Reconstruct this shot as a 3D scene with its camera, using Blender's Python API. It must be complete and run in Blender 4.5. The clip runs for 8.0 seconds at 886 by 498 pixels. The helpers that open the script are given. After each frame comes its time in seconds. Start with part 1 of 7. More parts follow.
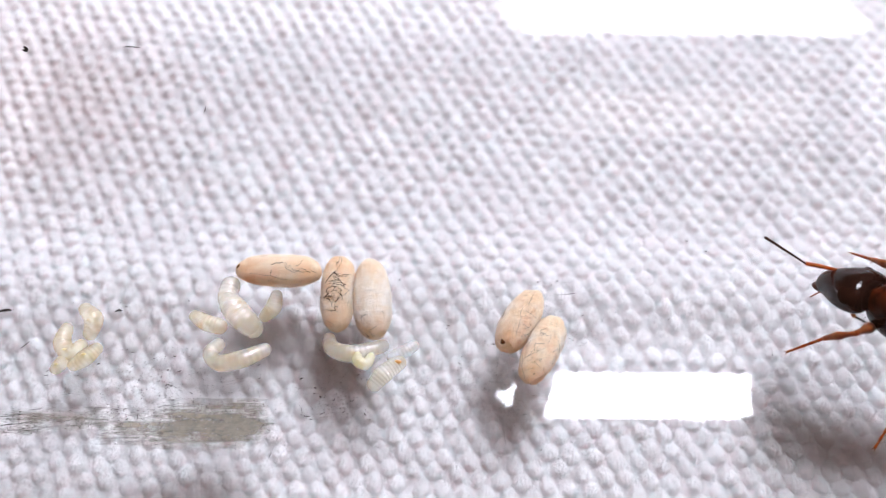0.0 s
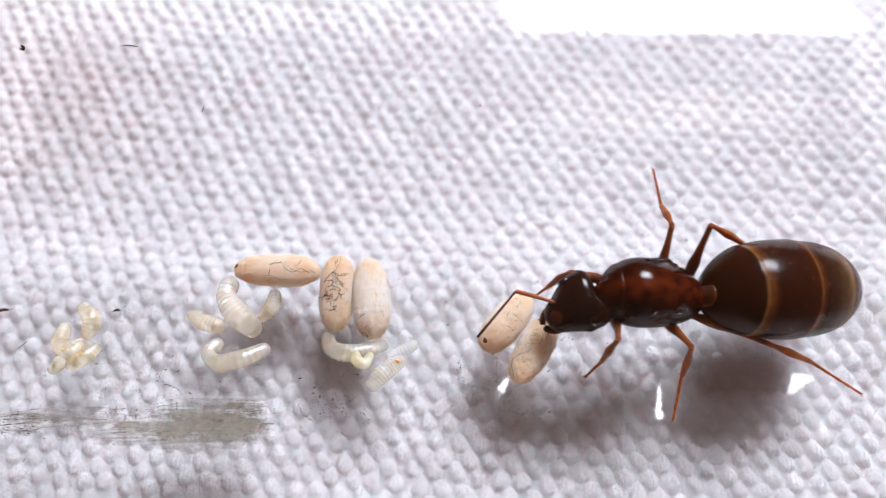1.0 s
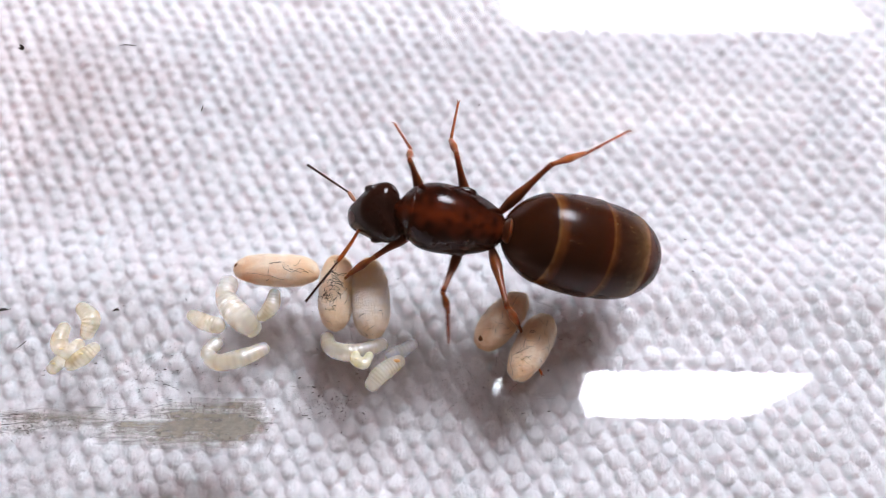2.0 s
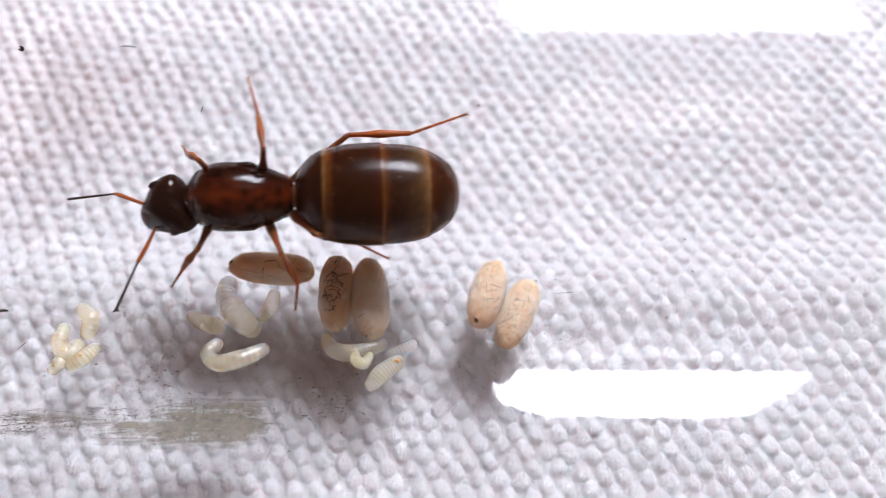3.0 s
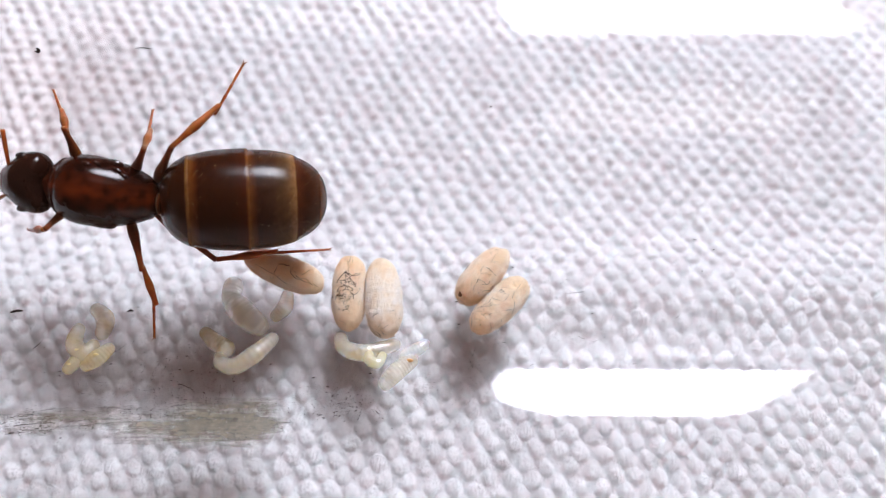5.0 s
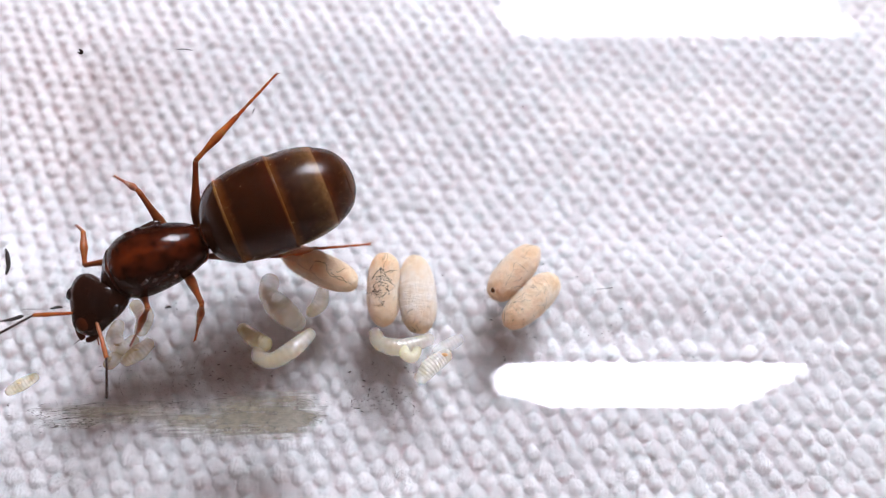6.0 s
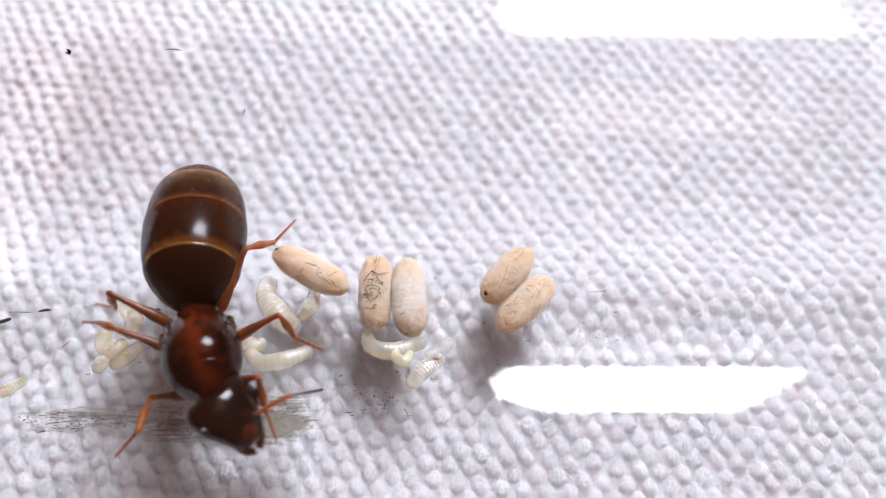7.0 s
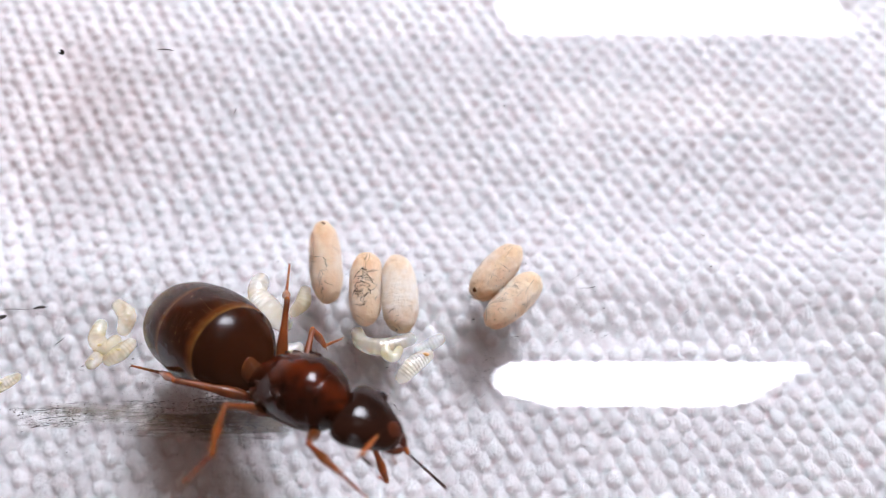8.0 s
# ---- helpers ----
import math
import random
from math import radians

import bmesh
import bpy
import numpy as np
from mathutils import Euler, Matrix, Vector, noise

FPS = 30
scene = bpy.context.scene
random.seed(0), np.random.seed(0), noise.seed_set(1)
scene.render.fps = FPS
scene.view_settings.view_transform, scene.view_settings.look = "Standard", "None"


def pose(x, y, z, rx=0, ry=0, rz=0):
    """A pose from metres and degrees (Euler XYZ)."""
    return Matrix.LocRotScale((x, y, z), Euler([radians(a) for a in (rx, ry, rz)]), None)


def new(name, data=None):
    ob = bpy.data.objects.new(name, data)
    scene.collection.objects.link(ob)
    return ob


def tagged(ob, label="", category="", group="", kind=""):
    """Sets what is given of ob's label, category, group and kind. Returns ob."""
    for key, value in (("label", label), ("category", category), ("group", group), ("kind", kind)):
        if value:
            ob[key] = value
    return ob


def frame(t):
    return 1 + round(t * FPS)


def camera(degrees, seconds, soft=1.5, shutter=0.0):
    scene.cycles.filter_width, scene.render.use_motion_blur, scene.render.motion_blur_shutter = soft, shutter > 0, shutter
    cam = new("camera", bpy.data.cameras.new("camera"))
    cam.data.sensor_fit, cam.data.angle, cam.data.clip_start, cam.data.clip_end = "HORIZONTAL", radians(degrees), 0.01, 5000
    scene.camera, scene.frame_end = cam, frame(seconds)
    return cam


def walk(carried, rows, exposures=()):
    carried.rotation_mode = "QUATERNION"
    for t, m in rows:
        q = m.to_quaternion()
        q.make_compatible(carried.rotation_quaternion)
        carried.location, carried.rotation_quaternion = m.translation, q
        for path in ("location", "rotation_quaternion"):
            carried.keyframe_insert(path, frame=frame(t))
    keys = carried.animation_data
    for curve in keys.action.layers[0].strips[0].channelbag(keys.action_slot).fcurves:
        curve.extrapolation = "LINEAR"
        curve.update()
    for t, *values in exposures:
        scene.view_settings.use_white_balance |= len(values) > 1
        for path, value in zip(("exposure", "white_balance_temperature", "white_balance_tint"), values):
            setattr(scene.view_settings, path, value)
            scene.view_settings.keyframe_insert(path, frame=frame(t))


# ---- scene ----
MM = 0.001
TUBE_R = 8.0          # inner radius of the tube, mm
OUTER_R, OUTER_Z = 8.6, 7.8      # outer radius and the height of its axis, mm: the wall is thicker below
CLOTH_Z = -1.70       # mean height of the cloth's knots, mm


def mpose(x, y, z, rx=0, ry=0, rz=0):
    """A pose from millimetres and degrees."""
    return pose(x * MM, y * MM, z * MM, rx, ry, rz)


def floor_z(y):
    """Height of the tube's inner surface at y, in mm."""
    return TUBE_R - math.sqrt(max(TUBE_R ** 2 - y * y, 0.0))


# camera
cam = camera(60, 8.0, soft=1.0, shutter=0.25)
cam.data.dof.use_dof = True          # the cloth behind the tube lies out of focus
cam.data.dof.focus_distance = 0.0249
cam.data.dof.aperture_fstop = 50
walk(cam, [
    (0, mpose(0.082, -7.785, 24.989, 23.634, 0.382, 0.616)),
    (0.5, mpose(0.075, -7.770, 24.952, 23.600, 0.335, 0.600)),
    (1, mpose(0.043, -7.746, 24.942, 23.537, 0.262, 0.511)),
    (1.5, mpose(0.054, -7.758, 24.918, 23.553, 0.245, 0.499)),
    (3, mpose(0.055, -7.804, 24.949, 23.626, 0.269, 0.367)),
    (3.5, mpose(0.000, -7.821, 24.988, 23.666, 0.218, 0.296)),
    (4, mpose(0.000, -7.813, 24.975, 23.657, 0.258, 0.281)),
    (4.5, mpose(-0.052, -7.852, 25.073, 23.659, 0.298, 0.253)),
    (4.7, mpose(-0.134, -7.860, 25.061, 23.727, 0.220, 0.300)),
    (5.8, mpose(-1.580, -8.200, 25.520, 23.720, -0.030, 0.090)),
    (6, mpose(-1.691, -8.231, 25.584, 23.697, -0.079, 0.068)),
    (6.5, mpose(-1.600, -8.146, 25.441, 23.724, -0.018, 0.113)),
    (7, mpose(-1.428, -8.056, 25.340, 23.744, -0.083, 0.115)),
    (7.5, mpose(-1.195, -8.116, 25.408, 23.730, -0.020, 0.104)),
    (8, mpose(-0.994, -8.272, 25.579, 23.751, 0.091, 0.078)),
])

# light: a flat LED panel behind the tube, added overhead and all-round warm fills
# no room is built; this warm background is added to tint the shade
world = bpy.data.worlds.new("warm_fill")
scene.world = world
world.use_nodes = True
world.node_tree.nodes["Background"].inputs[0].default_value = (1.0, 0.47, 0.33, 1)
world.node_tree.nodes["Background"].inputs[1].default_value = 0.13


def area(name, m, sx, sy, watts, colour):
    data = bpy.data.lights.new(name, "AREA")
    data.shape, data.size, data.size_y, data.energy, data.color = "RECTANGLE", sx, sy, watts, colour
    ob = new(name, data)
    ob.matrix_world = m
    return ob


# the panel faces the tube's line, its long side along the tube
LAMP_EL, LAMP_D, PANEL_GLOW = 51, 0.30, 60.3
LAMP_AT = (0.0935, LAMP_D * math.cos(radians(LAMP_EL)), 0.004 + LAMP_D * math.sin(radians(LAMP_EL)))
# unseen overhead lamp, added for the faint upper streak and some fill
area("ceiling_light", pose(0.37, 0.18, 1.25, 0, 0, 0), 0.40, 0.26, 0.6, (1.0, 0.88, 0.84))
scene.view_settings.exposure = 0.0


# ---- materials ----
def mat(name):
    m = bpy.data.materials.new(name)
    m.use_nodes = True
    return m, m.node_tree, m.node_tree.nodes["Principled BSDF"]


def node(tree, kind, **inputs):
    n = tree.nodes.new(kind)
    for key, value in inputs.items():
        n.inputs[key.replace("_", " ")].default_value = value
    return n


def ramp(tree, source, stops):
    r = tree.nodes.new("ShaderNodeValToRGB")
    while len(r.color_ramp.elements) < len(stops):
        r.color_ramp.elements.new(0.5)
    for e, (at, c) in zip(r.color_ramp.elements, stops):
        e.position, e.color = at, (*c, 1)
    tree.links.new(source, r.inputs[0])
    return r.outputs[0]


def coords(tree, scale=1000.0):
    """Object coordinates, in mm."""
    c = tree.nodes.new("ShaderNodeTexCoord")
    v = tree.nodes.new("ShaderNodeVectorMath")
    v.operation = "SCALE"
    v.inputs[3].default_value = scale
    tree.links.new(c.outputs["Object"], v.inputs[0])
    return v.outputs[0]


def noise_of(tree, where, scale, detail=3.0, rough=0.55):
    n = node(tree, "ShaderNodeTexNoise", Scale=scale, Detail=detail, Roughness=rough)
    tree.links.new(where, n.inputs["Vector"])
    return n.outputs["Fac"]


def bumped(tree, shader, height, strength, distance):
    b = node(tree, "ShaderNodeBump", Strength=strength, Distance=distance)
    tree.links.new(height, b.inputs["Height"])
    tree.links.new(b.outputs[0], shader.inputs["Normal"])


def mixed(tree, fac, a, b, mode="MIX"):
    m = tree.nodes.new("ShaderNodeMix")
    m.data_type, m.blend_type = "RGBA", mode
    for value, slot in ((fac, 0), (a, 6), (b, 7)):
        if hasattr(value, "is_linked"):
            tree.links.new(value, m.inputs[slot])
        else:
            m.inputs[slot].default_value = value
    return m.outputs[2]


def cotton_material():
    m, t, p = mat("white_cotton")
    where = coords(t)
    col = ramp(t, noise_of(t, where, 0.35, 4), [(0.3, (0.89, 0.88, 0.89)), (0.7, (0.935, 0.93, 0.94))])
    # pinkish light falloff painted in at far left, and one small pinkish stain
    blur = noise_of(t, where, 0.5, 3)
    for x, y, reach in ((-17.5, 11.0, 8.0), (-3.6, 9.9, 0.6)):
        far = node(t, "ShaderNodeVectorMath")
        far.operation = "DISTANCE"
        far.inputs[1].default_value = (x, y, CLOTH_Z)
        t.links.new(where, far.inputs[0])
        size = t.nodes.new("ShaderNodeMath")
        size.operation, size.inputs[1].default_value = "DIVIDE", reach * 1.6
        t.links.new(far.outputs["Value"], size.inputs[0])
        rough_edge = t.nodes.new("ShaderNodeMath")
        rough_edge.operation, rough_edge.inputs[1].default_value = "MULTIPLY_ADD", 0.5
        t.links.new(blur, rough_edge.inputs[0])
        t.links.new(size.outputs[0], rough_edge.inputs[2])
        tint = ramp(t, rough_edge.outputs[0], [(0.35, (0.93, 0.875, 0.86)), (0.9, (1.0, 1.0, 1.0))])
        col = mixed(t, 1.0, col, tint, "MULTIPLY")
    t.links.new(col, p.inputs["Base Color"])
    p.inputs["Roughness"].default_value = 0.9
    p.inputs["Sheen Weight"].default_value = 0.3
    p.inputs["Subsurface Weight"].default_value = 0.9
    p.inputs["Subsurface Radius"].default_value = (0.0011, 0.0010, 0.0010)
    p.inputs["Subsurface Scale"].default_value = 1.0
    turn = node(t, "ShaderNodeMapping")
    turn.inputs["Rotation"].default_value = (0, 0, radians(28))
    turn.inputs["Scale"].default_value = (1.0, 0.28, 1.0)
    t.links.new(where, turn.inputs["Vector"])
    grain = mixed(t, 0.5, noise_of(t, turn.outputs[0], 10.0, 5, 0.8), noise_of(t, where, 7.0, 6, 0.8))
    bumped(t, p, grain, 1.0, 0.00024)
    return m


def glass_material(name, mirror, worn):
    """Clear thin wall: what is not mirrored passes straight through."""
    m, t, p = mat(name)
    t.nodes.remove(p)
    facing = node(t, "ShaderNodeLayerWeight", Blend=0.5)
    power = t.nodes.new("ShaderNodeMath")
    power.operation, power.inputs[1].default_value = "POWER", 5.0
    t.links.new(facing.outputs["Facing"], power.inputs[0])
    gain = t.nodes.new("ShaderNodeMath")
    gain.operation = "MULTIPLY_ADD"
    gain.inputs[1].default_value, gain.inputs[2].default_value = mirror * 9, mirror
    t.links.new(power.outputs[0], gain.inputs[0])
    clear = node(t, "ShaderNodeBsdfTransparent", Color=(0.99, 0.99, 0.99, 1))
    gloss = node(t, "ShaderNodeBsdfAnisotropic", Roughness=0.03)
    # a strip along the bottom is scuffed
    where = coords(t)
    sep = t.nodes.new("ShaderNodeSeparateXYZ")
    t.links.new(where, sep.inputs[0])
    shift = t.nodes.new("ShaderNodeMath")
    shift.operation, shift.inputs[1].default_value = "SUBTRACT", 0.95
    t.links.new(sep.outputs[1], shift.inputs[0])
    aside = t.nodes.new("ShaderNodeMath")
    aside.operation = "ABSOLUTE"
    t.links.new(shift.outputs[0], aside.inputs[0])
    across = t.nodes.new("ShaderNodeMapRange")
    across.interpolation_type = "SMOOTHSTEP"
    across.inputs[1].default_value, across.inputs[2].default_value, across.inputs[3].default_value, across.inputs[4].default_value = 1.0, 1.95, 1.0, 0.0
    t.links.new(aside.outputs[0], across.inputs[0])
    low = t.nodes.new("ShaderNodeMath")
    low.operation, low.inputs[1].default_value = "LESS_THAN", 2.0
    t.links.new(sep.outputs[2], low.inputs[0])
    scuff = t.nodes.new("ShaderNodeMath")
    scuff.operation = "MULTIPLY"
    t.links.new(across.outputs[0], scuff.inputs[0])
    t.links.new(low.outputs[0], scuff.inputs[1])
    rub = t.nodes.new("ShaderNodeMapRange")
    rub.inputs[3].default_value, rub.inputs[4].default_value = worn, 0.5
    t.links.new(scuff.outputs[0], rub.inputs[0])
    t.links.new(rub.outputs[0], gloss.inputs["Roughness"])
    mix = t.nodes.new("ShaderNodeMixShader")
    t.links.new(gain.outputs[0], mix.inputs[0])
    t.links.new(clear.outputs[0], mix.inputs[1])
    t.links.new(gloss.outputs[0], mix.inputs[2])
    t.links.new(mix.outputs[0], t.nodes["Material Output"].inputs[0])
    return m


def chitin_material(name, stops, scale=1.2, rough=0.22, coat=0.1, sss=0.0):
    """Polished brown cuticle with mottled pigment and fine sculpture."""
    m, t, p = mat(name)
    where = coords(t)
    col = ramp(t, noise_of(t, where, scale, 3), stops)
    t.links.new(col, p.inputs["Base Color"])
    p.inputs["Roughness"].default_value = rough
    p.inputs["Coat Weight"].default_value = coat
    p.inputs["Coat Roughness"].default_value = 0.15
    p.inputs["IOR"].default_value = 1.5
    p.inputs["Specular IOR Level"].default_value = 0.17
    if sss:
        p.inputs["Subsurface Weight"].default_value = sss
        p.inputs["Subsurface Radius"].default_value = (0.0005, 0.00018, 0.00006)
        p.inputs["Subsurface Scale"].default_value = 1.0
    bumped(t, p, noise_of(t, where, 14.0, 3), 0.12, 0.00004)
    return m


def thorax_material():
    """Cuticle with a rusty saddle down the middle and near-black flanks."""
    m = chitin_material("thorax_cuticle", [(0.38, (0.30, 0.28, 0.26)), (0.50, (0.75, 0.72, 0.70)), (0.64, (1.15, 1.1, 1.0))], 2.3, 0.14, 0.05, 0.25)
    t = m.node_tree
    p = t.nodes["Principled BSDF"]
    mottle = p.inputs["Base Color"].links[0].from_socket
    where = coords(t)
    sep = t.nodes.new("ShaderNodeSeparateXYZ")
    t.links.new(where, sep.inputs[0])
    side = t.nodes.new("ShaderNodeMath")
    side.operation = "ABSOLUTE"
    t.links.new(sep.outputs[1], side.inputs[0])
    wob = t.nodes.new("ShaderNodeMath")
    wob.operation = "MULTIPLY_ADD"
    wob.inputs[1].default_value = 0.7
    t.links.new(noise_of(t, where, 1.3, 3), wob.inputs[0])
    t.links.new(side.outputs[0], wob.inputs[2])
    saddle = ramp(t, wob.outputs[0], [(0.28, (0.085, 0.013, 0.0025)), (0.58, (0.05, 0.008, 0.0018)), (0.84, (0.026, 0.0045, 0.0013)), (1.0, (0.016, 0.003, 0.0013))])
    t.links.new(mixed(t, 1.0, saddle, mottle, "MULTIPLY"), p.inputs["Base Color"])
    return m


def gaster_material():
    """Dark brown plates with a see-through amber hem at the back of each, by their place along the abdomen."""
    m, t, p = mat("banded_cuticle")
    where = coords(t)
    sep = t.nodes.new("ShaderNodeSeparateXYZ")
    t.links.new(where, sep.inputs[0])
    wob = t.nodes.new("ShaderNodeMath")
    wob.operation = "MULTIPLY_ADD"
    wob.inputs[1].default_value = 0.06
    t.links.new(noise_of(t, where, 2.2, 4, 0.6), wob.inputs[0])
    t.links.new(sep.outputs[0], wob.inputs[2])
    norm = t.nodes.new("ShaderNodeMapRange")
    norm.inputs[1].default_value, norm.inputs[2].default_value = 0.03, -5.2 + 0.03
    t.links.new(wob.outputs[0], norm.inputs[0])
    dark, mid, amber = (0.024, 0.0064, 0.0021), (0.034, 0.009, 0.003), (0.17, 0.068, 0.018)
    # an amber strip shows behind each hem; the third plate pales towards its end
    col = ramp(t, norm.outputs[0], [(0.0, mid), (0.10, dark), (0.172, dark), (0.182, amber), (0.20, (0.13, 0.042, 0.009)), (0.222, (0.08, 0.022, 0.005)), (0.25, dark), (0.44, dark), (0.512, (0.04, 0.008, 0.002)), (0.524, (0.13, 0.042, 0.009)),
                                    (0.545, (0.075, 0.022, 0.006)), (0.58, (0.028, 0.010, 0.005)), (0.66, (0.038, 0.016, 0.008)), (0.72, (0.065, 0.032, 0.014)), (0.76, (0.11, 0.056, 0.022)), (0.797, (0.20, 0.10, 0.038)), (0.806, (0.06, 0.014, 0.004)), (0.86, (0.034, 0.010, 0.004)), (0.94, (0.04, 0.013, 0.005)), (1.0, (0.08, 0.035, 0.014))])
    mott = ramp(t, noise_of(t, where, 5.0, 5, 0.65), [(0.35, (0.55, 0.5, 0.45)), (0.62, (1.0, 1.0, 1.0))])
    t.links.new(mixed(t, 0.8, col, mott, "MULTIPLY"), p.inputs["Base Color"])
    p.inputs["Roughness"].default_value = 0.22
    p.inputs["Coat Weight"].default_value = 0.04
    p.inputs["Coat Roughness"].default_value = 0.1
    p.inputs["IOR"].default_value = 1.4
    p.inputs["Specular IOR Level"].default_value = 0.2
    p.inputs["Subsurface Weight"].default_value = 0.55
    p.inputs["Subsurface Radius"].default_value = (0.0009, 0.0004, 0.00015)
    p.inputs["Subsurface Scale"].default_value = 1.0
    bumped(t, p, noise_of(t, where, 18.0, 2), 0.1, 0.00003)
    return m


def silk_material(name, stops):
    """Papery cocoon silk, creased and patchy."""
    m, t, p = mat(name)
    where = coords(t)
    info = t.nodes.new("ShaderNodeObjectInfo")
    col = ramp(t, noise_of(t, where, 1.3, 5), stops)
    shift = ramp(t, info.outputs["Random"], [(0.0, (0.96, 0.93, 0.90)), (1.0, (1, 1, 1))])
    sep = t.nodes.new("ShaderNodeSeparateXYZ")
    t.links.new(where, sep.inputs[0])
    far = t.nodes.new("ShaderNodeMath")
    far.operation = "ABSOLUTE"
    t.links.new(sep.outputs[0], far.inputs[0])
    ends = ramp(t, far.outputs[0], [(0.55, (1.0, 1.0, 1.0)), (1.0, (0.965, 0.885, 0.78))])
    blot = ramp(t, noise_of(t, where, 3.4, 6, 0.7), [(0.36, (0.94, 0.87, 0.76)), (0.55, (1.0, 1.0, 1.0))])
    t.links.new(mixed(t, 1.0, mixed(t, 1.0, mixed(t, 1.0, col, shift, "MULTIPLY"), ends, "MULTIPLY"), blot, "MULTIPLY"), p.inputs["Base Color"])
    p.inputs["Roughness"].default_value = 0.38
    p.inputs["Subsurface Weight"].default_value = 0.9
    p.inputs["Subsurface Radius"].default_value = (0.00075, 0.0007, 0.00065)
    p.inputs["Subsurface Scale"].default_value = 1.0
    bumped(t, p, noise_of(t, where, 3.2, 8, 0.74), 1.0, 0.0006)
    return m


def grub_material(name, pale, deep, solid=0.36):
    """Wet milky skin of a larva that lets the ground shine through."""
    m, t, p = mat(name)
    where = coords(t)
    col = ramp(t, noise_of(t, where, 1.6, 3), [(0.35, deep), (0.65, pale)])
    t.links.new(col, p.inputs["Base Color"])
    p.inputs["Roughness"].default_value = 0.12
    p.inputs["Subsurface Weight"].default_value = 1.0
    p.inputs["Subsurface Radius"].default_value = (0.0012, 0.0010, 0.0007)
    p.inputs["Subsurface Scale"].default_value = 1.0
    p.inputs["Coat Weight"].default_value = 0.5
    p.inputs["Coat Roughness"].default_value = 0.03
    p.inputs["Alpha"].default_value = solid
    wet = node(t, "ShaderNodeBsdfAnisotropic", Roughness=0.07)
    film = t.nodes.new("ShaderNodeMixShader")
    film.inputs[0].default_value = 0.06 if solid > 0.28 else 0.025
    t.links.new(p.outputs[0], film.inputs[1])
    t.links.new(wet.outputs[0], film.inputs[2])
    t.links.new(film.outputs[0], t.nodes["Material Output"].inputs[0])
    bumped(t, p, noise_of(t, where, 5.0, 2), 0.15, 0.00006)
    return m


def plain_material(name, colour, rough=0.6, grain=3.0, spread=0.25, metal=0.0):
    m, t, p = mat(name)
    where = coords(t)
    lo = tuple(c * (1 - spread) for c in colour)
    t.links.new(ramp(t, noise_of(t, where, grain, 4), [(0.3, lo), (0.7, colour)]), p.inputs["Base Color"])
    p.inputs["Roughness"].default_value = rough
    p.inputs["Metallic"].default_value = metal
    return m


COTTON = cotton_material()
GLASS = glass_material("clear_glass", 0.055, 0.03)
FOGGED = glass_material("fogged_glass", 0.006, 0.3)
HEAD_CHITIN = chitin_material("head_cuticle", [(0.35, (0.006, 0.0028, 0.0022)), (0.65, (0.016, 0.0052, 0.003))], 0.8, 0.13)
FACE_CHITIN = chitin_material("face_cuticle", [(0.35, (0.025, 0.006, 0.003)), (0.65, (0.06, 0.013, 0.004))], 1.5, 0.3, 0.1, 0.3)
THORAX_CHITIN = thorax_material()
LEG_CHITIN = chitin_material("leg_cuticle", [(0.35, (0.13, 0.038, 0.009)), (0.65, (0.31, 0.10, 0.022))], 1.1, 0.32, 0.1, 0.7)
FEMUR_CHITIN = chitin_material("femur_cuticle", [(0.35, (0.055, 0.015, 0.005)), (0.65, (0.16, 0.043, 0.011))], 0.9, 0.3, 0.1, 0.6)
DARK_CHITIN = chitin_material("dark_cuticle", [(0.35, (0.02, 0.009, 0.007)), (0.65, (0.06, 0.028, 0.018))], 1.5, 0.35)
GASTER_CHITIN = gaster_material()
SCAR_CHITIN = chitin_material("scar_cuticle", [(0.35, (0.012, 0.005, 0.004)), (0.65, (0.035, 0.012, 0.006))], 3.0, 0.14, 0.5)
SILK = silk_material("cocoon_silk", [(0.28, (0.91, 0.62, 0.42)), (0.5, (0.955, 0.765, 0.585)), (0.72, (0.975, 0.835, 0.70))])
PALE_SILK = silk_material("pale_cocoon_silk", [(0.28, (0.95, 0.80, 0.66)), (0.5, (0.97, 0.87, 0.765)), (0.72, (0.98, 0.91, 0.84))])
GRUB = grub_material("larva_skin", (0.94, 0.83, 0.65), (0.92, 0.75, 0.52), 0.30)
GRUB_YELLOW = grub_material("yellow_larva_skin", (0.92, 0.74, 0.44), (0.88, 0.61, 0.29), 0.27)
GRUB_FAINT = grub_material("clear_larva_skin", (0.95, 0.90, 0.80), (0.93, 0.85, 0.70), 0.22)
CURL_SKIN = grub_material("curl_larva_skin", (0.93, 0.84, 0.58), (0.90, 0.76, 0.42), 0.5)
GUT = plain_material("yellow_gut", (0.50, 0.36, 0.12), 0.35, 4.0, 0.4)
RUST = plain_material("rusty_gut", (0.45, 0.20, 0.03), 0.4, 6.0, 0.4)
BLACK = plain_material("dark_dirt", (0.03, 0.025, 0.022), 0.8, 20.0, 0.5)
BROWN = plain_material("brown_spot", (0.20, 0.085, 0.03), 0.5, 8.0, 0.5)
EYE = plain_material("black_eye", (0.008, 0.006, 0.006), 0.2, 30.0, 0.4)


# ---- building helpers ----
def part(name, bm, material, parent=None, label="", smooth=True):
    """Links a bmesh built in mm as one mesh object under a thing or a part."""
    bm.transform(Matrix.Scale(MM, 4))
    bmesh.ops.recalc_face_normals(bm, faces=bm.faces[:])
    me = bpy.data.meshes.new(name)
    bm.to_mesh(me)
    bm.free()
    if smooth:
        me.shade_smooth()
    me.materials.append(material)
    ob = new(name, me)
    ob.parent = parent
    if label:
        ob["label"] = label
    return ob


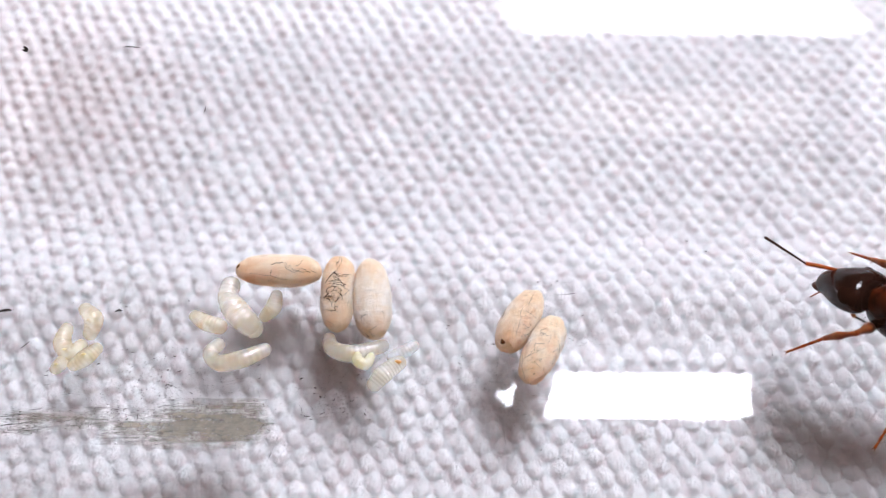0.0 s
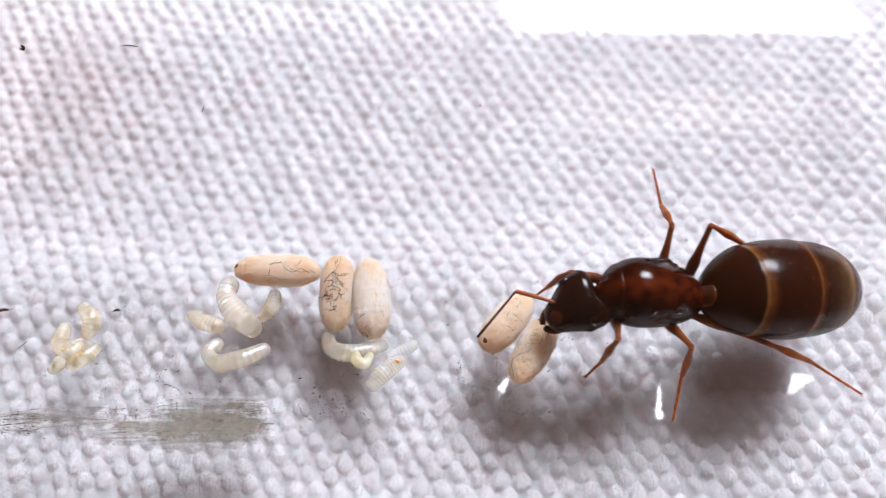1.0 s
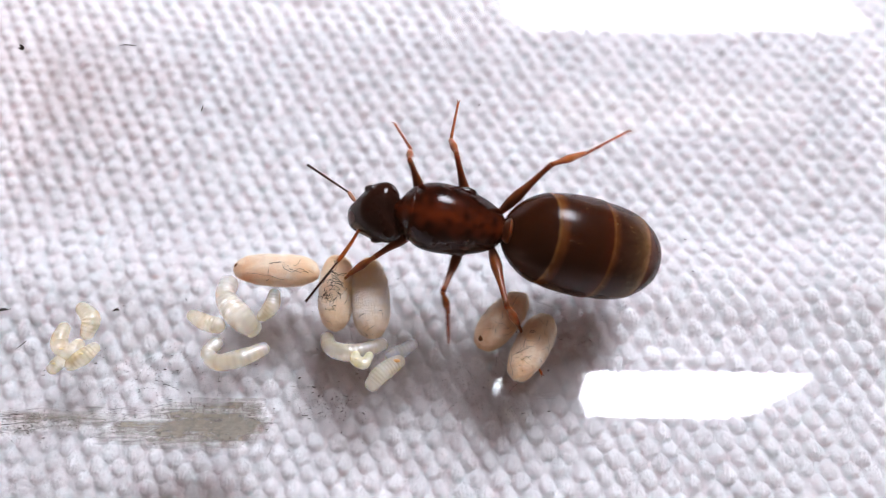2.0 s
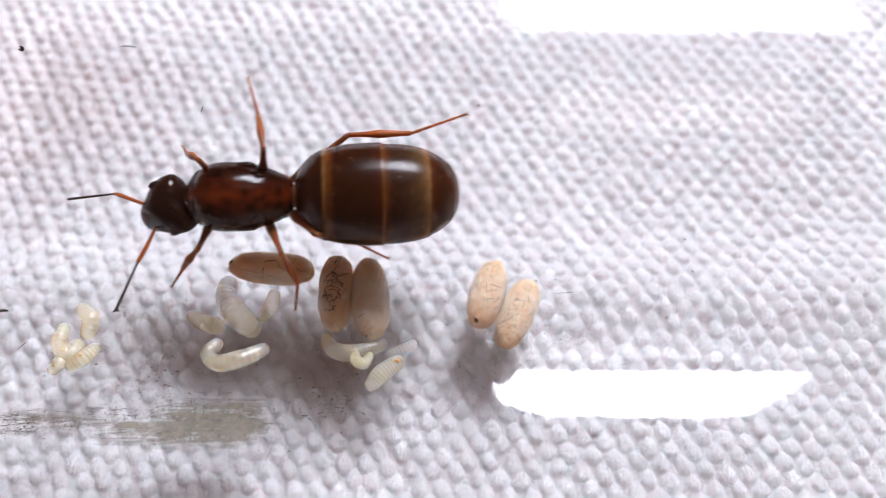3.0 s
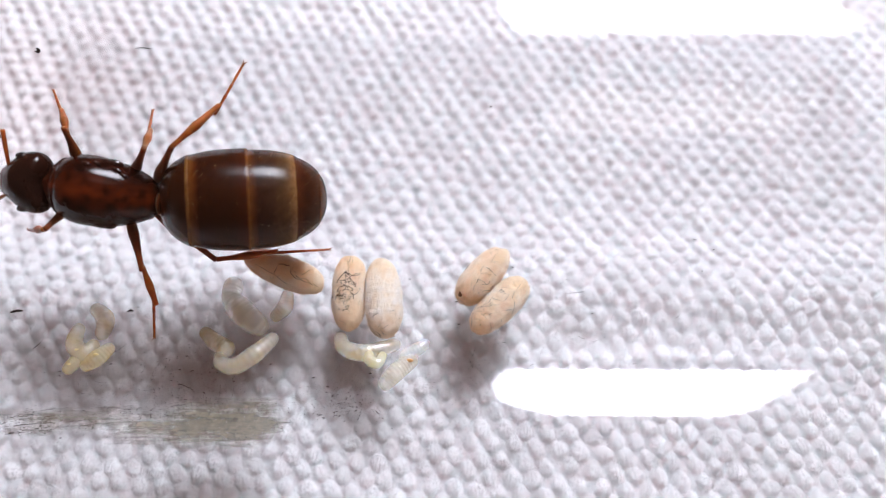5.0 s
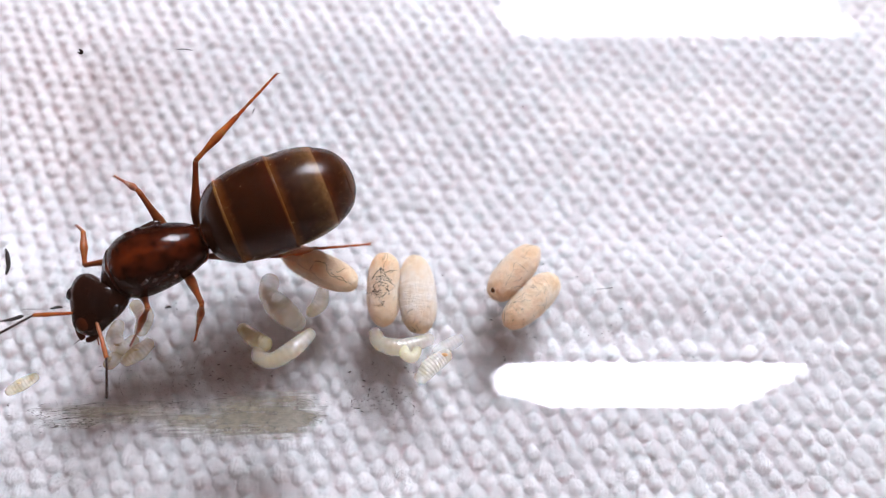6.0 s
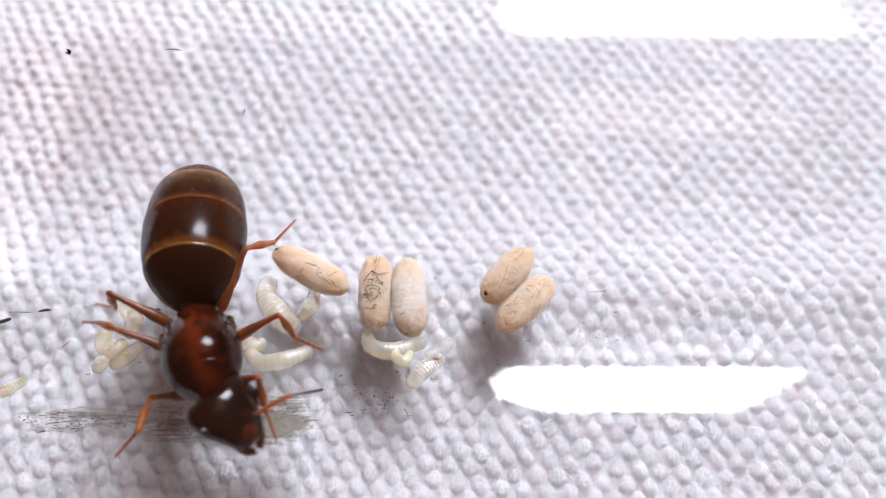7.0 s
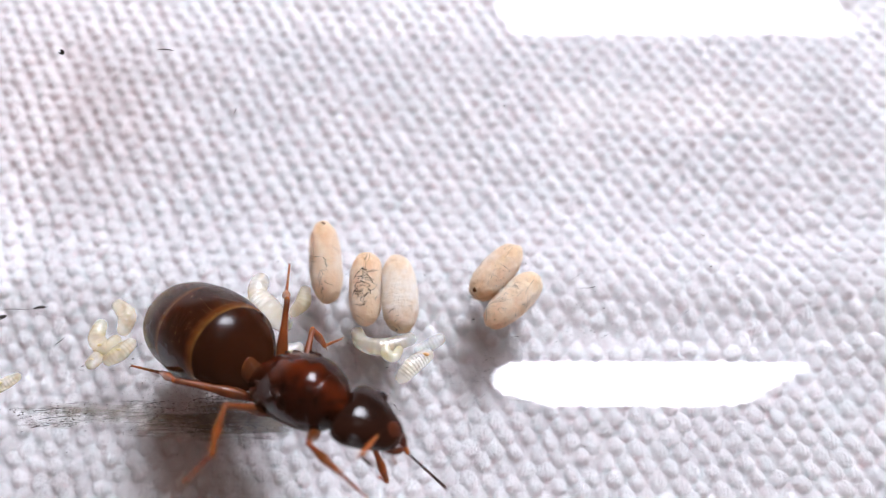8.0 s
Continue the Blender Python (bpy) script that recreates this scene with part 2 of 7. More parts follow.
def thing(name, m, label, category, group="", kind=""):
    ob = new(name)
    ob.empty_display_size = 0.001
    ob.matrix_world = m
    return tagged(ob, label, category, group, kind)


def lathe(bm, rings, seg=20, close=True):
    """Skin over rings of (centre, x_axis, y_axis) with half widths folded into the axes."""
    loops = []
    for c, a, b in rings:
        loops.append([bm.verts.new(c + a * math.cos(2 * math.pi * k / seg) + b * math.sin(2 * math.pi * k / seg)) for k in range(seg)])
    for p, q in zip(loops, loops[1:]):
        for k in range(seg):
            bm.faces.new((p[k], p[(k + 1) % seg], q[(k + 1) % seg], q[k]))
    if close:
        bm.faces.new(loops[0][::-1])
        bm.faces.new(loops[-1])
    return bm


def along(points, radii, seg=10, flat=1.0, up=(0, 0, 1)):
    """A tapered tube through points, in mm."""
    bm = bmesh.new()
    pts = [Vector(p) for p in points]
    rings = []
    for i, p in enumerate(pts):
        d = (pts[min(i + 1, len(pts) - 1)] - pts[max(i - 1, 0)]).normalized()
        side = Vector(up).cross(d)
        side = side.normalized() if side.length > 1e-4 else Vector((0, 1, 0))
        top = d.cross(side)
        rings.append((p, side * radii[i], top * radii[i] * flat))
    return lathe(bm, rings, seg)


def smooth_line(points, steps):
    """Catmull-Rom line through points."""
    pts = [Vector(p) for p in points]
    out = []
    for i in range(len(pts) - 1):
        a, b, c, d = pts[max(i - 1, 0)], pts[i], pts[i + 1], pts[min(i + 2, len(pts) - 1)]
        for k in range(steps):
            s = k / steps
            out.append(0.5 * (2 * b + (c - a) * s + (2 * a - 5 * b + 4 * c - d) * s * s + (3 * b - a - 3 * c + d) * s ** 3))
    return out + [pts[-1]]


# ---- the large structure ----
def table_top():
    bm = bmesh.new()
    bmesh.ops.create_cube(bm, size=1, matrix=Matrix.Translation((0, 0, -16)) @ Matrix.Diagonal((1200, 700, 24, 1)))
    ob = part("table_top", bm, plain_material("pale_wood", (0.42, 0.33, 0.24), 0.45, 0.08, 0.35), None, "", False)
    bev = ob.modifiers.new("edge", "BEVEL")
    bev.width, bev.segments = 0.003, 3
    return tagged(ob, "pale wooden table top under a white cloth", "table", kind="structure")


def lie(x, y):
    """The cloth's slow rise and fall, in mm."""
    band_ridge = 0.78 * math.exp(-((y - 2.0) / 2.0) ** 2)      # added swell; its slopes stand in for light bands thrown by the glass
    return band_ridge + 0.10 * math.sin(x * 0.21 + 0.5) * math.cos(y * 0.27) + 0.22 * noise.noise((x * 0.09, y * 0.11, 3.0))


def knot_cloth():
    """The woven cotton: rows of plump yarn knots, pressed together, on a sheet that is rumpled a little."""
    rnd = random.Random(4)

    def yarn_sheet(name, x0, x1, y0, y1, step, knots):
        xs, ys = np.arange(x0, x1 + step / 2, step), np.arange(y0, y1 + step / 2, step)
        high = np.zeros((len(xs), len(ys)))
        if knots:
            ux, uy, lean = 0.76, 0.54, math.radians(-6)
            for j in range(int((y0 - 4) / uy), int((y1 + 4) / uy)):
                for i in range(int((x0 - 4) / ux), int((x1 + 4) / ux)):
                    x = (i + 0.5 * (j % 2)) * ux + rnd.gauss(0, 0.04)
                    y = j * uy + rnd.gauss(0, 0.04)
                    x, y = x * math.cos(lean) - y * math.sin(lean), x * math.sin(lean) + y * math.cos(lean)
                    a = math.radians(112 + rnd.gauss(0, 13))
                    l, w, h = rnd.gauss(0.345, 0.03), rnd.gauss(0.27, 0.022), rnd.gauss(1.0, 0.11)
                    i0, i1, j0, j1 = np.searchsorted(xs, x - 0.85), np.searchsorted(xs, x + 0.85), np.searchsorted(ys, y - 0.85), np.searchsorted(ys, y + 0.85)
                    if i1 <= i0 or j1 <= j0:
                        continue
                    dx, dy = xs[i0:i1, None] - x, ys[None, j0:j1] - y
                    p, q = (dx * math.cos(a) + dy * math.sin(a)) / l, (-dx * math.sin(a) + dy * math.cos(a)) / w
                    # a little skewed, like a loop that dives under the next one
                    d = p * p + q * q + 0.2 * p * q * q
                    twist = 1 + 0.08 * np.cos(12 * q + 8 * p)
                    high[i0:i1, j0:j1] += (h * np.clip(1 - d, 0, None) ** 0.5 * twist * (1 - 0.35 * np.clip(p, -1, 1))) ** 10
            high = high ** (1 / 10)
        fine = np.array([[noise.noise((x * 2.3, y * 2.3, 1.0)) * 0.045 + noise.noise((x * 7.5, y * 7.5, 5.0)) * 0.04 + lie(x, y) for y in ys] for x in xs]) if knots else np.array([[lie(x, y) for y in ys] for x in xs])
        z = CLOTH_Z - (0.235 if knots else 0.30) + 0.24 * high * (1 if knots else 0) + fine
        gx, gy = np.meshgrid(xs, ys, indexing="ij")
        verts = np.stack([gx, gy, z], -1).reshape(-1, 3) * MM
        n = len(ys)
        k = (np.arange(len(xs) - 1)[:, None] * n + np.arange(n - 1)[None, :]).reshape(-1)
        me = bpy.data.meshes.new(name)
        me.from_pydata(verts.tolist(), [], np.stack([k, k + n, k + n + 1, k + 1], 1).tolist())
        me.shade_smooth()
        me.materials.append(COTTON)
        return new(name, me)

    cloth = yarn_sheet("cloth", -110, 110, -80, 90, 2.5, False)
    cloth.location.z = -0.0005
    solid = cloth.modifiers.new("thickness", "SOLIDIFY")
    solid.thickness, solid.offset = 0.0012, -1
    tagged(cloth, "white woven cotton cloth spread on the table", "cloth", kind="structure")
    knots = yarn_sheet("yarn_knots", -24, 20, -9, 18.5, 0.048, True)
    knots.parent = cloth
    knots.location.z = 0.0005
    return tagged(knots, "plump white cotton yarn knots", kind="stuff")


def glass_tube():
    """Test tube: straight wall, rounded closed end, flared lip."""
    tube = thing("test_tube", mpose(0, 0, 0), "clear glass test tube lying on white cloth", "test tube")
    seg, half = 160, 48.0

    def turned(profile, ring, zc=OUTER_Z):
        bm = bmesh.new()
        loops = [[bm.verts.new((x, r * math.sin(2 * math.pi * k / seg), zc - r * math.cos(2 * math.pi * k / seg))) for k in range(seg)] for x, r in profile]
        for p, q in zip(loops, loops[1:] + (loops[:1] if ring else [])):
            for k in range(seg):
                bm.faces.new((p[k], p[(k + 1) % seg], q[(k + 1) % seg], q[k]))
        return bm

    part("outer_wall", turned([(-half, OUTER_R), (half, OUTER_R)], False), GLASS, tube)
    bm = bmesh.new()      # the inner face, as far up as anything rests on it
    arc = [(TUBE_R * math.sin(a), TUBE_R - TUBE_R * math.cos(a)) for a in np.linspace(-1.35, 1.35, 80)]
    near, far = [[bm.verts.new((x, y, z)) for y, z in arc] for x in (-half, half)]
    for k in range(len(arc) - 1):
        bm.faces.new((near[k], near[k + 1], far[k + 1], far[k]))
    part("inner_floor", bm, FOGGED, tube)
    dome = [(-half - 0.02 - OUTER_R * math.sin(a), max(OUTER_R * math.cos(a), 0.02)) for a in np.linspace(0, math.pi / 2, 16)]
    part("round_end", turned(dome, False), GLASS, tube)
    lip = [(half + 0.6 + 0.6 * math.cos(a), OUTER_R + 0.1 + 0.45 * math.sin(a)) for a in np.linspace(0, 2 * math.pi, 12, endpoint=False)]
    part("lip", turned(lip, True), GLASS, tube)
    for pane in tube.children:
        pane.visible_shadow = False
    return tube


def panel_lamp():
    """The LED panel on its stand, behind the tube."""
    lamp = thing("panel_lamp", pose(*LAMP_AT, LAMP_EL - 90, 0, 0), "white LED panel lamp on a stand behind the tube", "lamp")
    shell = plain_material("white_plastic", (0.75, 0.75, 0.75), 0.4, 0.05, 0.08)
    bm = bmesh.new()
    bmesh.ops.create_cube(bm, size=1, matrix=Matrix.Translation((0, 0, 9)) @ Matrix.Diagonal((146, 114, 12, 1)))
    bmesh.ops.bevel(bm, geom=bm.edges[:], offset=3, segments=3, affect="EDGES")
    part("housing", bm, shell, lamp)
    # the lit diffuser: its lower corner on one side is cut back, the other end is round
    glow, t, p = mat("lit_diffuser")
    p.inputs["Base Color"].default_value = (0.8, 0.8, 0.8, 1)
    p.inputs["Emission Color"].default_value = (0.85, 0.868, 0.985, 1)
    p.inputs["Emission Strength"].default_value = PANEL_GLOW
    rim = smooth_line([(-66, -50, 0), (56, -50, 0), (63, -46, 0), (32, 45, 0), (24, 50, 0), (-50, 50, 0), (-70, 20, 0), (-73, -20, 0), (-66, -50, 0)], 1)[:-1]
    bm = bmesh.new()
    bm.faces.new([bm.verts.new(v) for v in rim])
    part("diffuser", bm, glow, lamp, "brightly lit white diffuser", False)
    foot = Vector((LAMP_AT[0] * 1000, LAMP_AT[1] * 1000 + 70, -2.0))
    m = lamp.matrix_world.inverted()
    down = [m @ (Vector(p) * MM) * 1000 for p in ((foot.x, foot.y - 60, LAMP_AT[2] * 1000 + 12), (foot.x, foot.y, LAMP_AT[2] * 1000), (foot.x, foot.y, 60), (foot.x, foot.y, 0))]
    part("stand_pole", along(smooth_line(down, 6), [5.0] * 19, 12), shell, lamp)
    bm = bmesh.new()
    bmesh.ops.create_cone(bm, cap_ends=True, segments=48, radius1=55, radius2=50, depth=8, matrix=Matrix.Translation(foot + Vector((0, 0, 2))))
    bm.transform(Matrix.Scale(1000, 4) @ m @ Matrix.Scale(MM, 4))
    part("base", bm, shell, lamp)


table_top()
knot_cloth()
glass_tube()
panel_lamp()


# ---- the ant ----
def egg(bm, centre, half, power=(1, 1, 1), taper=0.0, seg=28, rings=18):
    """A rounded body along x: half = half sizes; taper > 0 makes the front (x+) slimmer."""
    out = []
    for i in range(rings + 1):
        u = -math.cos(math.pi * i / rings)
        r = max(1 - abs(u) ** 2.0, 0.0) ** (0.5 * power[0]) if 0 < i < rings else 0.02
        k = r * (1 - taper * u)
        out.append((Vector(centre) + Vector((half[0] * u, 0, 0)), Vector((0, half[1] * k, 0)), Vector((0, 0, half[2] * k))))
    return lathe(bm, out, seg)


def profile_body(bm, stations, seg=32):
    """Rings across x: stations of (x, half width, top, bottom)."""
    rings = []
    for x, w, top, bottom in stations:
        rings.append((Vector((x, 0, (top + bottom) / 2)), Vector((0, w, 0)), Vector((0, 0, (top - bottom) / 2))))
    return lathe(bm, rings, seg)


def spline_stations(stations, steps=5):
    a = np.array(stations, float)
    out = []
    for k in range((len(a) - 1) * steps + 1):
        u = k / steps
        i = min(int(u), len(a) - 2)
        f = u - i
        p0, p1, p2, p3 = a[max(i - 1, 0)], a[i], a[i + 1], a[min(i + 2, len(a) - 1)]
        out.append(0.5 * (2 * p1 + (p2 - p0) * f + (2 * p0 - 5 * p1 + 4 * p2 - p3) * f * f + (3 * p1 - p0 - 3 * p2 + p3) * f ** 3))
    return [tuple(v) for v in out]


def limb(length, radii, bend=0.0, seg=10, n=14):
    """A limb piece along x from 0 to length; radii are spread evenly."""
    pts, rr = [], []
    for i in range(n + 1):
        u = i / n
        pts.append((length * u, 0, bend * math.sin(math.pi * u)))
        k = u * (len(radii) - 1)
        j = min(int(k), len(radii) - 2)
        rr.append(radii[j] + (radii[j + 1] - radii[j]) * (k - j))
    return along(pts, rr, seg)


def joined_limb(length, pieces, r0, r1):
    """A foot or whip of short pieces with narrow joints between."""
    pts, rr = [], []
    for i in range(pieces):
        a, b = length * i / pieces, length * (i + 1) / pieces
        r = r0 + (r1 - r0) * i / max(pieces - 1, 1)
        for u, k in ((0.0, 0.72), (0.12, 0.9), (0.5, 0.96), (0.85, 1.08), (0.97, 0.85)):
            pts.append((a + (b - a) * u, 0, 0))
            rr.append(r * k)
    return along(pts, rr, 8)


def fine_hairs(bm, spots, seed=0):
    rnd = random.Random(seed)
    for p, d, l in spots:
        a = Vector(p)
        b = a + Vector(d).normalized() * l
        side = Vector((rnd.uniform(-1, 1), rnd.uniform(-1, 1), rnd.uniform(-1, 1))).normalized() * 0.0035
        bm.faces.new([bm.verts.new(v) for v in (a - side, a + side, b)])
    return bm


LEG_SIZES = {"front": (1.6, 1.25, 1.3), "middle": (2.1, 1.35, 1.4), "hind": (2.55, 2.0, 1.9)}
HIPS = {"front": (0.95, 0.5, -0.75), "middle": (-0.62, 0.52, -0.82), "hind": (-1.48, 0.42, -0.66)}


def build_ant():
    ant = thing("ant_queen", mpose(0, 0, 2), "glossy reddish-brown ant queen with a banded dark abdomen walking over brood", "ant")
    limbs = {}
    # thorax: one high dome, with its plates
    bm = bmesh.new()
    profile_body(bm, spline_stations([(1.66, 0.18, 0.08, -0.25), (1.52, 0.34, 0.26, -0.42), (1.28, 0.72, 0.62, -0.70), (0.85, 1.02, 0.99, -0.92), (0.30, 1.11, 1.11, -0.98),
                                      (-0.40, 1.05, 0.98, -0.98), (-0.95, 0.92, 0.78, -0.95), (-1.38, 0.74, 0.50, -0.84), (-1.68, 0.52, 0.24, -0.62), (-1.84, 0.24, 0.0, -0.36)], 4), 36)
    thorax = part("thorax", bm, THORAX_CHITIN, ant, "polished dark red-brown thorax")
    bm = bmesh.new()
    profile_body(bm, spline_stations([(-0.46, 0.10, 0.86, 0.70), (-0.56, 0.46, 0.915, 0.50), (-0.76, 0.56, 0.850, 0.40), (-1.00, 0.48, 0.725, 0.35), (-1.12, 0.12, 0.56, 0.4)], 4), 24)
    part("scutellum", bm, THORAX_CHITIN, ant)
    bm = bmesh.new()
    profile_body(bm, spline_stations([(1.72, 0.20, 0.16, -0.28), (1.58, 0.38, 0.34, -0.46), (1.40, 0.66, 0.57, -0.66), (1.16, 0.895, 0.80, -0.82), (1.08, 0.84, 0.74, -0.76)], 4), 28)
    part("pronotum", bm, THORAX_CHITIN, ant, "dark red collar behind the head")
    for s in (1, -1):
        bm = bmesh.new()
        egg(bm, (-0.28, 0.96 * s, 0.30), (0.46, 0.12, 0.17), taper=0.25, seg=18, rings=12)
        for v in bm.verts:     # torn, uneven edge
            v.co += Vector((0.3, 1, 1)) * 0.05 * noise.noise(v.co * 6.0)
        part("wing_scar", bm, SCAR_CHITIN, ant, "black glossy stub where a wing was shed")
        for x, y, z, l in ((0.22, 0.86, 0.73, 0.15), (-0.08, 0.90, 0.66, 0.10), (-0.62, 0.80, 0.57, 0.17), (-0.86, 0.66, 0.58, 0.11)):
            bm = bmesh.new()
            egg(bm, (0, 0, 0), (l, 0.06, 0.07), taper=0.2, seg=12, rings=8)
            bm.transform(Matrix.Translation((x, y * s, z)) @ Euler((0, 0.1, 0.25 * s)).to_matrix().to_4x4())
            part("wing_base", bm, SCAR_CHITIN, ant)
    bm = bmesh.new()
    profile_body(bm, spline_stations([(-1.66, 0.14, -0.1, -0.36), (-1.86, 0.36, 0.40, -0.42), (-1.95, 0.42, 0.56, -0.42), (-2.04, 0.32, 0.38, -0.38), (-2.2, 0.12, -0.08, -0.32)], 4), 16)
    part("petiole", bm, FEMUR_CHITIN, ant, "narrow upright waist scale")
    # head
    bm = bmesh.new()
    st = [(0.0, 0.14, 0.12, -0.16), (0.04, 0.52, 0.34, -0.36), (0.18, 0.80, 0.50, -0.50), (0.45, 0.90, 0.58, -0.54), (0.85, 0.80, 0.56, -0.50), (1.25, 0.58, 0.44, -0.42), (1.55, 0.42, 0.30, -0.34), (1.68, 0.26, 0.17, -0.26), (1.71, 0.1, 0.06, -0.16)]
    profile_body(bm, spline_stations(st, 4), 36)
    for v in bm.verts:     # hollow at the back between the two lobes
        if v.co.x < 0.35:
            v.co.x += 0.12 * (1 - v.co.x / 0.35) * (1 - min(abs(v.co.y) / 0.55, 1.0)) - 0.06 * min(abs(v.co.y) / 0.8, 1)
    grow = Matrix.Diagonal((1.10, 1.08, 1.06, 1))
    bm.transform(grow)
    head = part("head", bm, HEAD_CHITIN, ant, "dark shiny triangular head")
    bm = bmesh.new()
    profile_body(bm, spline_stations([(1.16, 0.26, 0.465, 0.1), (1.36, 0.33, 0.405, 0.0), (1.56, 0.30, 0.30, -0.1), (1.70, 0.20, 0.15, -0.18), (1.72, 0.08, 0.05, -0.1)], 3), 20)
    bm.transform(grow)
    part("face_plate", bm, FACE_CHITIN, head, "reddish plate over the mouth")
    for s in (1, -1):
        bm = bmesh.new()
        egg(bm, (0.72, 0.76 * s, 0.20), (0.20, 0.11, 0.17), seg=16, rings=10)
        bm.transform(grow)
        part("eye", bm, EYE, head, "black oval compound eye")
        pts = smooth_line([(1.42, 0.30 * s, -0.12), (1.62, 0.27 * s, -0.14), (1.78, 0.17 * s, -0.17), (1.86, 0.05 * s, -0.20)], 4)
        bm = along(pts, [0.16 - 0.08 * i / (len(pts) - 1) for i in range(len(pts))], 10, 0.7)
        bm.transform(grow)
        part("mandible", bm, FACE_CHITIN, head, "red-brown jaw")
        bm = joined_limb(0.5, 3, 0.028, 0.02)
        bm.transform(Matrix.Translation((1.55, 0.16 * s, -0.3)) @ Euler((0, 0.7, 0.25 * s)).to_matrix().to_4x4())
        bm.transform(grow)
        part("palp", bm, LEG_CHITIN, head)
    # abdomen: overlapping plates
    gaster = new("gaster")
    gaster.parent = ant
    gaster.empty_display_size = 0.001

    def girth(x):
        d = 2 * min(max(-x / 5.2, 0.0), 1.0) - 1      # blunt in front, tapering behind
        return max(1.59 * max(1 - abs(d) ** (3.1 if d < 0 else 2.4), 0.0) ** 0.43, 0.03)

    def axis_z(x):     # the waist joins low on the front
        return 0.7 * (1 - math.exp(x / 5.2 / 0.08))

    cuts = [(-0.0, -0.98), (-0.70, -2.74), (-2.44, -4.22), (-3.95, -4.90), (-4.70, -5.2)]
    for k, (a, b) in enumerate(cuts):
        rings = []
        n = 22
        for i in range(n + 1):
            f = i / n
            g = f ** 1.9 if k == 0 else 1 - (1 - f) ** 1.9 if k == len(cuts) - 1 else f
            x = a + (b - a) * g
            lift = 1.0 + 0.016 * f - 0.020 * (k > 0) * (1 - f)
            r = girth(x) * lift
            rings.append((Vector((x, 0, axis_z(x))), Vector((0, r, 0)), Vector((0, 0, r * 0.93))))
        if k < len(cuts) - 1:      # thin rounded hem
            for dx, kr in ((-0.020, 1.012), (-0.026, 0.998), (-0.005, 0.985), (0.10, 0.955)):
                x = b + dx
                rings.append((Vector((x, 0, axis_z(b))), Vector((0, girth(b) * kr, 0)), Vector((0, 0, girth(b) * 0.93 * kr))))
        bm = bmesh.new()
        lathe(bm, rings, 56)
        part("abdomen_plate", bm, GASTER_CHITIN, gaster, "dark brown glossy plate with amber hem")
    rnd = random.Random(8)
    hair = []
    for i in range(260):
        x = rnd.uniform(-5.1, -0.5)
        a = rnd.uniform(-0.2, math.pi + 0.2)
        r = girth(x)
        hair.append(((x, r * math.cos(a), axis_z(x) + r * 0.93 * math.sin(a)), (-0.75, 0.35 * math.cos(a), 0.35 * math.sin(a)), rnd.uniform(0.08, 0.15)))
    part("hair", fine_hairs(bmesh.new(), hair), GOLD_HAIR, gaster, "short pale golden hairs", False)
    limbs["head"], limbs["gaster"] = head, gaster
    # legs
    for leg, (lf, lt, ls) in LEG_SIZES.items():
        thick = {"front": 1.15, "middle": 1.12, "hind": 1.2}[leg]
        for s, side in ((1, "left"), (-1, "right")):
            hx, hy, hz = HIPS[leg]
            top = Vector((hx * 0.92, hy * 0.75 * s, hz + 0.42))
            bm = along([top, (top + Vector((hx, hy * s, hz))) / 2 + Vector((0, 0.05 * s, 0)), (hx, hy * s, hz)], [0.24 * thick, 0.25 * thick, 0.13], 12)
            part("coxa", bm, FEMUR_CHITIN, ant)
            bm = limb(lf, [0.09, 0.125, 0.15 * thick, 0.155 * thick, 0.135, 0.105, 0.09, 0.09], 0.05, 12)
            limbs[leg + side + "femur"] = part("femur", bm, FEMUR_CHITIN, ant)
            bm = limb(lt, [0.085, 0.075, 0.105, 0.12 * thick, 0.115, 0.09, 0.085], 0.02, 10)
            spur = along([(lt * 0.97, 0, -0.05), (lt + 0.10, 0, -0.16)], [0.018, 0.004], 5)
            me = bpy.data.meshes.new("spur")
            spur.to_mesh(me)
            spur.free()
            bm.from_mesh(me)
            limbs[leg + side + "tibia"] = part("tibia", bm, LEG_CHITIN, ant)
            bm = joined_limb(ls, 5, 0.055, 0.04)
            for c in (1, -1):
                pts = [(ls * 0.98, 0.01 * c, 0), (ls + 0.05, 0.05 * c, 0.0), (ls + 0.09, 0.08 * c, -0.05)]
                claw = along(pts, [0.02, 0.014, 0.004], 5)
                me = bpy.data.meshes.new("claw")
                claw.to_mesh(me)
                claw.free()
                bm.from_mesh(me)
            limbs[leg + side + "tarsus"] = part("tarsus", bm, LEG_CHITIN, ant)
    for s, side in ((1, "left"), (-1, "right")):
        bm = limb(1.35, [0.05, 0.055, 0.06, 0.068, 0.075, 0.07], 0.03, 9)
        limbs["scape" + side] = part("antenna_scape", bm, LEG_CHITIN, ant, "orange-brown base of the feeler")
        bm = joined_limb(2.1, 11, 0.036, 0.05)
        limbs["whip" + side] = part("antenna_whip", bm, DARK_CHITIN, ant, "dark jointed whip of the feeler")
    return ant, limbs


GOLD_HAIR = plain_material("golden_hair", (0.40, 0.26, 0.11), 0.4, 5.0, 0.3)
QUEEN, PIECES = build_ant()


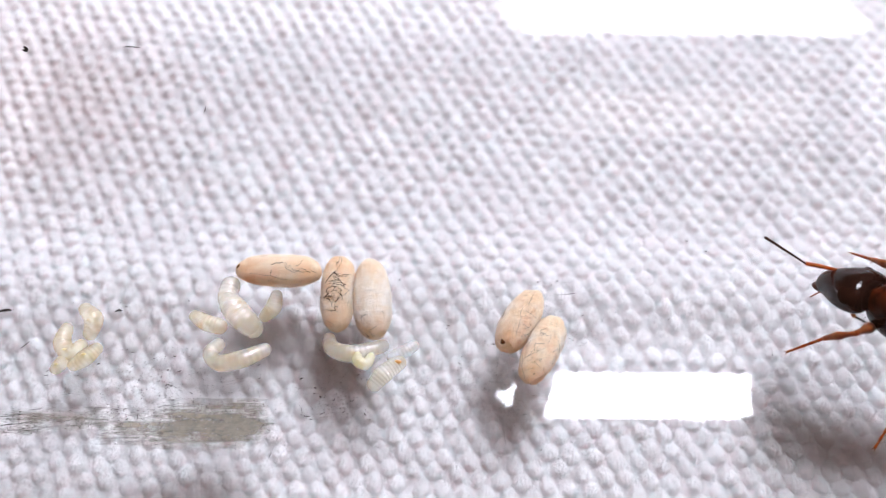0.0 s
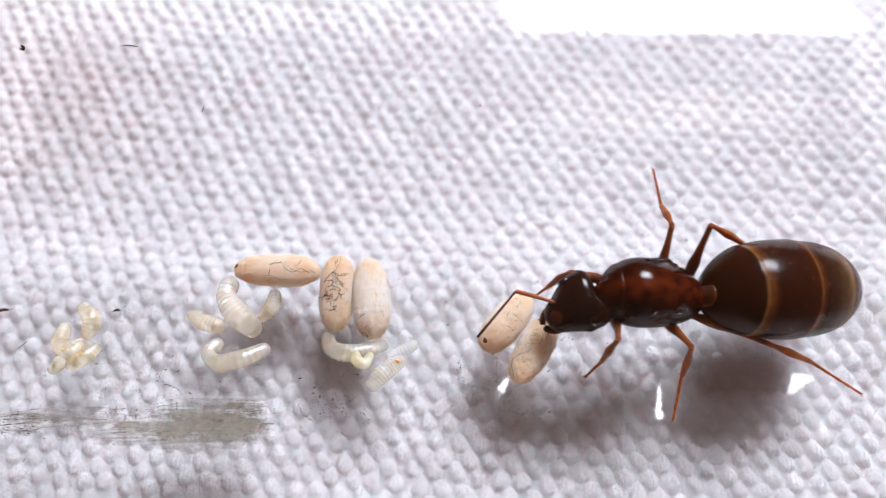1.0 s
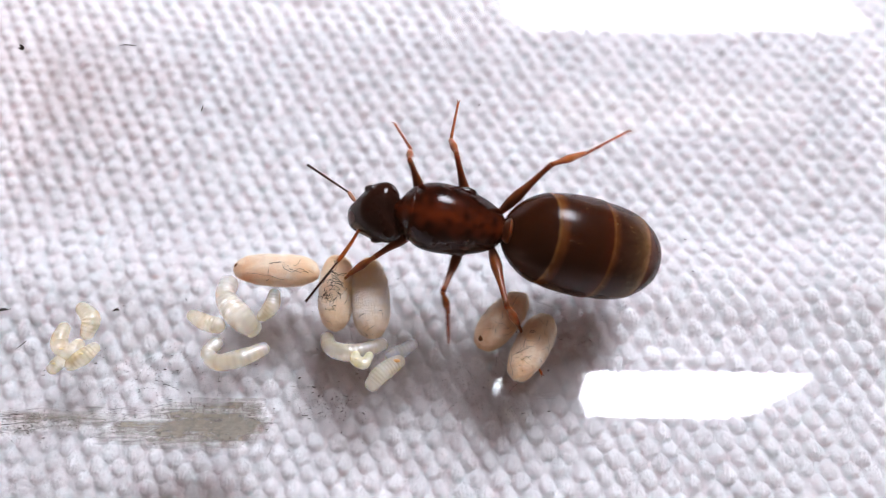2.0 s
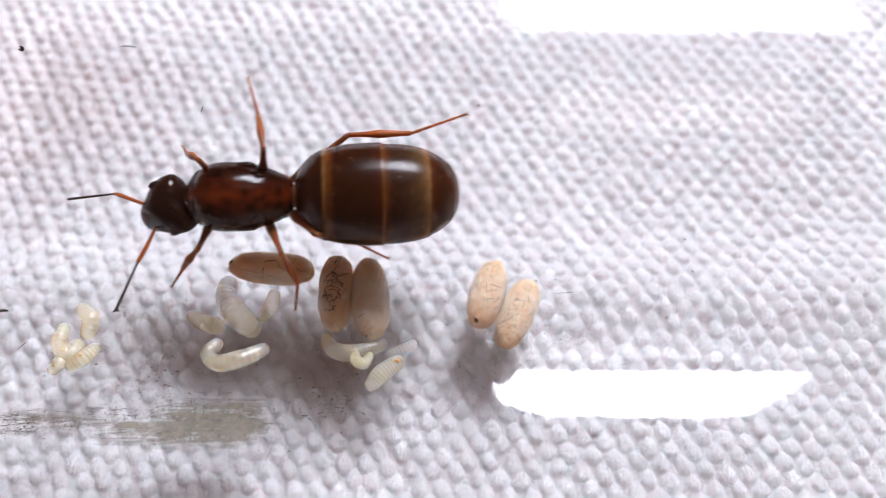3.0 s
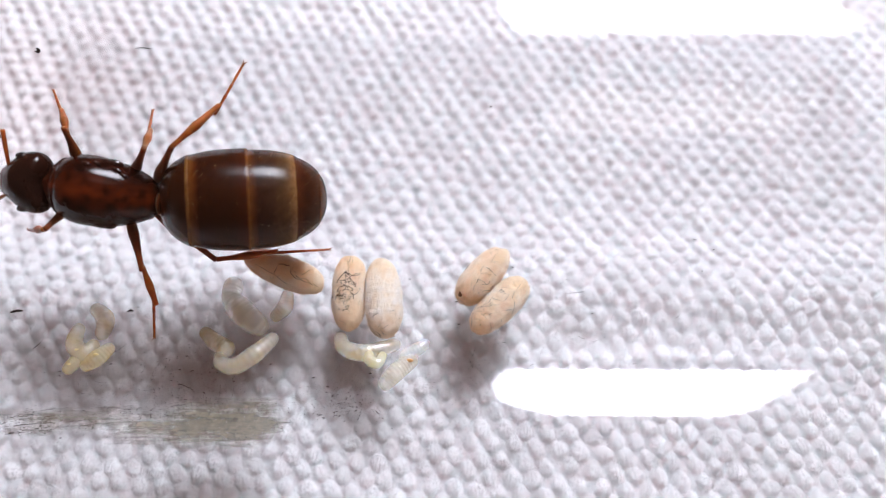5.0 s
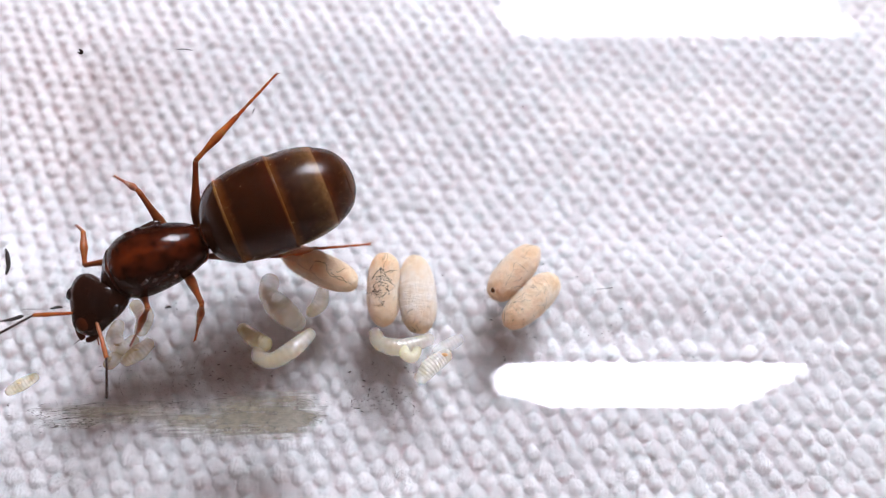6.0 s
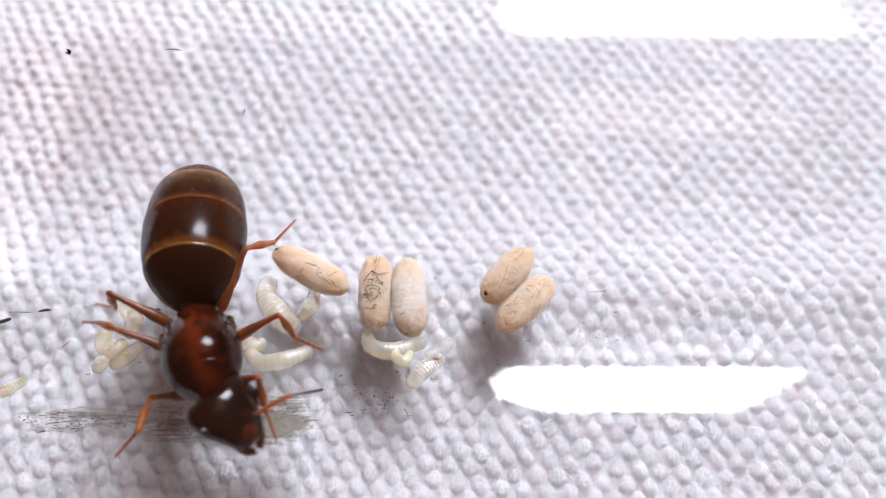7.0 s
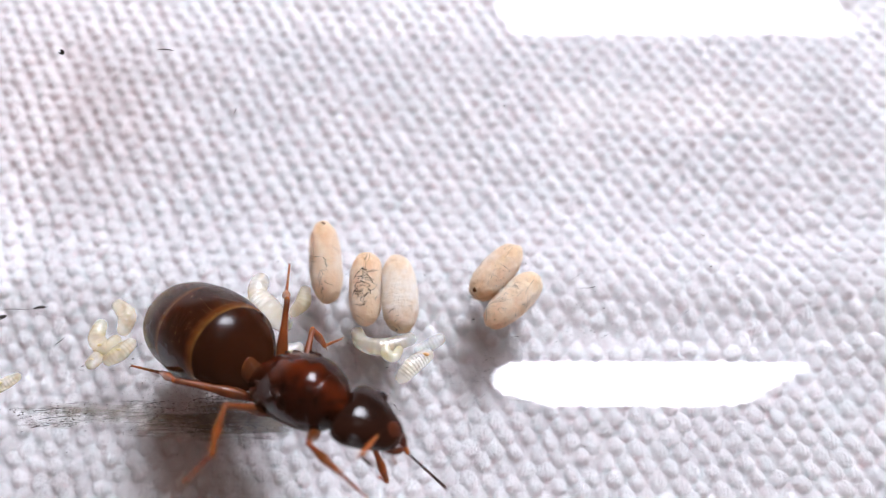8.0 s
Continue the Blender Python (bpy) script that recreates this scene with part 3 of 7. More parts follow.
# ---- the brood ----
LARVAE = {
    'plump_a': ((-7.078, 0.684, 0.029), [(-0.501, 1.080, 0.382, 0.216), (-0.518, 0.485, 0.479, 0.427), (-0.059, -0.160, 0.540, 0.555), (0.416, -0.614, 0.484, 0.513), (0.663, -0.790, 0.237, 0.267)]),
    'bent_a': ((-7.201, -0.855, 0.046), [(-0.505, 0.354, 0.122, 0.154), (-0.711, 0.024, 0.246, 0.250), (-0.305, -0.339, 0.390, 0.341), (0.429, -0.204, 0.408, 0.376), (1.093, 0.165, 0.213, 0.227)]),
    'bent_b': ((-3.148, -0.580, 0.021), [(-0.886, 0.313, 0.193, 0.206), (-0.688, -0.078, 0.330, 0.315), (-0.069, -0.262, 0.387, 0.350), (0.625, -0.080, 0.311, 0.295), (1.017, 0.108, 0.145, 0.148)]),
    'bent_c': ((-1.884, -1.340, 0.113), [(-0.600, -0.632, 0.330, 0.300), (-0.283, -0.25, 0.350, 0.362), (0.10, 0.08, 0.290, 0.330), (0.35, 0.27, 0.25, 0.29)]),
    'faint': ((-1.42, -0.74, 0.09), [(-0.42, -0.16, 0.19, 0.17), (-0.05, 0.02, 0.22, 0.20), (0.28, 0.22, 0.21, 0.17)]),
    'small_a': ((-8.182, 0.300, 0.006), [(-0.494, 0.232, 0.145, 0.138), (-0.022, -0.039, 0.246, 0.254), (0.515, -0.193, 0.242, 0.252)]),
    'small_b': ((-6.028, 0.856, 0.046), [(0.129, 0.374, 0.222, 0.173), (0.078, -0.044, 0.244, 0.249), (-0.208, -0.330, 0.124, 0.154)]),
    'clump_a': ((-12.164, 0.303, 0.006), [(-0.224, 0.404, 0.197, 0.187), (0.143, 0.025, 0.248, 0.267), (0.081, -0.429, 0.166, 0.184)]),
    'clump_b': ((-12.675, -0.484, 0.015), [(-0.242, 0.490, 0.156, 0.187), (-0.252, -0.027, 0.230, 0.248), (0.140, -0.384, 0.262, 0.245), (0.354, -0.079, 0.158, 0.164)]),
    'clump_c': ((-12.056, -0.984, 0.061), [(-0.290, -0.266, 0.211, 0.183), (0.014, -0.040, 0.235, 0.243), (0.276, 0.306, 0.121, 0.162)]),
    'clump_d': ((-12.828, -1.258, 0.099), [(-0.083, -0.118, 0.193, 0.184), (0.083, 0.118, 0.174, 0.204)]),
    'apart': ((-15.58, -2.15, 0.290), [(-0.33, -0.22, 0.26, 0.13), (-0.02, 0.0, 0.23, 0.19), (0.30, 0.24, 0.17, 0.11)]),
    'curl': ((-2.780, -1.00, 0.400), [(-0.194, 0.277, 0.086, 0.112), (-0.165, -0.093, 0.165, 0.148), (0.106, -0.230, 0.184, 0.147), (0.252, 0.047, 0.090, 0.093)]),
}
COCOONS = {
    'a': ((-5.775, 1.948, 0.795, 0, 0.2, -0.7), 2.95, 1.14),
    'b': ((-3.718, 1.174, 0.679, 0, 9.1, -90.4), 2.63, 1.20),
    'c': ((-2.547, 0.980, 0.708, 0, 7.6, -84.4), 2.77, 1.30),
    'd': ((2.406, 0.318, 0.586, 0, -2.1, 58.5), 2.43, 1.18),
    'e': ((3.087, -0.690, 0.615, 0, 4.7, 62.7), 2.58, 1.17),
}


def cocoon(name, at, length, width, seed, marks):
    """A papery spindle with a blunt tip, dark threads stuck to it and a dark spot at one end."""
    rnd = random.Random(seed)
    it = thing("cocoon", mpose(*at), marks[0], "cocoon", "ant cocoons")
    rings = []
    n, seg = 84, 72
    crush = {"e": 0.040, "d": 0.026, "b": 0.022}.get(name, 0.012)
    off = rnd.uniform(0, 50)
    for i in range(n + 1):
        u = -math.cos(math.pi * i / n)
        r = max(1 - abs(u) ** 2.7, 0.0) ** 0.5 if 0 < i < n else 0.03
        r *= 1 + 0.05 * u * (1 if seed % 2 else -1)
        rings.append((Vector((u * length / 2, 0, 0)), Vector((0, r * width / 2, 0)), Vector((0, 0, r * width / 2 * 0.94))))
    bm = bmesh.new()
    lathe(bm, rings, seg)

    def dent(p):
        """Dents and sharp creases of the dry silk."""
        crease = 1 - 2.4 * abs(noise.noise((p.x * 1.9 + off, p.y * 3.0, p.z * 3.0 + 9))) + 0.6 * (1 - 2.4 * abs(noise.noise((p.x * 4.2, p.y * 5.0 + off, p.z * 5.0))))
        return 0.035 * noise.noise((p.x * 1.1 + off, p.y * 1.3, p.z * 1.3)) + 0.02 * noise.noise((p.x * 4 + off, p.y * 4, p.z * 4)) + crush * (crease - 0.9)

    for v in bm.verts:
        v.co *= 1 + dent(v.co)

    def skin(u, a, lift=1.015):
        r = max(1 - abs(u) ** 2.7, 0.0) ** 0.5 * width / 2
        p = Vector((u * length / 2, r * math.cos(a), r * 0.94 * math.sin(a)))
        return p * (lift + dent(p))

    part("silk_case", bm, PALE_SILK if name == "c" else SILK, it)
    for u0, a0, du, da, k, w in marks[1]:
        pts = []
        u, a = u0, a0
        for i in range(k):
            pts.append(skin(max(min(u, 0.97), -0.97), a))
            u += du / k + rnd.gauss(0, 0.026)
            a += da / k + rnd.gauss(0, 0.11)
        part("dark_thread", along(smooth_line(pts, 3), [w * 0.8 * (0.4 + 0.8 * rnd.random()) for _ in range((k - 1) * 3 + 1)], 5), BLACK, it)
    if marks[2]:
        bm = bmesh.new()
        egg(bm, (0, 0, 0), (0.12 if name == "d" else 0.07, 0.09 if name == "d" else 0.06, 0.04), seg=14, rings=10)
        for v in bm.verts:
            v.co += Vector((1, 1, 0)) * 0.05 * noise.noise(v.co * 11)
        bm.transform(Matrix.Translation(skin(marks[2], 1.35, 0.985)) @ Euler((0, 0.7 * (1 if marks[2] > 0 else -1), 0)).to_matrix().to_4x4())
        part("end_spot", bm, BROWN, it, "dark brown waste spot at the tip")
    return it


def many_threads(seed, n, u, a, spread, w, k=6):
    rnd = random.Random(seed)
    return [(rnd.gauss(u, spread[0]), rnd.gauss(a, spread[1]), rnd.gauss(0, spread[2]), rnd.gauss(0, spread[3]), k, w * rnd.uniform(0.6, 1.3)) for _ in range(n)]


UP = math.pi / 2
TAN = "papery tan cocoon "
BROOD = {
    "a": cocoon("a", *COCOONS["a"], 3, (TAN + "with a dark seam along it", [(-0.1, UP, 0.9, 0.1, 12, 0.012), (0.3, UP + 0.1, 0.5, 0.25, 8, 0.014), (0.45, UP, 0.35, -0.3, 6, 0.013), (-0.5, UP + 0.6, 0.9, 0.1, 8, 0.007)] + many_threads(1, 12, 0.0, UP + 0.3, (0.4, 0.5, 0.1, 0.2), 0.007, 4), -0.93)),
    "b": cocoon("b", *COCOONS["b"], 4, (TAN + "matted with black threads on top", [(-0.9, UP - 0.1, 0.5, -0.25, 8, 0.012), (-0.45, UP + 0.25, 0.15, -0.9, 7, 0.014), (-0.42, UP - 0.7, -0.08, 0.5, 5, 0.014), (-0.5, UP + 0.15, 0.3, 0.1, 6, 0.020), (-0.35, UP - 0.1, -0.15, 0.4, 5, 0.022)] + many_threads(2, 26, -0.12, UP, (0.22, 0.26, 0.22, 0.45), 0.010) + many_threads(5, 14, 0.25, UP + 0.2, (0.3, 0.5, 0.12, 0.2), 0.007, 4), 0)),
    "c": cocoon("c", *COCOONS["c"], 5, ("pale papery cocoon with few specks", many_threads(3, 14, 0.62, UP + 0.4, (0.16, 0.5, 0.12, 0.15), 0.009, 4), 0)),
    "d": cocoon("d", *COCOONS["d"], 6, (TAN + "with a brown spot at its tip", many_threads(4, 20, 0.05, UP, (0.4, 0.6, 0.25, 0.35), 0.0065, 5), -0.86)),
    "e": cocoon("e", *COCOONS["e"], 7, (TAN + "creased by dark hairline cracks", many_threads(6, 34, -0.2, UP, (0.4, 0.6, 0.25, 0.4), 0.0065, 5), 0)),
}


def larva(name, material, label, segments=13, spot=None):
    """A legless grub: a bent tapering body with soft rings."""
    at, path = LARVAE[name]
    size = {'plump_a': 0.78, 'bent_c': 0.82, 'small_a': 0.88, 'bent_b': 0.95}.get(name, 1.0)
    path = [(x * size, y * size, z, r) for x, y, z, r in path]
    it = thing("larva", mpose(*at), label, "larva", "ant larvae")
    line = smooth_line([p[:3] for p in path], 36)
    fat = {'curl': 1.3, 'bent_c': 0.86, 'plump_a': 0.80, 'bent_a': 0.82, 'bent_b': 0.86}.get(name, 1.2 if name.startswith('clump') else 1.15)
    stout = max(p[3] for p in path)
    rad = smooth_line([(max(p[3], 0.78 * stout) * fat, 0, 0) for p in path], 36)
    total = sum((b - a).length for a, b in zip(line, line[1:]))
    # rounded ends
    d0, d1 = (line[0] - line[1]).normalized(), (line[-1] - line[-2]).normalized()
    pts, rr, run = [], [], 0.0
    for k in (0.98, 0.9, 0.7, 0.4):
        pts.append(line[0] + d0 * rad[0].x * k)
        rr.append(rad[0].x * math.sqrt(1 - k * k))
    for i, (p, r) in enumerate(zip(line, rad)):
        if i:
            run += (p - line[i - 1]).length
        ring = math.sin(math.pi * run / total * segments) ** 2
        pts.append(p)
        rr.append(r.x * (0.975 + 0.032 * ring))
    for k in (0.4, 0.7, 0.9, 0.98):
        pts.append(line[-1] + d1 * rad[-1].x * k)
        rr.append(rad[-1].x * math.sqrt(1 - k * k))
    part("body", along(pts, rr, 26, 0.92), material, it)
    if spot:
        i, up, size, mat_ = spot
        bm = bmesh.new()
        egg(bm, line[i * 3] + Vector((0, 0, rad[i * 3].x * up)), (size * 1.5, size * 0.8, size * 0.5), seg=10, rings=6)
        for v in bm.verts:
            v.co += Vector((1, 1, 0.3)) * 0.02 * noise.noise(v.co * 9)
        part("gut_spot", bm, mat_, it, "yellow-brown gut showing through")
    return it


GRUBS = {
    "plump_a": larva("plump_a", GRUB, "plump wet white larva lying on glass", 13),
    "bent_a": larva("bent_a", GRUB, "bent wet white larva with a curled head"),
    "bent_b": larva("bent_b", GRUB, "bent white larva beside the cocoons"),
    "bent_c": larva("bent_c", GRUB, "white larva with a brown gut spot", 10, (34, 0.9, 0.085, RUST)),
    "faint": larva("faint", GRUB_FAINT, "faint glassy larva beside a spotted one", 7),
    "small_a": larva("small_a", GRUB_YELLOW, "small yellowish larva beside a white one", 8),
    "small_b": larva("small_b", GRUB_YELLOW, "small yellowish larva under a cocoon", 8),
    "clump_a": larva("clump_a", GRUB_YELLOW, "small pale larva in a clump", 8),
    "clump_b": larva("clump_b", GRUB_YELLOW, "small curled larva with a dark mouth", 8, (20, 0.85, 0.06, GUT)),
    "clump_c": larva("clump_c", GRUB_YELLOW, "small yellow larva in a clump", 7, (14, 0.9, 0.06, GUT)),
    "clump_d": larva("clump_d", GRUB_YELLOW, "tiny yellow larva with a spot", 4, (5, 0.9, 0.05, GUT)),
    "apart": larva("apart", GRUB_YELLOW, "small faint yellow larva lying apart", 8, (12, 0.9, 0.05, GUT)),
    "curl": larva("curl", CURL_SKIN, "tiny curled yellow larva between white ones", 7, (14, 0.85, 0.04, GUT)),
}


# ---- dirt on the glass ----
def on_glass(x, y, lift=0.0):
    a = math.asin(max(-0.99, min(0.99, y / TUBE_R)))
    r = TUBE_R - lift
    return Vector((x, r * math.sin(a), TUBE_R - r * math.cos(a))), a


def film_material():
    """A dried grey-olive smear, dragged along the tube, with gaps."""
    m, t, p = mat("dried_smear")
    where = coords(t)
    stretch = node(t, "ShaderNodeMapping")
    stretch.inputs["Scale"].default_value = (0.22, 2.6, 1.0)
    t.links.new(where, stretch.inputs["Vector"])
    streak = noise_of(t, stretch.outputs[0], 1.6, 7, 0.65)
    blot = noise_of(t, where, 0.42, 6, 0.68)
    sep = t.nodes.new("ShaderNodeSeparateXYZ")
    t.links.new(where, sep.inputs[0])

    def hump(out, half, soft):
        a = t.nodes.new("ShaderNodeMath")
        a.operation = "ABSOLUTE"
        t.links.new(out, a.inputs[0])
        r = t.nodes.new("ShaderNodeMapRange")
        r.interpolation_type = "SMOOTHSTEP"
        r.inputs[1].default_value, r.inputs[2].default_value, r.inputs[3].default_value, r.inputs[4].default_value = half - soft, half, 1.0, 0.0
        t.links.new(a.outputs[0], r.inputs[0])
        return r.outputs[0]

    def math2(op, a, b):
        n = t.nodes.new("ShaderNodeMath")
        n.operation = op
        for k, v in enumerate((a, b)):
            if hasattr(v, "is_linked"):
                t.links.new(v, n.inputs[k])
            else:
                n.inputs[k].default_value = v
        return n.outputs[0]

    # a thick patch and a thinner tail
    patch = math2("MULTIPLY", hump(math2("ADD", sep.outputs[0], -2.6), 3.0, 2.2), hump(sep.outputs[1], 1.25, 1.1))
    tail = math2("MULTIPLY", hump(math2("ADD", sep.outputs[0], 0.6), 5.8, 3.0), hump(math2("ADD", sep.outputs[1], 0.1), 1.0, 0.95))
    edge = math2("MAXIMUM", patch, math2("MULTIPLY", tail, 0.68))
    grit = noise_of(t, where, 9.0, 4, 0.8)
    dense = math2("ADD", math2("ADD", math2("MULTIPLY", streak, 1.5), math2("MULTIPLY", blot, 1.4)), math2("ADD", math2("MULTIPLY", edge, 0.95), math2("MULTIPLY", grit, 0.7)))
    cover = t.nodes.new("ShaderNodeMapRange")
    cover.inputs[1].default_value, cover.inputs[2].default_value, cover.inputs[4].default_value = 2.14, 2.72, 0.80
    t.links.new(dense, cover.inputs[0])
    fade = math2("MULTIPLY", cover.outputs[0], math2("MINIMUM", math2("MULTIPLY", edge, 4.0), 1.0))
    tone = ramp(t, mixed(t, 0.65, noise_of(t, stretch.outputs[0], 7.0, 6, 0.8), noise_of(t, where, 3.5, 8, 0.8)), [(0.38, (0.04, 0.034, 0.022)), (0.50, (0.10, 0.086, 0.052)), (0.62, (0.19, 0.168, 0.110)), (0.76, (0.60, 0.59, 0.55))])
    crumbs = ramp(t, noise_of(t, where, 15.0, 4, 0.7), [(0.66, (0.0, 0.0, 0.0)), (0.71, (1.0, 1.0, 1.0))])
    holes = ramp(t, noise_of(t, where, 13.0, 3, 0.6), [(0.32, (0.15, 0.15, 0.15)), (0.37, (1.0, 1.0, 1.0))])
    t.links.new(mixed(t, 1.0, mixed(t, crumbs, tone, (0.8, 0.79, 0.76, 1)), holes, "MULTIPLY"), p.inputs["Base Color"])
    t.links.new(fade, p.inputs["Alpha"])
    p.inputs["Roughness"].default_value = 0.6
    bumped(t, p, streak, 0.4, 0.0001)
    return m


def dirt_film():
    bm = bmesh.new()
    cx, cy = -10.2, -3.15
    nx, ny = 40, 16
    base, _ = on_glass(cx, cy)
    grid = [[bm.verts.new(on_glass(cx - 6.4 + 12.8 * i / nx, cy - 1.45 + 2.9 * j / ny, 0.03)[0] - base) for j in range(ny + 1)] for i in range(nx + 1)]
    for i in range(nx):
        for j in range(ny):
            bm.faces.new((grid[i][j], grid[i + 1][j], grid[i + 1][j + 1], grid[i][j + 1]))
    ob = part("dried_smear", bm, film_material())
    ob.matrix_world = mpose(*base)
    return tagged(ob, "dried olive-grey smear streaked along the glass", "stain")


def chip(bm, p, a, size, rnd, long=1.0):
    """One irregular crumb lying on the wall."""
    m = Matrix.Translation(p) @ Euler((a, 0, rnd.uniform(0, 6.28) if long < 2 else rnd.gauss(0, 0.25))).to_matrix().to_4x4()
    n = 5
    top = [bm.verts.new(m @ Vector((size * long * math.cos(6.283 * k / n) * rnd.uniform(0.6, 1.2), size * math.sin(6.283 * k / n) * rnd.uniform(0.5, 1.2), 0.0))) for k in range(n)]
    peak = bm.verts.new(m @ Vector((0, 0, size * rnd.uniform(0.4, 0.9))))
    for k in range(n):
        bm.faces.new((top[k], top[(k + 1) % n], peak))
    bm.faces.new(top[::-1])


def dust():
    rnd = random.Random(21)
    bm = bmesh.new()
    spots = [(-3.55, -2.65, 0.5, 0.35, 26), (2.1, -2.85, 0.5, 0.3, 34), (7.0, 0.2, 4.0, 1.1, 60), (0.9, -1.6, 1.0, 0.6, 50), (-10.5, -2.0, 2.2, 0.6, 90), (-9.5, -3.3, 3.0, 0.9, 110), (-0.9, 1.9, 0.5, 0.6, 24), (1.6, 1.8, 1.6, 0.8, 30),
             (-6.5, -1.8, 2.0, 0.8, 50), (-2.2, -2.2, 1.4, 0.7, 45), (3.4, -0.2, 1.2, 0.6, 30), (-12.0, 0.0, 2.4, 1.2, 40), (-3.0, 0.0, 9.0, 2.4, 130), (8.5, 0.2, 3.5, 1.3, 40), (0.0, 4.5, 9.0, 2.0, 30), (3.0, -4.2, 3.0, 0.5, 26), (-13.6, -3.3, 0.9, 0.3, 45), (-8.4, -2.75, 1.2, 0.25, 40)]
    for cx, cy, sx, sy, n in spots:
        for _ in range(int(n * 6.5)):
            x, y = rnd.gauss(cx, sx), rnd.gauss(cy, sy)
            if abs(y) > 7.4:
                continue
            p, a = on_glass(x, y, 0.004)
            chip(bm, p, a, min(0.0115 * math.exp(rnd.gauss(0, 0.5)), 0.028), rnd, 2.5 if rnd.random() < (0.7 if cx < -13 else 0.15) else 1.0)
    ob = part("dust_specks", bm, BLACK, None, "", False)
    return tagged(ob, "fine dark dust specks scattered on the glass", "dust", kind="stuff")


def fleck(x, y, shape, label):
    """A larger crumb or hair of dirt on the wall."""
    p, a = on_glass(x, y, 0.03)
    pts = smooth_line([(u, v, 0.0) for u, v, _ in shape], 4)
    rr = smooth_line([(w, 0, 0) for _, _, w in shape], 4)
    bm = along(pts, [max(r.x, 0.003) for r in rr], 7, 0.5)
    for v in bm.verts:
        v.co += Vector((1, 1, 0)) * 0.02 * noise.noise(v.co * 14 + Vector((x, y, 0)))
    ob = part("dirt_fleck", bm, BLACK)
    ob.matrix_world = mpose(p.x, p.y, p.z, math.degrees(a), 0, 0)
    return tagged(ob, label, "dirt", "dirt flecks")


dirt_film()
dust()
fleck(-13.42, 7.58, [(-0.08, -0.04, 0.02), (0.02, -0.07, 0.05), (0.07, 0.0, 0.055), (0.02, 0.08, 0.03)], "small black hooked crumb on the glass")
fleck(-9.98, 7.6, [(-0.3, 0.0, 0.006), (-0.1, 0.03, 0.016), (0.1, 0.01, 0.02), (0.25, -0.02, 0.006)], "short dark scratch of dirt on the glass")
fleck(-8.13, 6.62, [(-0.06, -0.12, 0.008), (0.0, 0.0, 0.018), (0.06, 0.12, 0.006)], "small dark hair on the glass")
fleck(-9.0, 6.85, [(-0.05, 0.03, 0.006), (0.05, -0.04, 0.01)], "tiny dark hair on the glass")
fleck(1.04, 6.71, [(-0.03, 0.0, 0.02), (0.03, 0.01, 0.018)], "tiny dark grain on the glass")
fleck(-15.25, 0.68, [(-0.22, -0.03, 0.02), (-0.05, 0.02, 0.05), (0.12, 0.04, 0.045), (0.24, 0.02, 0.012)], "black flake of dirt on the glass")
fleck(-16.65, 0.27, [(-0.5, -0.08, 0.02), (-0.1, 0.0, 0.06), (0.2, 0.1, 0.07), (0.32, 0.14, 0.02)], "black jagged flake of dirt on the glass")
fleck(-17.15, 2.3, [(-0.12, 0.5, 0.03), (-0.02, 0.15, 0.09), (0.02, -0.15, 0.08), (-0.04, -0.45, 0.03)], "tall black crumb at the wall")
fleck(-11.3, 0.72, [(-0.1, 0.0, 0.02), (0.0, 0.02, 0.045), (0.1, 0.0, 0.02)], "small black grain on the glass")
fleck(-14.3, -0.55, [(-0.12, -0.12, 0.006), (0.02, 0.02, 0.02), (0.14, 0.16, 0.006)], "thin dark splinter on the glass")
fleck(-16.1, 0.62, [(-0.4, 0.0, 0.008), (0.0, 0.02, 0.014), (0.5, 0.0, 0.006)], "faint dark scratch along the glass")
fleck(4.05, 1.42, [(-0.35, -0.03, 0.005), (0.0, 0.0, 0.01), (0.3, 0.03, 0.012)], "faint dark scratch along the glass")
for x, y, l, w in ((-14.05, -3.05, 0.55, 0.012), (-13.6, -3.3, 0.7, 0.016), (-13.9, -3.62, 0.5, 0.014), (-12.95, -3.5, 0.45, 0.011), (-13.2, -2.8, 0.35, 0.010), (-12.2, -3.2, 0.5, 0.009), (-10.4, -2.75, 0.4, 0.009), (-9.0, -2.62, 0.5, 0.008), (-6.2, -2.7, 0.4, 0.008)):
    fleck(x, y, [(-0.6 * l, -0.10 * l, 0.004), (-0.25 * l, -0.03 * l, w * 1.3), (0.05 * l, 0.0, w * 0.6), (0.3 * l, 0.05 * l, w * 1.2), (0.6 * l, 0.08 * l, 0.004)], "thin dark scratch beside a dried smear")


def lint(name, material, label, count, zone, height, width, seed):
    """Loose fibres among the yarn; zone is x0, x1, y0, y1, height how far above the knots' mean they lie."""
    rnd = random.Random(seed)
    verts, faces = [], []
    for _ in range(count):
        x, y = rnd.uniform(zone[0], zone[1]), rnd.uniform(zone[2], zone[3])
        z = CLOTH_Z + lie(x, y) + rnd.uniform(*height)
        a, c, l = rnd.uniform(0, 6.283), rnd.gauss(0, 1.2), rnd.uniform(0.12, 0.5)
        w = Vector((-math.sin(a), math.cos(a), 0)) * width
        for k in range(5):
            p = Vector((x + l * k / 4 * math.cos(a + c * k / 4), y + l * k / 4 * math.sin(a + c * k / 4), z + 0.16 * math.sin(3.14 * k / 4)))
            n = len(verts)
            verts += [(p - w) * MM, (p + w) * MM]
            if k:
                faces.append((n - 2, n - 1, n + 1, n))
    me = bpy.data.meshes.new(name)
    me.from_pydata(verts, [], faces)
    me.shade_smooth()
    me.materials.append(material)
    return tagged(new(name, me), label, "lint", kind="stuff")


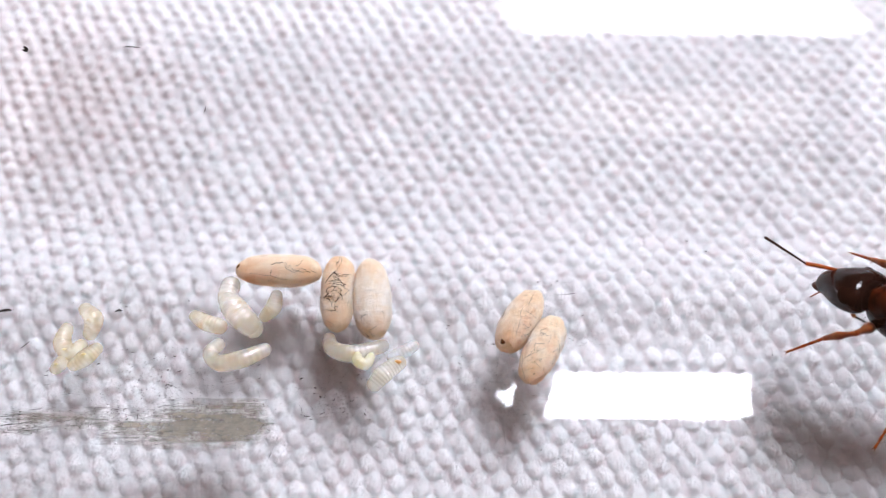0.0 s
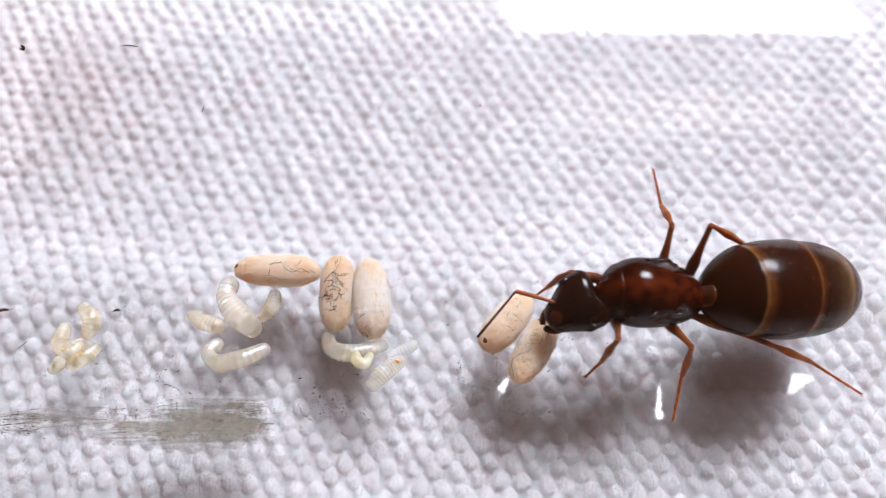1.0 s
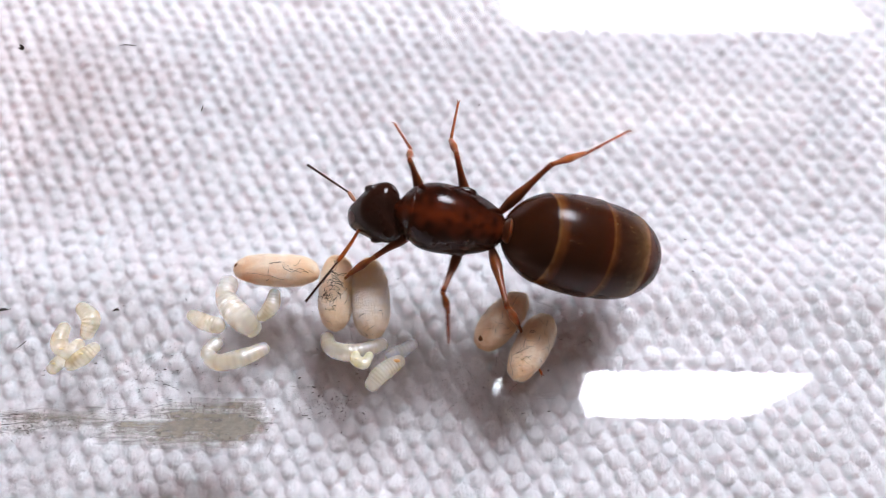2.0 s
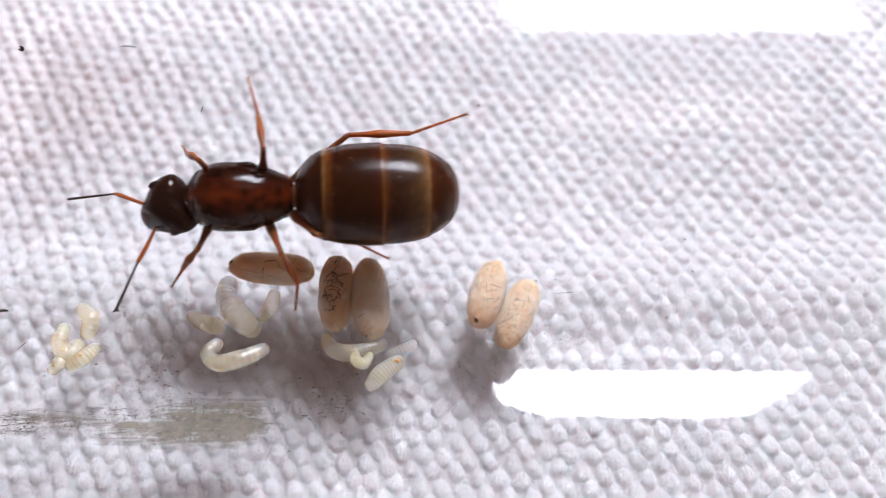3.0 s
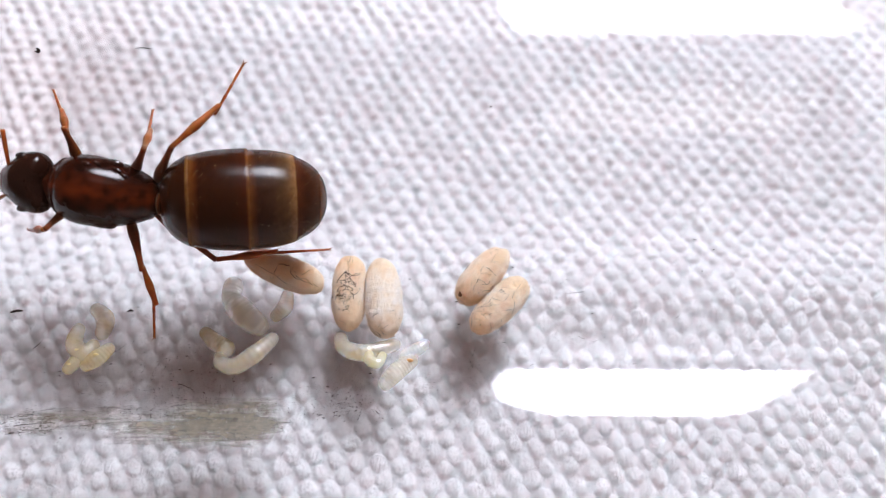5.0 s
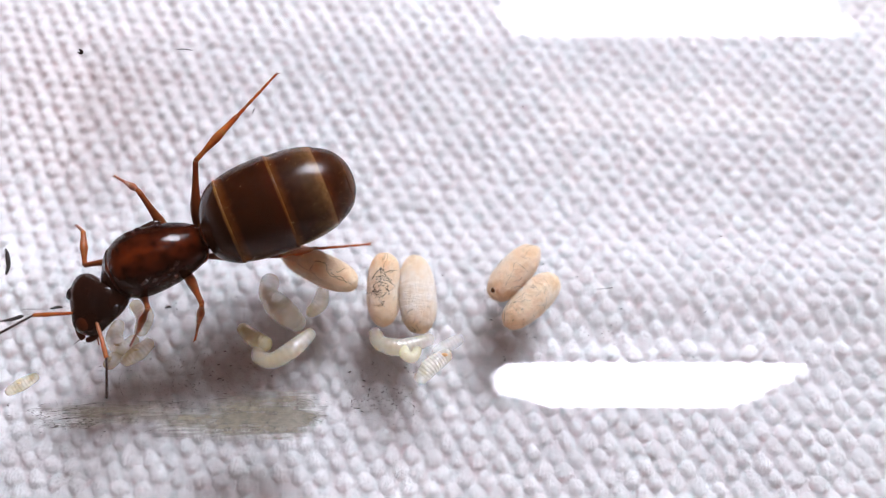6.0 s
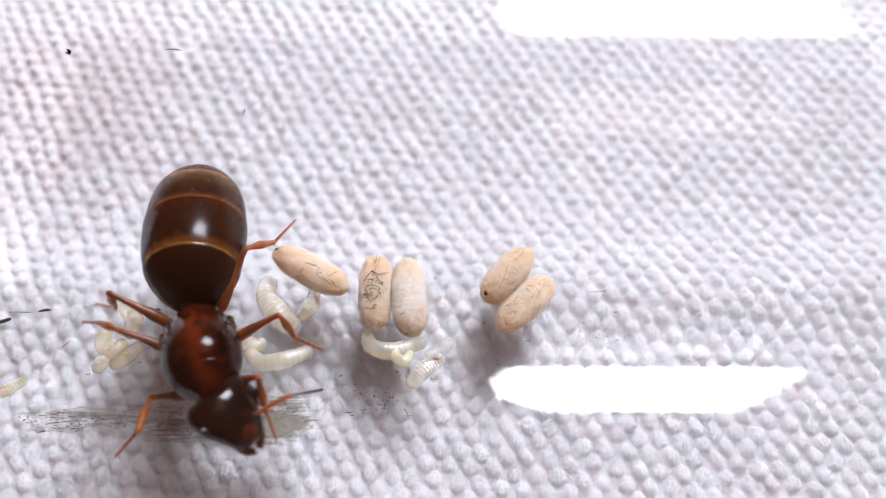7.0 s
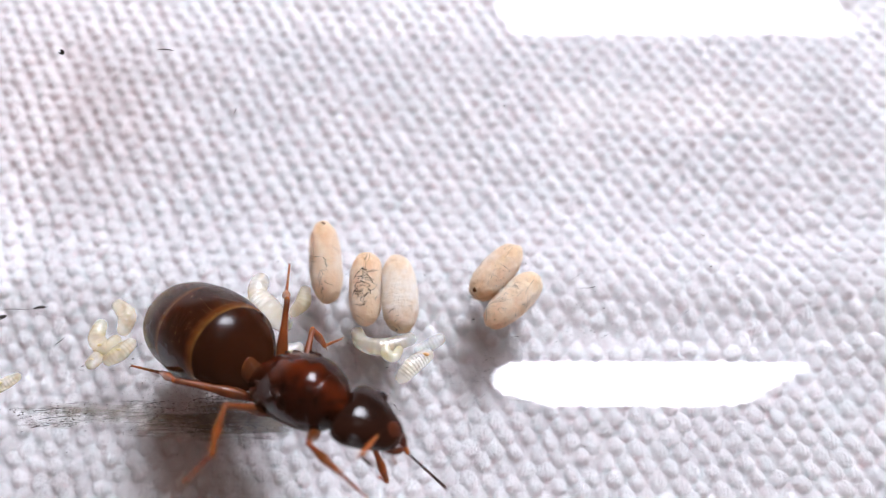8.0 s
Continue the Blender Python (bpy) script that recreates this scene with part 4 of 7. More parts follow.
lint("lint_fibres", COTTON, "loose white cotton fibres on the cloth", 46000, (-17, 17, -8, 14), (-0.14, 0.04), 0.0045, 31)
lint("dark_lint", plain_material("grey_lint", (0.16, 0.15, 0.14), 0.8, 4.0, 0.5), "fine grey hairs caught between the knots", 2600, (-15, 17, -4.2, 3.0), (-0.22, -0.06), 0.0035, 32)


def dew():
    """Tiny droplets on the glass beside the lamp's mirrored bar; white paints in their sparkle."""
    rnd = random.Random(41)
    bm = bmesh.new()
    for _ in range(90):
        p, a = on_glass(rnd.gauss(10.2, 2.0), rnd.gauss(-1.0, 0.16), 0.004)
        bmesh.ops.create_uvsphere(bm, u_segments=8, v_segments=5, radius=rnd.uniform(0.006, 0.022), matrix=Matrix.Translation(p) @ Euler((a, 0, 0)).to_matrix().to_4x4() @ Matrix.Diagonal((1, 0.8, 0.5, 1)))
    ob = part("dew_drops", bm, plain_material("sparkle_white", (0.9, 0.9, 0.92), 0.08, 9.0, 0.1))
    return tagged(ob, "tiny bright dew drops on the glass", "dew", kind="stuff")


dew()


# ---- what moves ----
def motions():
    walk(QUEEN, [(0, mpose(14.48, -0.106, 2.563, 0.8, -13.0, 161.4)), (0.3, mpose(12.675, 1.112, 2.588, -8.2, -15.1, 159.6)), (0.5, mpose(9.498, 2.090, 2.838, -14.7, -7.8, 155.2)), (0.7, mpose(7.965, 0.980, 2.356, -7.4, -7.1, -177.9)), (1, mpose(6.307, 0.616, 2.370, -4.7, -9.4, -178.4)), (1.2, mpose(4.779, 0.631, 2.432, -4.8, 1.0, 178.9)), (1.5, mpose(3.727, 1.913, 2.960, -13.9, -4.7, 157.0)), (1.7, mpose(2.035, 2.405, 3.052, -18.3, -5.4, 164.1)), (1.98, mpose(0.222, 2.719, 3.093, -21.1, -5.3, 170.3)), (2.25, mpose(-1.543, 3.007, 3.174, -23.6, -4.0, 175.8)), (2.53, mpose(-3.375, 3.279, 3.317, -25.9, -1.6, -178.8)), (2.8, mpose(-5.125, 3.507, 3.523, -28.0, 0.8, -173.7)), (3, mpose(-6.655, 3.437, 3.320, -27.0, 2.2, -179.8)), (3.2, mpose(-8.685, 2.573, 3.048, -20.1, 0.9, -173.7)), (3.5, mpose(-9.000, 2.193, 2.960, -16.6, 3.0, -164.3)), (4, mpose(-10.442, 2.563, 3.148, -20.4, 3.0, -179.5)), (4.5, mpose(-11.006, 3.756, 3.928, -30.7, -10.1, 168.3)), (4.7, mpose(-11.219, 3.735, 4.095, -31.2, -11.5, 168.3)), (5.8, mpose(-11.327, 1.678, 2.702, -12.1, 8.7, -159.3)), (6, mpose(-11.125, 1.479, 2.584, -10.4, 8.2, -157.7)), (6.2, mpose(-10.603, 0.618, 1.715, -3.3, 21.6, -137.4)), (6.5, mpose(-9.634, -0.726, 3.398, 0.4, -18.6, -93.5)), (6.8, mpose(-9.217, -1.358, 3.486, -2.4, -18.8, -78.1)), (7, mpose(-8.303, -1.871, 4.110, -6.5, -23.8, -68.0)), (7.2, mpose(-7.559, -1.952, 3.112, -12.4, -19.6, -39.0)), (7.5, mpose(-6.906, -2.400, 3.448, -16.7, -30.4, -36.7)), (7.8, mpose(-6.145, -2.890, 3.826, -21.0, -28.5, -34.0)), (8, mpose(-5.167, -3.094, 3.716, -23.8, -24.6, -25.6))])
    walk(PIECES["head"], [(0, mpose(1.600, 0.000, 0.000, 0.0, 52.0, -41.8)), (0.3, mpose(1.600, 0.000, 0.000, 0.0, 57.2, -10.9)), (0.5, mpose(1.600, 0.000, 0.000, 0.0, 41.3, 16.9)), (0.7, mpose(1.600, 0.000, 0.000, 0.0, 24.2, -2.3)), (1, mpose(1.600, 0.000, 0.000, 0.0, 22.5, 30.3)), (1.2, mpose(1.600, 0.000, 0.000, 0.0, 33.2, 16.2)), (1.5, mpose(1.600, 0.000, 0.000, 0.0, 28.1, 18.7)), (1.7, mpose(1.600, 0.000, 0.000, 0.0, 30.7, 17.5)), (1.98, mpose(1.600, 0.000, 0.000, 0.0, 30.8, 18.0)), (2.25, mpose(1.600, 0.000, 0.000, 0.0, 29.5, 17.9)), (2.53, mpose(1.600, 0.000, 0.000, 0.0, 26.6, 17.2)), (2.8, mpose(1.600, 0.000, 0.000, 0.0, 23.5, 16.1)), (3, mpose(1.600, 0.000, 0.000, 0.0, 18.2, 23.5)), (3.2, mpose(1.600, 0.000, 0.000, 0.0, 31.3, 2.7)), (3.5, mpose(1.600, 0.000, 0.000, 0.0, 31.2, 10.1)), (4, mpose(1.600, 0.000, 0.000, 0.0, 19.5, 7.0)), (4.5, mpose(1.600, 0.000, 0.000, 0.0, 18.6, -16.0)), (4.7, mpose(1.600, 0.000, 0.000, 0.0, 22.8, -6.2)), (5.8, mpose(1.600, 0.000, 0.000, 0.0, 13.3, 36.0)), (6, mpose(1.600, 0.000, 0.000, 0.0, 0.3, 47.8)), (6.2, mpose(1.600, 0.000, 0.000, 0.0, -0.4, 41.9)), (6.5, mpose(1.600, 0.000, 0.000, 0.0, 18.5, 11.1)), (6.8, mpose(1.600, 0.000, 0.000, 0.0, 28.8, 19.8)), (7, mpose(1.600, 0.000, 0.000, 0.0, 32.3, 30.8)), (7.2, mpose(1.600, 0.000, 0.000, 0.0, 31.8, 6.3)), (7.5, mpose(1.600, 0.000, 0.000, 0.0, 37.6, -13.0)), (7.8, mpose(1.600, 0.000, 0.000, 0.0, 42.4, -12.2)), (8, mpose(1.600, 0.000, 0.000, 0.0, 29.9, 11.1))])
    walk(PIECES["gaster"], [(0, mpose(-1.800, 0.000, -0.100, 0.0, -10.1, 4.6)), (0.3, mpose(-1.800, 0.000, -0.100, 0.0, -7.1, 6.2)), (0.5, mpose(-1.800, 0.000, -0.100, 0.0, -15.7, 5.6)), (0.7, mpose(-1.800, 0.000, -0.100, 0.0, -7.6, 2.0)), (1, mpose(-1.800, 0.000, -0.100, 0.0, -7.3, 5.2)), (1.2, mpose(-1.800, 0.000, -0.100, 0.0, -18.6, 2.1)), (1.5, mpose(-1.800, 0.000, -0.100, 0.0, -22.9, 7.3)), (1.7, mpose(-1.800, 0.000, -0.100, 0.0, -22.0, 3.2)), (1.98, mpose(-1.800, 0.000, -0.100, 0.0, -19.6, -0.1)), (2.25, mpose(-1.800, 0.000, -0.100, 0.0, -17.9, -3.3)), (2.53, mpose(-1.800, 0.000, -0.100, 0.0, -16.6, -6.6)), (2.8, mpose(-1.800, 0.000, -0.100, 0.0, -14.0, -9.7)), (3, mpose(-1.800, 0.000, -0.100, 0.0, -9.9, 0.0)), (3.2, mpose(-1.800, 0.000, -0.100, 0.0, -9.2, -0.9)), (3.5, mpose(-1.800, 0.000, -0.100, 0.0, -9.1, -6.1)), (4, mpose(-1.800, 0.000, -0.100, 0.0, -18.6, 12.6)), (4.5, mpose(-1.800, 0.000, -0.100, 0.0, -11.7, 12.8)), (4.7, mpose(-1.800, 0.000, -0.100, 0.0, -12.0, 13.0)), (5.8, mpose(-1.800, 0.000, -0.100, 0.0, -11.3, -1.0)), (6, mpose(-1.800, 0.000, -0.100, 0.0, -9.2, 0.1)), (6.2, mpose(-1.800, 0.000, -0.100, 0.0, -7.7, -10.9)), (6.5, mpose(-1.800, 0.000, -0.100, 0.0, 6.1, -34.7)), (6.8, mpose(-1.800, 0.000, -0.100, 0.0, 5.6, -29.0)), (7, mpose(-1.800, 0.000, -0.100, 0.0, 6.6, -12.2)), (7.2, mpose(-1.800, 0.000, -0.100, 0.0, 2.4, -16.4)), (7.5, mpose(-1.800, 0.000, -0.100, 0.0, 7.8, -8.6)), (7.8, mpose(-1.800, 0.000, -0.100, 0.0, 1.0, -9.3)), (8, mpose(-1.800, 0.000, -0.100, 0.0, -5.5, -9.1))])
    walk(PIECES["frontleftfemur"], [(0, mpose(0.950, 0.500, -0.750, 0.0, -26.3, 39.8)), (0.3, mpose(0.950, 0.500, -0.750, -6.9, -35.0, 53.3)), (0.5, mpose(0.950, 0.500, -0.750, -23.9, -52.4, 77.4)), (0.7, mpose(0.950, 0.500, -0.750, -3.5, -56.3, 52.5)), (1, mpose(0.950, 0.500, -0.750, -19.3, -45.3, 72.7)), (1.2, mpose(0.950, 0.500, -0.750, -17.1, -41.7, 69.5)), (1.5, mpose(0.950, 0.500, -0.750, -67.4, -62.8, 130.1)), (1.7, mpose(0.950, 0.500, -0.750, -10.7, -56.1, 66.0)), (1.98, mpose(0.950, 0.500, -0.750, 3.6, -14.7, 43.1)), (2.25, mpose(0.950, 0.500, -0.750, -5.5, -31.6, 65.8)), (2.53, mpose(0.950, 0.500, -0.750, 3.9, -16.4, 43.1)), (2.8, mpose(0.950, 0.500, -0.750, -17.3, -55.4, 76.7)), (3, mpose(0.950, 0.500, -0.750, -18.3, -44.1, 78.0)), (3.2, mpose(0.950, 0.500, -0.750, -33.7, -56.5, 97.8)), (3.5, mpose(0.950, 0.500, -0.750, -39.2, -58.1, 104.3)), (4, mpose(0.950, 0.500, -0.750, -30.2, -58.9, 93.8)), (4.5, mpose(0.950, 0.500, -0.750, 0.8, -58.8, 57.8)), (4.7, mpose(0.950, 0.500, -0.750, -0.6, -54.5, 59.5)), (5.8, mpose(0.950, 0.500, -0.750, -39.2, -50.1, 107.2)), (6, mpose(0.950, 0.500, -0.750, -42.7, -44.3, 112.0)), (6.2, mpose(0.950, 0.500, -0.750, -44.3, -49.5, 114.1)), (6.5, mpose(0.950, 0.500, -0.750, 5.1, -36.1, 46.3)), (6.8, mpose(0.950, 0.500, -0.750, 4.2, -30.0, 47.9)), (7, mpose(0.950, 0.500, -0.750, 6.4, -39.6, 44.1)), (7.2, mpose(0.950, 0.500, -0.750, 13.4, -48.8, 34.1)), (7.5, mpose(0.950, 0.500, -0.750, 7.7, -5.0, 45.8)), (7.8, mpose(0.950, 0.500, -0.750, 14.7, -23.0, 17.7)), (8, mpose(0.950, 0.500, -0.750, 9.8, 45.0, -10.0))])
    walk(PIECES["frontlefttibia"], [(0, mpose(2.052, 1.419, -0.042, -34.4, 82.2, -34.7)), (0.3, mpose(1.732, 1.551, 0.169, 68.7, 88.2, 68.5)), (0.5, mpose(1.162, 1.452, 0.518, 107.2, 79.1, 107.2)), (0.7, mpose(1.490, 1.203, 0.582, 24.5, 77.9, 23.4)), (1, mpose(1.285, 1.574, 0.388, 72.9, 67.6, 73.6)), (1.2, mpose(1.369, 1.620, 0.314, 39.6, 42.7, 34.4)), (1.5, mpose(0.478, 1.060, 0.673, 19.8, 71.5, 11.6)), (1.7, mpose(1.312, 1.315, 0.578, 24.3, 74.9, 16.3)), (1.98, mpose(2.081, 1.557, -0.344, 46.5, 35.2, 41.7)), (2.25, mpose(1.508, 1.743, 0.090, 65.7, 61.5, 66.5)), (2.53, mpose(2.071, 1.548, -0.298, 46.7, 33.1, 41.6)), (2.8, mpose(1.160, 1.384, 0.567, 38.8, 63.8, 31.5)), (3, mpose(1.190, 1.624, 0.363, 45.7, 35.6, 40.2)), (3.2, mpose(0.830, 1.376, 0.584, 60.4, 79.6, 56.3)), (3.5, mpose(0.741, 1.320, 0.608, -161.7, 66.2, -164.3)), (4, mpose(0.896, 1.326, 0.619, 61.4, 63.1, 55.0)), (4.5, mpose(1.392, 1.202, 0.618, 24.3, 60.6, 13.4)), (4.7, mpose(1.421, 1.301, 0.552, 25.3, 60.3, 14.5)), (5.8, mpose(0.646, 1.479, 0.478, 25.9, 26.2, 15.4)), (6, mpose(0.521, 1.562, 0.367, 28.4, 43.8, 19.6)), (6.2, mpose(0.526, 1.449, 0.466, 34.9, 32.8, 30.0)), (6.5, mpose(1.844, 1.434, 0.193, -27.3, 79.6, -37.3)), (6.8, mpose(1.879, 1.528, 0.050, 41.1, 66.6, 33.1)), (7, mpose(1.836, 1.359, 0.269, -7.2, 78.1, -17.1)), (7.2, mpose(1.822, 1.090, 0.454, 44.0, 56.2, 37.0)), (7.5, mpose(2.062, 1.642, -0.611, 60.4, 79.1, 54.3)), (7.8, mpose(2.353, 0.948, -0.125, -33.8, 70.7, -41.7)), (8, mpose(2.064, 0.303, -1.881, 0.0, 84.0, -20.0))])
    walk(PIECES["frontlefttarsus"], [(0, mpose(2.191, 1.323, -1.281, 0.0, 63.2, 40.6)), (0.3, mpose(1.747, 1.588, -1.081, -12.4, 65.1, 26.8)), (0.5, mpose(1.092, 1.678, -0.709, 69.4, 75.3, 111.8)), (0.7, mpose(1.731, 1.307, -0.640, -40.7, 63.9, -1.5)), (1, mpose(1.419, 2.030, -0.768, 23.5, 76.0, 65.7)), (1.2, mpose(2.127, 2.139, -0.534, -2.0, 39.1, 37.1)), (1.5, mpose(0.868, 1.140, -0.513, -20.0, 56.4, 13.2)), (1.7, mpose(1.625, 1.406, -0.628, -14.5, 73.5, 19.3)), (1.98, mpose(2.843, 2.236, -1.065, 11.9, 53.6, 48.2)), (2.25, mpose(1.746, 2.290, -1.009, 25.1, 54.4, 64.5)), (2.53, mpose(2.854, 2.244, -0.981, 12.2, 49.2, 48.2)), (2.8, mpose(1.629, 1.672, -0.555, -6.8, 65.8, 26.0)), (3, mpose(1.965, 2.280, -0.365, 7.1, 39.8, 42.9)), (3.2, mpose(0.955, 1.563, -0.646, 83.5, 78.4, 124.6)), (3.5, mpose(0.256, 1.184, -0.536, -5.5, 72.5, 33.9)), (4, mpose(1.220, 1.789, -0.495, -9.0, 47.6, 29.9)), (4.5, mpose(1.989, 1.343, -0.471, -25.0, 60.3, 10.4)), (4.7, mpose(2.022, 1.456, -0.533, -23.2, 60.9, 12.4)), (5.8, mpose(1.728, 1.777, -0.074, -22.3, 30.2, 13.5)), (6, mpose(1.371, 1.865, -0.498, -26.1, 50.1, 7.8)), (6.2, mpose(1.435, 1.975, -0.210, -21.9, 47.1, 13.4)), (6.5, mpose(2.023, 1.298, -1.037, -23.0, 61.4, 12.1)), (6.8, mpose(2.295, 1.799, -1.097, 18.4, 62.2, 58.4)), (7, mpose(2.081, 1.284, -0.955, 10.4, 86.7, 50.4)), (7.2, mpose(2.378, 1.508, -0.584, 9.9, 64.7, 49.9)), (7.5, mpose(2.199, 1.833, -1.839, 67.2, 86.4, 107.8)), (7.8, mpose(2.662, 0.673, -1.305, 41.5, 79.7, 82.0)), (8, mpose(2.187, 0.258, -3.124, 41.5, 40.0, 150.0))])
    walk(PIECES["frontrightfemur"], [(0, mpose(0.950, -0.500, -0.750, -0.0, -67.0, -19.2)), (0.3, mpose(0.950, -0.500, -0.750, 96.4, -76.0, -118.5)), (0.5, mpose(0.950, -0.500, -0.750, 64.7, -59.3, -84.6)), (0.7, mpose(0.950, -0.500, -0.750, 44.5, -12.5, -53.5)), (1, mpose(0.950, -0.500, -0.750, 30.6, -19.5, -5.9)), (1.2, mpose(0.950, -0.500, -0.750, 44.8, -66.2, -24.9)), (1.5, mpose(0.950, -0.500, -0.750, 60.9, -63.6, -42.7)), (1.7, mpose(0.950, -0.500, -0.750, 90.5, -57.9, -76.4)), (1.98, mpose(0.950, -0.500, -0.750, 82.0, -41.3, -65.4)), (2.25, mpose(0.950, -0.500, -0.750, 69.4, -25.8, -42.9)), (2.53, mpose(0.950, -0.500, -0.750, 82.0, -40.7, -65.5)), (2.8, mpose(0.950, -0.500, -0.750, 55.5, -51.8, -29.6)), (3, mpose(0.950, -0.500, -0.750, 109.0, -66.1, -90.1)), (3.2, mpose(0.950, -0.500, -0.750, 110.6, -55.6, -91.9)), (3.5, mpose(0.950, -0.500, -0.750, 61.7, -62.8, -36.3)), (4, mpose(0.950, -0.500, -0.750, 127.1, -73.1, -105.4)), (4.5, mpose(0.950, -0.500, -0.750, 124.2, -39.7, -102.1)), (4.7, mpose(0.950, -0.500, -0.750, 120.4, -37.6, -96.1)), (5.25, mpose(0.950, -0.500, -0.750, 97.3, -23.5, -52.6)), (5.8, mpose(0.950, -0.500, -0.750, 90.2, -0.2, -19.6)), (6, mpose(0.950, -0.500, -0.750, 90.2, 0.3, -19.0)), (6.2, mpose(0.950, -0.500, -0.750, 97.7, -39.6, -39.8)), (6.5, mpose(0.950, -0.500, -0.750, 110.8, 6.4, -80.4)), (6.8, mpose(0.950, -0.500, -0.750, 103.2, 19.6, -113.0)), (7, mpose(0.950, -0.500, -0.750, 99.9, 17.1, -123.6)), (7.1, mpose(0.950, -0.500, -0.750, 99.3, -19.4, -98.0)), (7.2, mpose(0.950, -0.500, -0.750, 74.7, -50.4, -57.7)), (7.5, mpose(0.950, -0.500, -0.750, 64.5, -47.2, -44.2)), (7.8, mpose(0.950, -0.500, -0.750, 88.4, -61.7, -73.1)), (8, mpose(0.950, -0.500, -0.750, 70.9, -35.3, -50.5))])
    walk(PIECES["frontrighttibia"], [(0, mpose(1.540, -0.706, 0.723, -0.0, 55.5, -86.1)), (0.3, mpose(0.765, -0.841, 0.802, -6.5, 56.8, -93.9)), (0.5, mpose(1.026, -1.314, 0.625, 33.2, 63.0, -48.7)), (0.7, mpose(1.879, -1.755, -0.403, 57.5, 81.5, -23.5)), (1, mpose(2.450, -0.655, -0.215, 102.2, 71.2, 22.1)), (1.2, mpose(1.535, -0.772, 0.714, 45.0, 65.2, -38.7)), (1.5, mpose(1.473, -0.984, 0.683, 71.4, 47.7, -7.5)), (1.7, mpose(1.150, -1.327, 0.605, 66.8, 48.8, -13.7)), (1.98, mpose(1.451, -1.592, 0.306, 9.1, 68.4, -78.6)), (2.25, mpose(2.004, -1.481, -0.053, 41.4, 29.8, -38.9)), (2.53, mpose(1.453, -1.604, 0.294, 12.3, 66.8, -75.4)), (2.8, mpose(1.811, -0.988, 0.507, 98.8, 55.1, 18.5)), (3, mpose(0.949, -1.148, 0.713, 66.9, 52.2, -20.5)), (3.2, mpose(0.920, -1.404, 0.570, 55.2, 55.1, -35.0)), (3.5, mpose(1.539, -0.932, 0.674, 94.1, 47.6, 13.5)), (4, mpose(0.826, -0.948, 0.781, 57.2, 54.3, -32.8)), (4.5, mpose(0.691, -1.704, 0.272, 59.4, 37.0, -29.9)), (4.7, mpose(0.815, -1.760, 0.227, 61.1, 44.0, -27.3)), (5.25, mpose(1.636, -1.399, -0.258, 30.3, 32.1, -75.1)), (5.8, mpose(2.457, -1.038, -0.744, 18.7, 7.6, -107.7)), (6, mpose(2.463, -1.021, -0.758, 19.7, 9.1, -101.0)), (6.1, mpose(2.180, -1.155, -0.244, 29.3, 18.7, -62.7)), (6.2, mpose(1.898, -1.289, 0.269, 43.3, 20.1, -21.9)), (6.5, mpose(1.216, -2.068, -0.927, -11.9, 67.5, -91.2)), (6.8, mpose(0.362, -1.888, -1.287, 60.6, 19.4, -2.8)), (7, mpose(0.104, -1.774, -1.221, 58.7, -5.8, -18.6)), (7.2, mpose(1.495, -1.362, 0.483, 55.8, 52.5, -25.0)), (7.5, mpose(1.730, -1.258, 0.424, 51.1, 66.5, -30.3)), (7.8, mpose(1.171, -1.226, 0.659, 39.4, 60.4, -43.4)), (8, mpose(1.780, -1.507, 0.175, 115.0, 68.4, 37.9))])
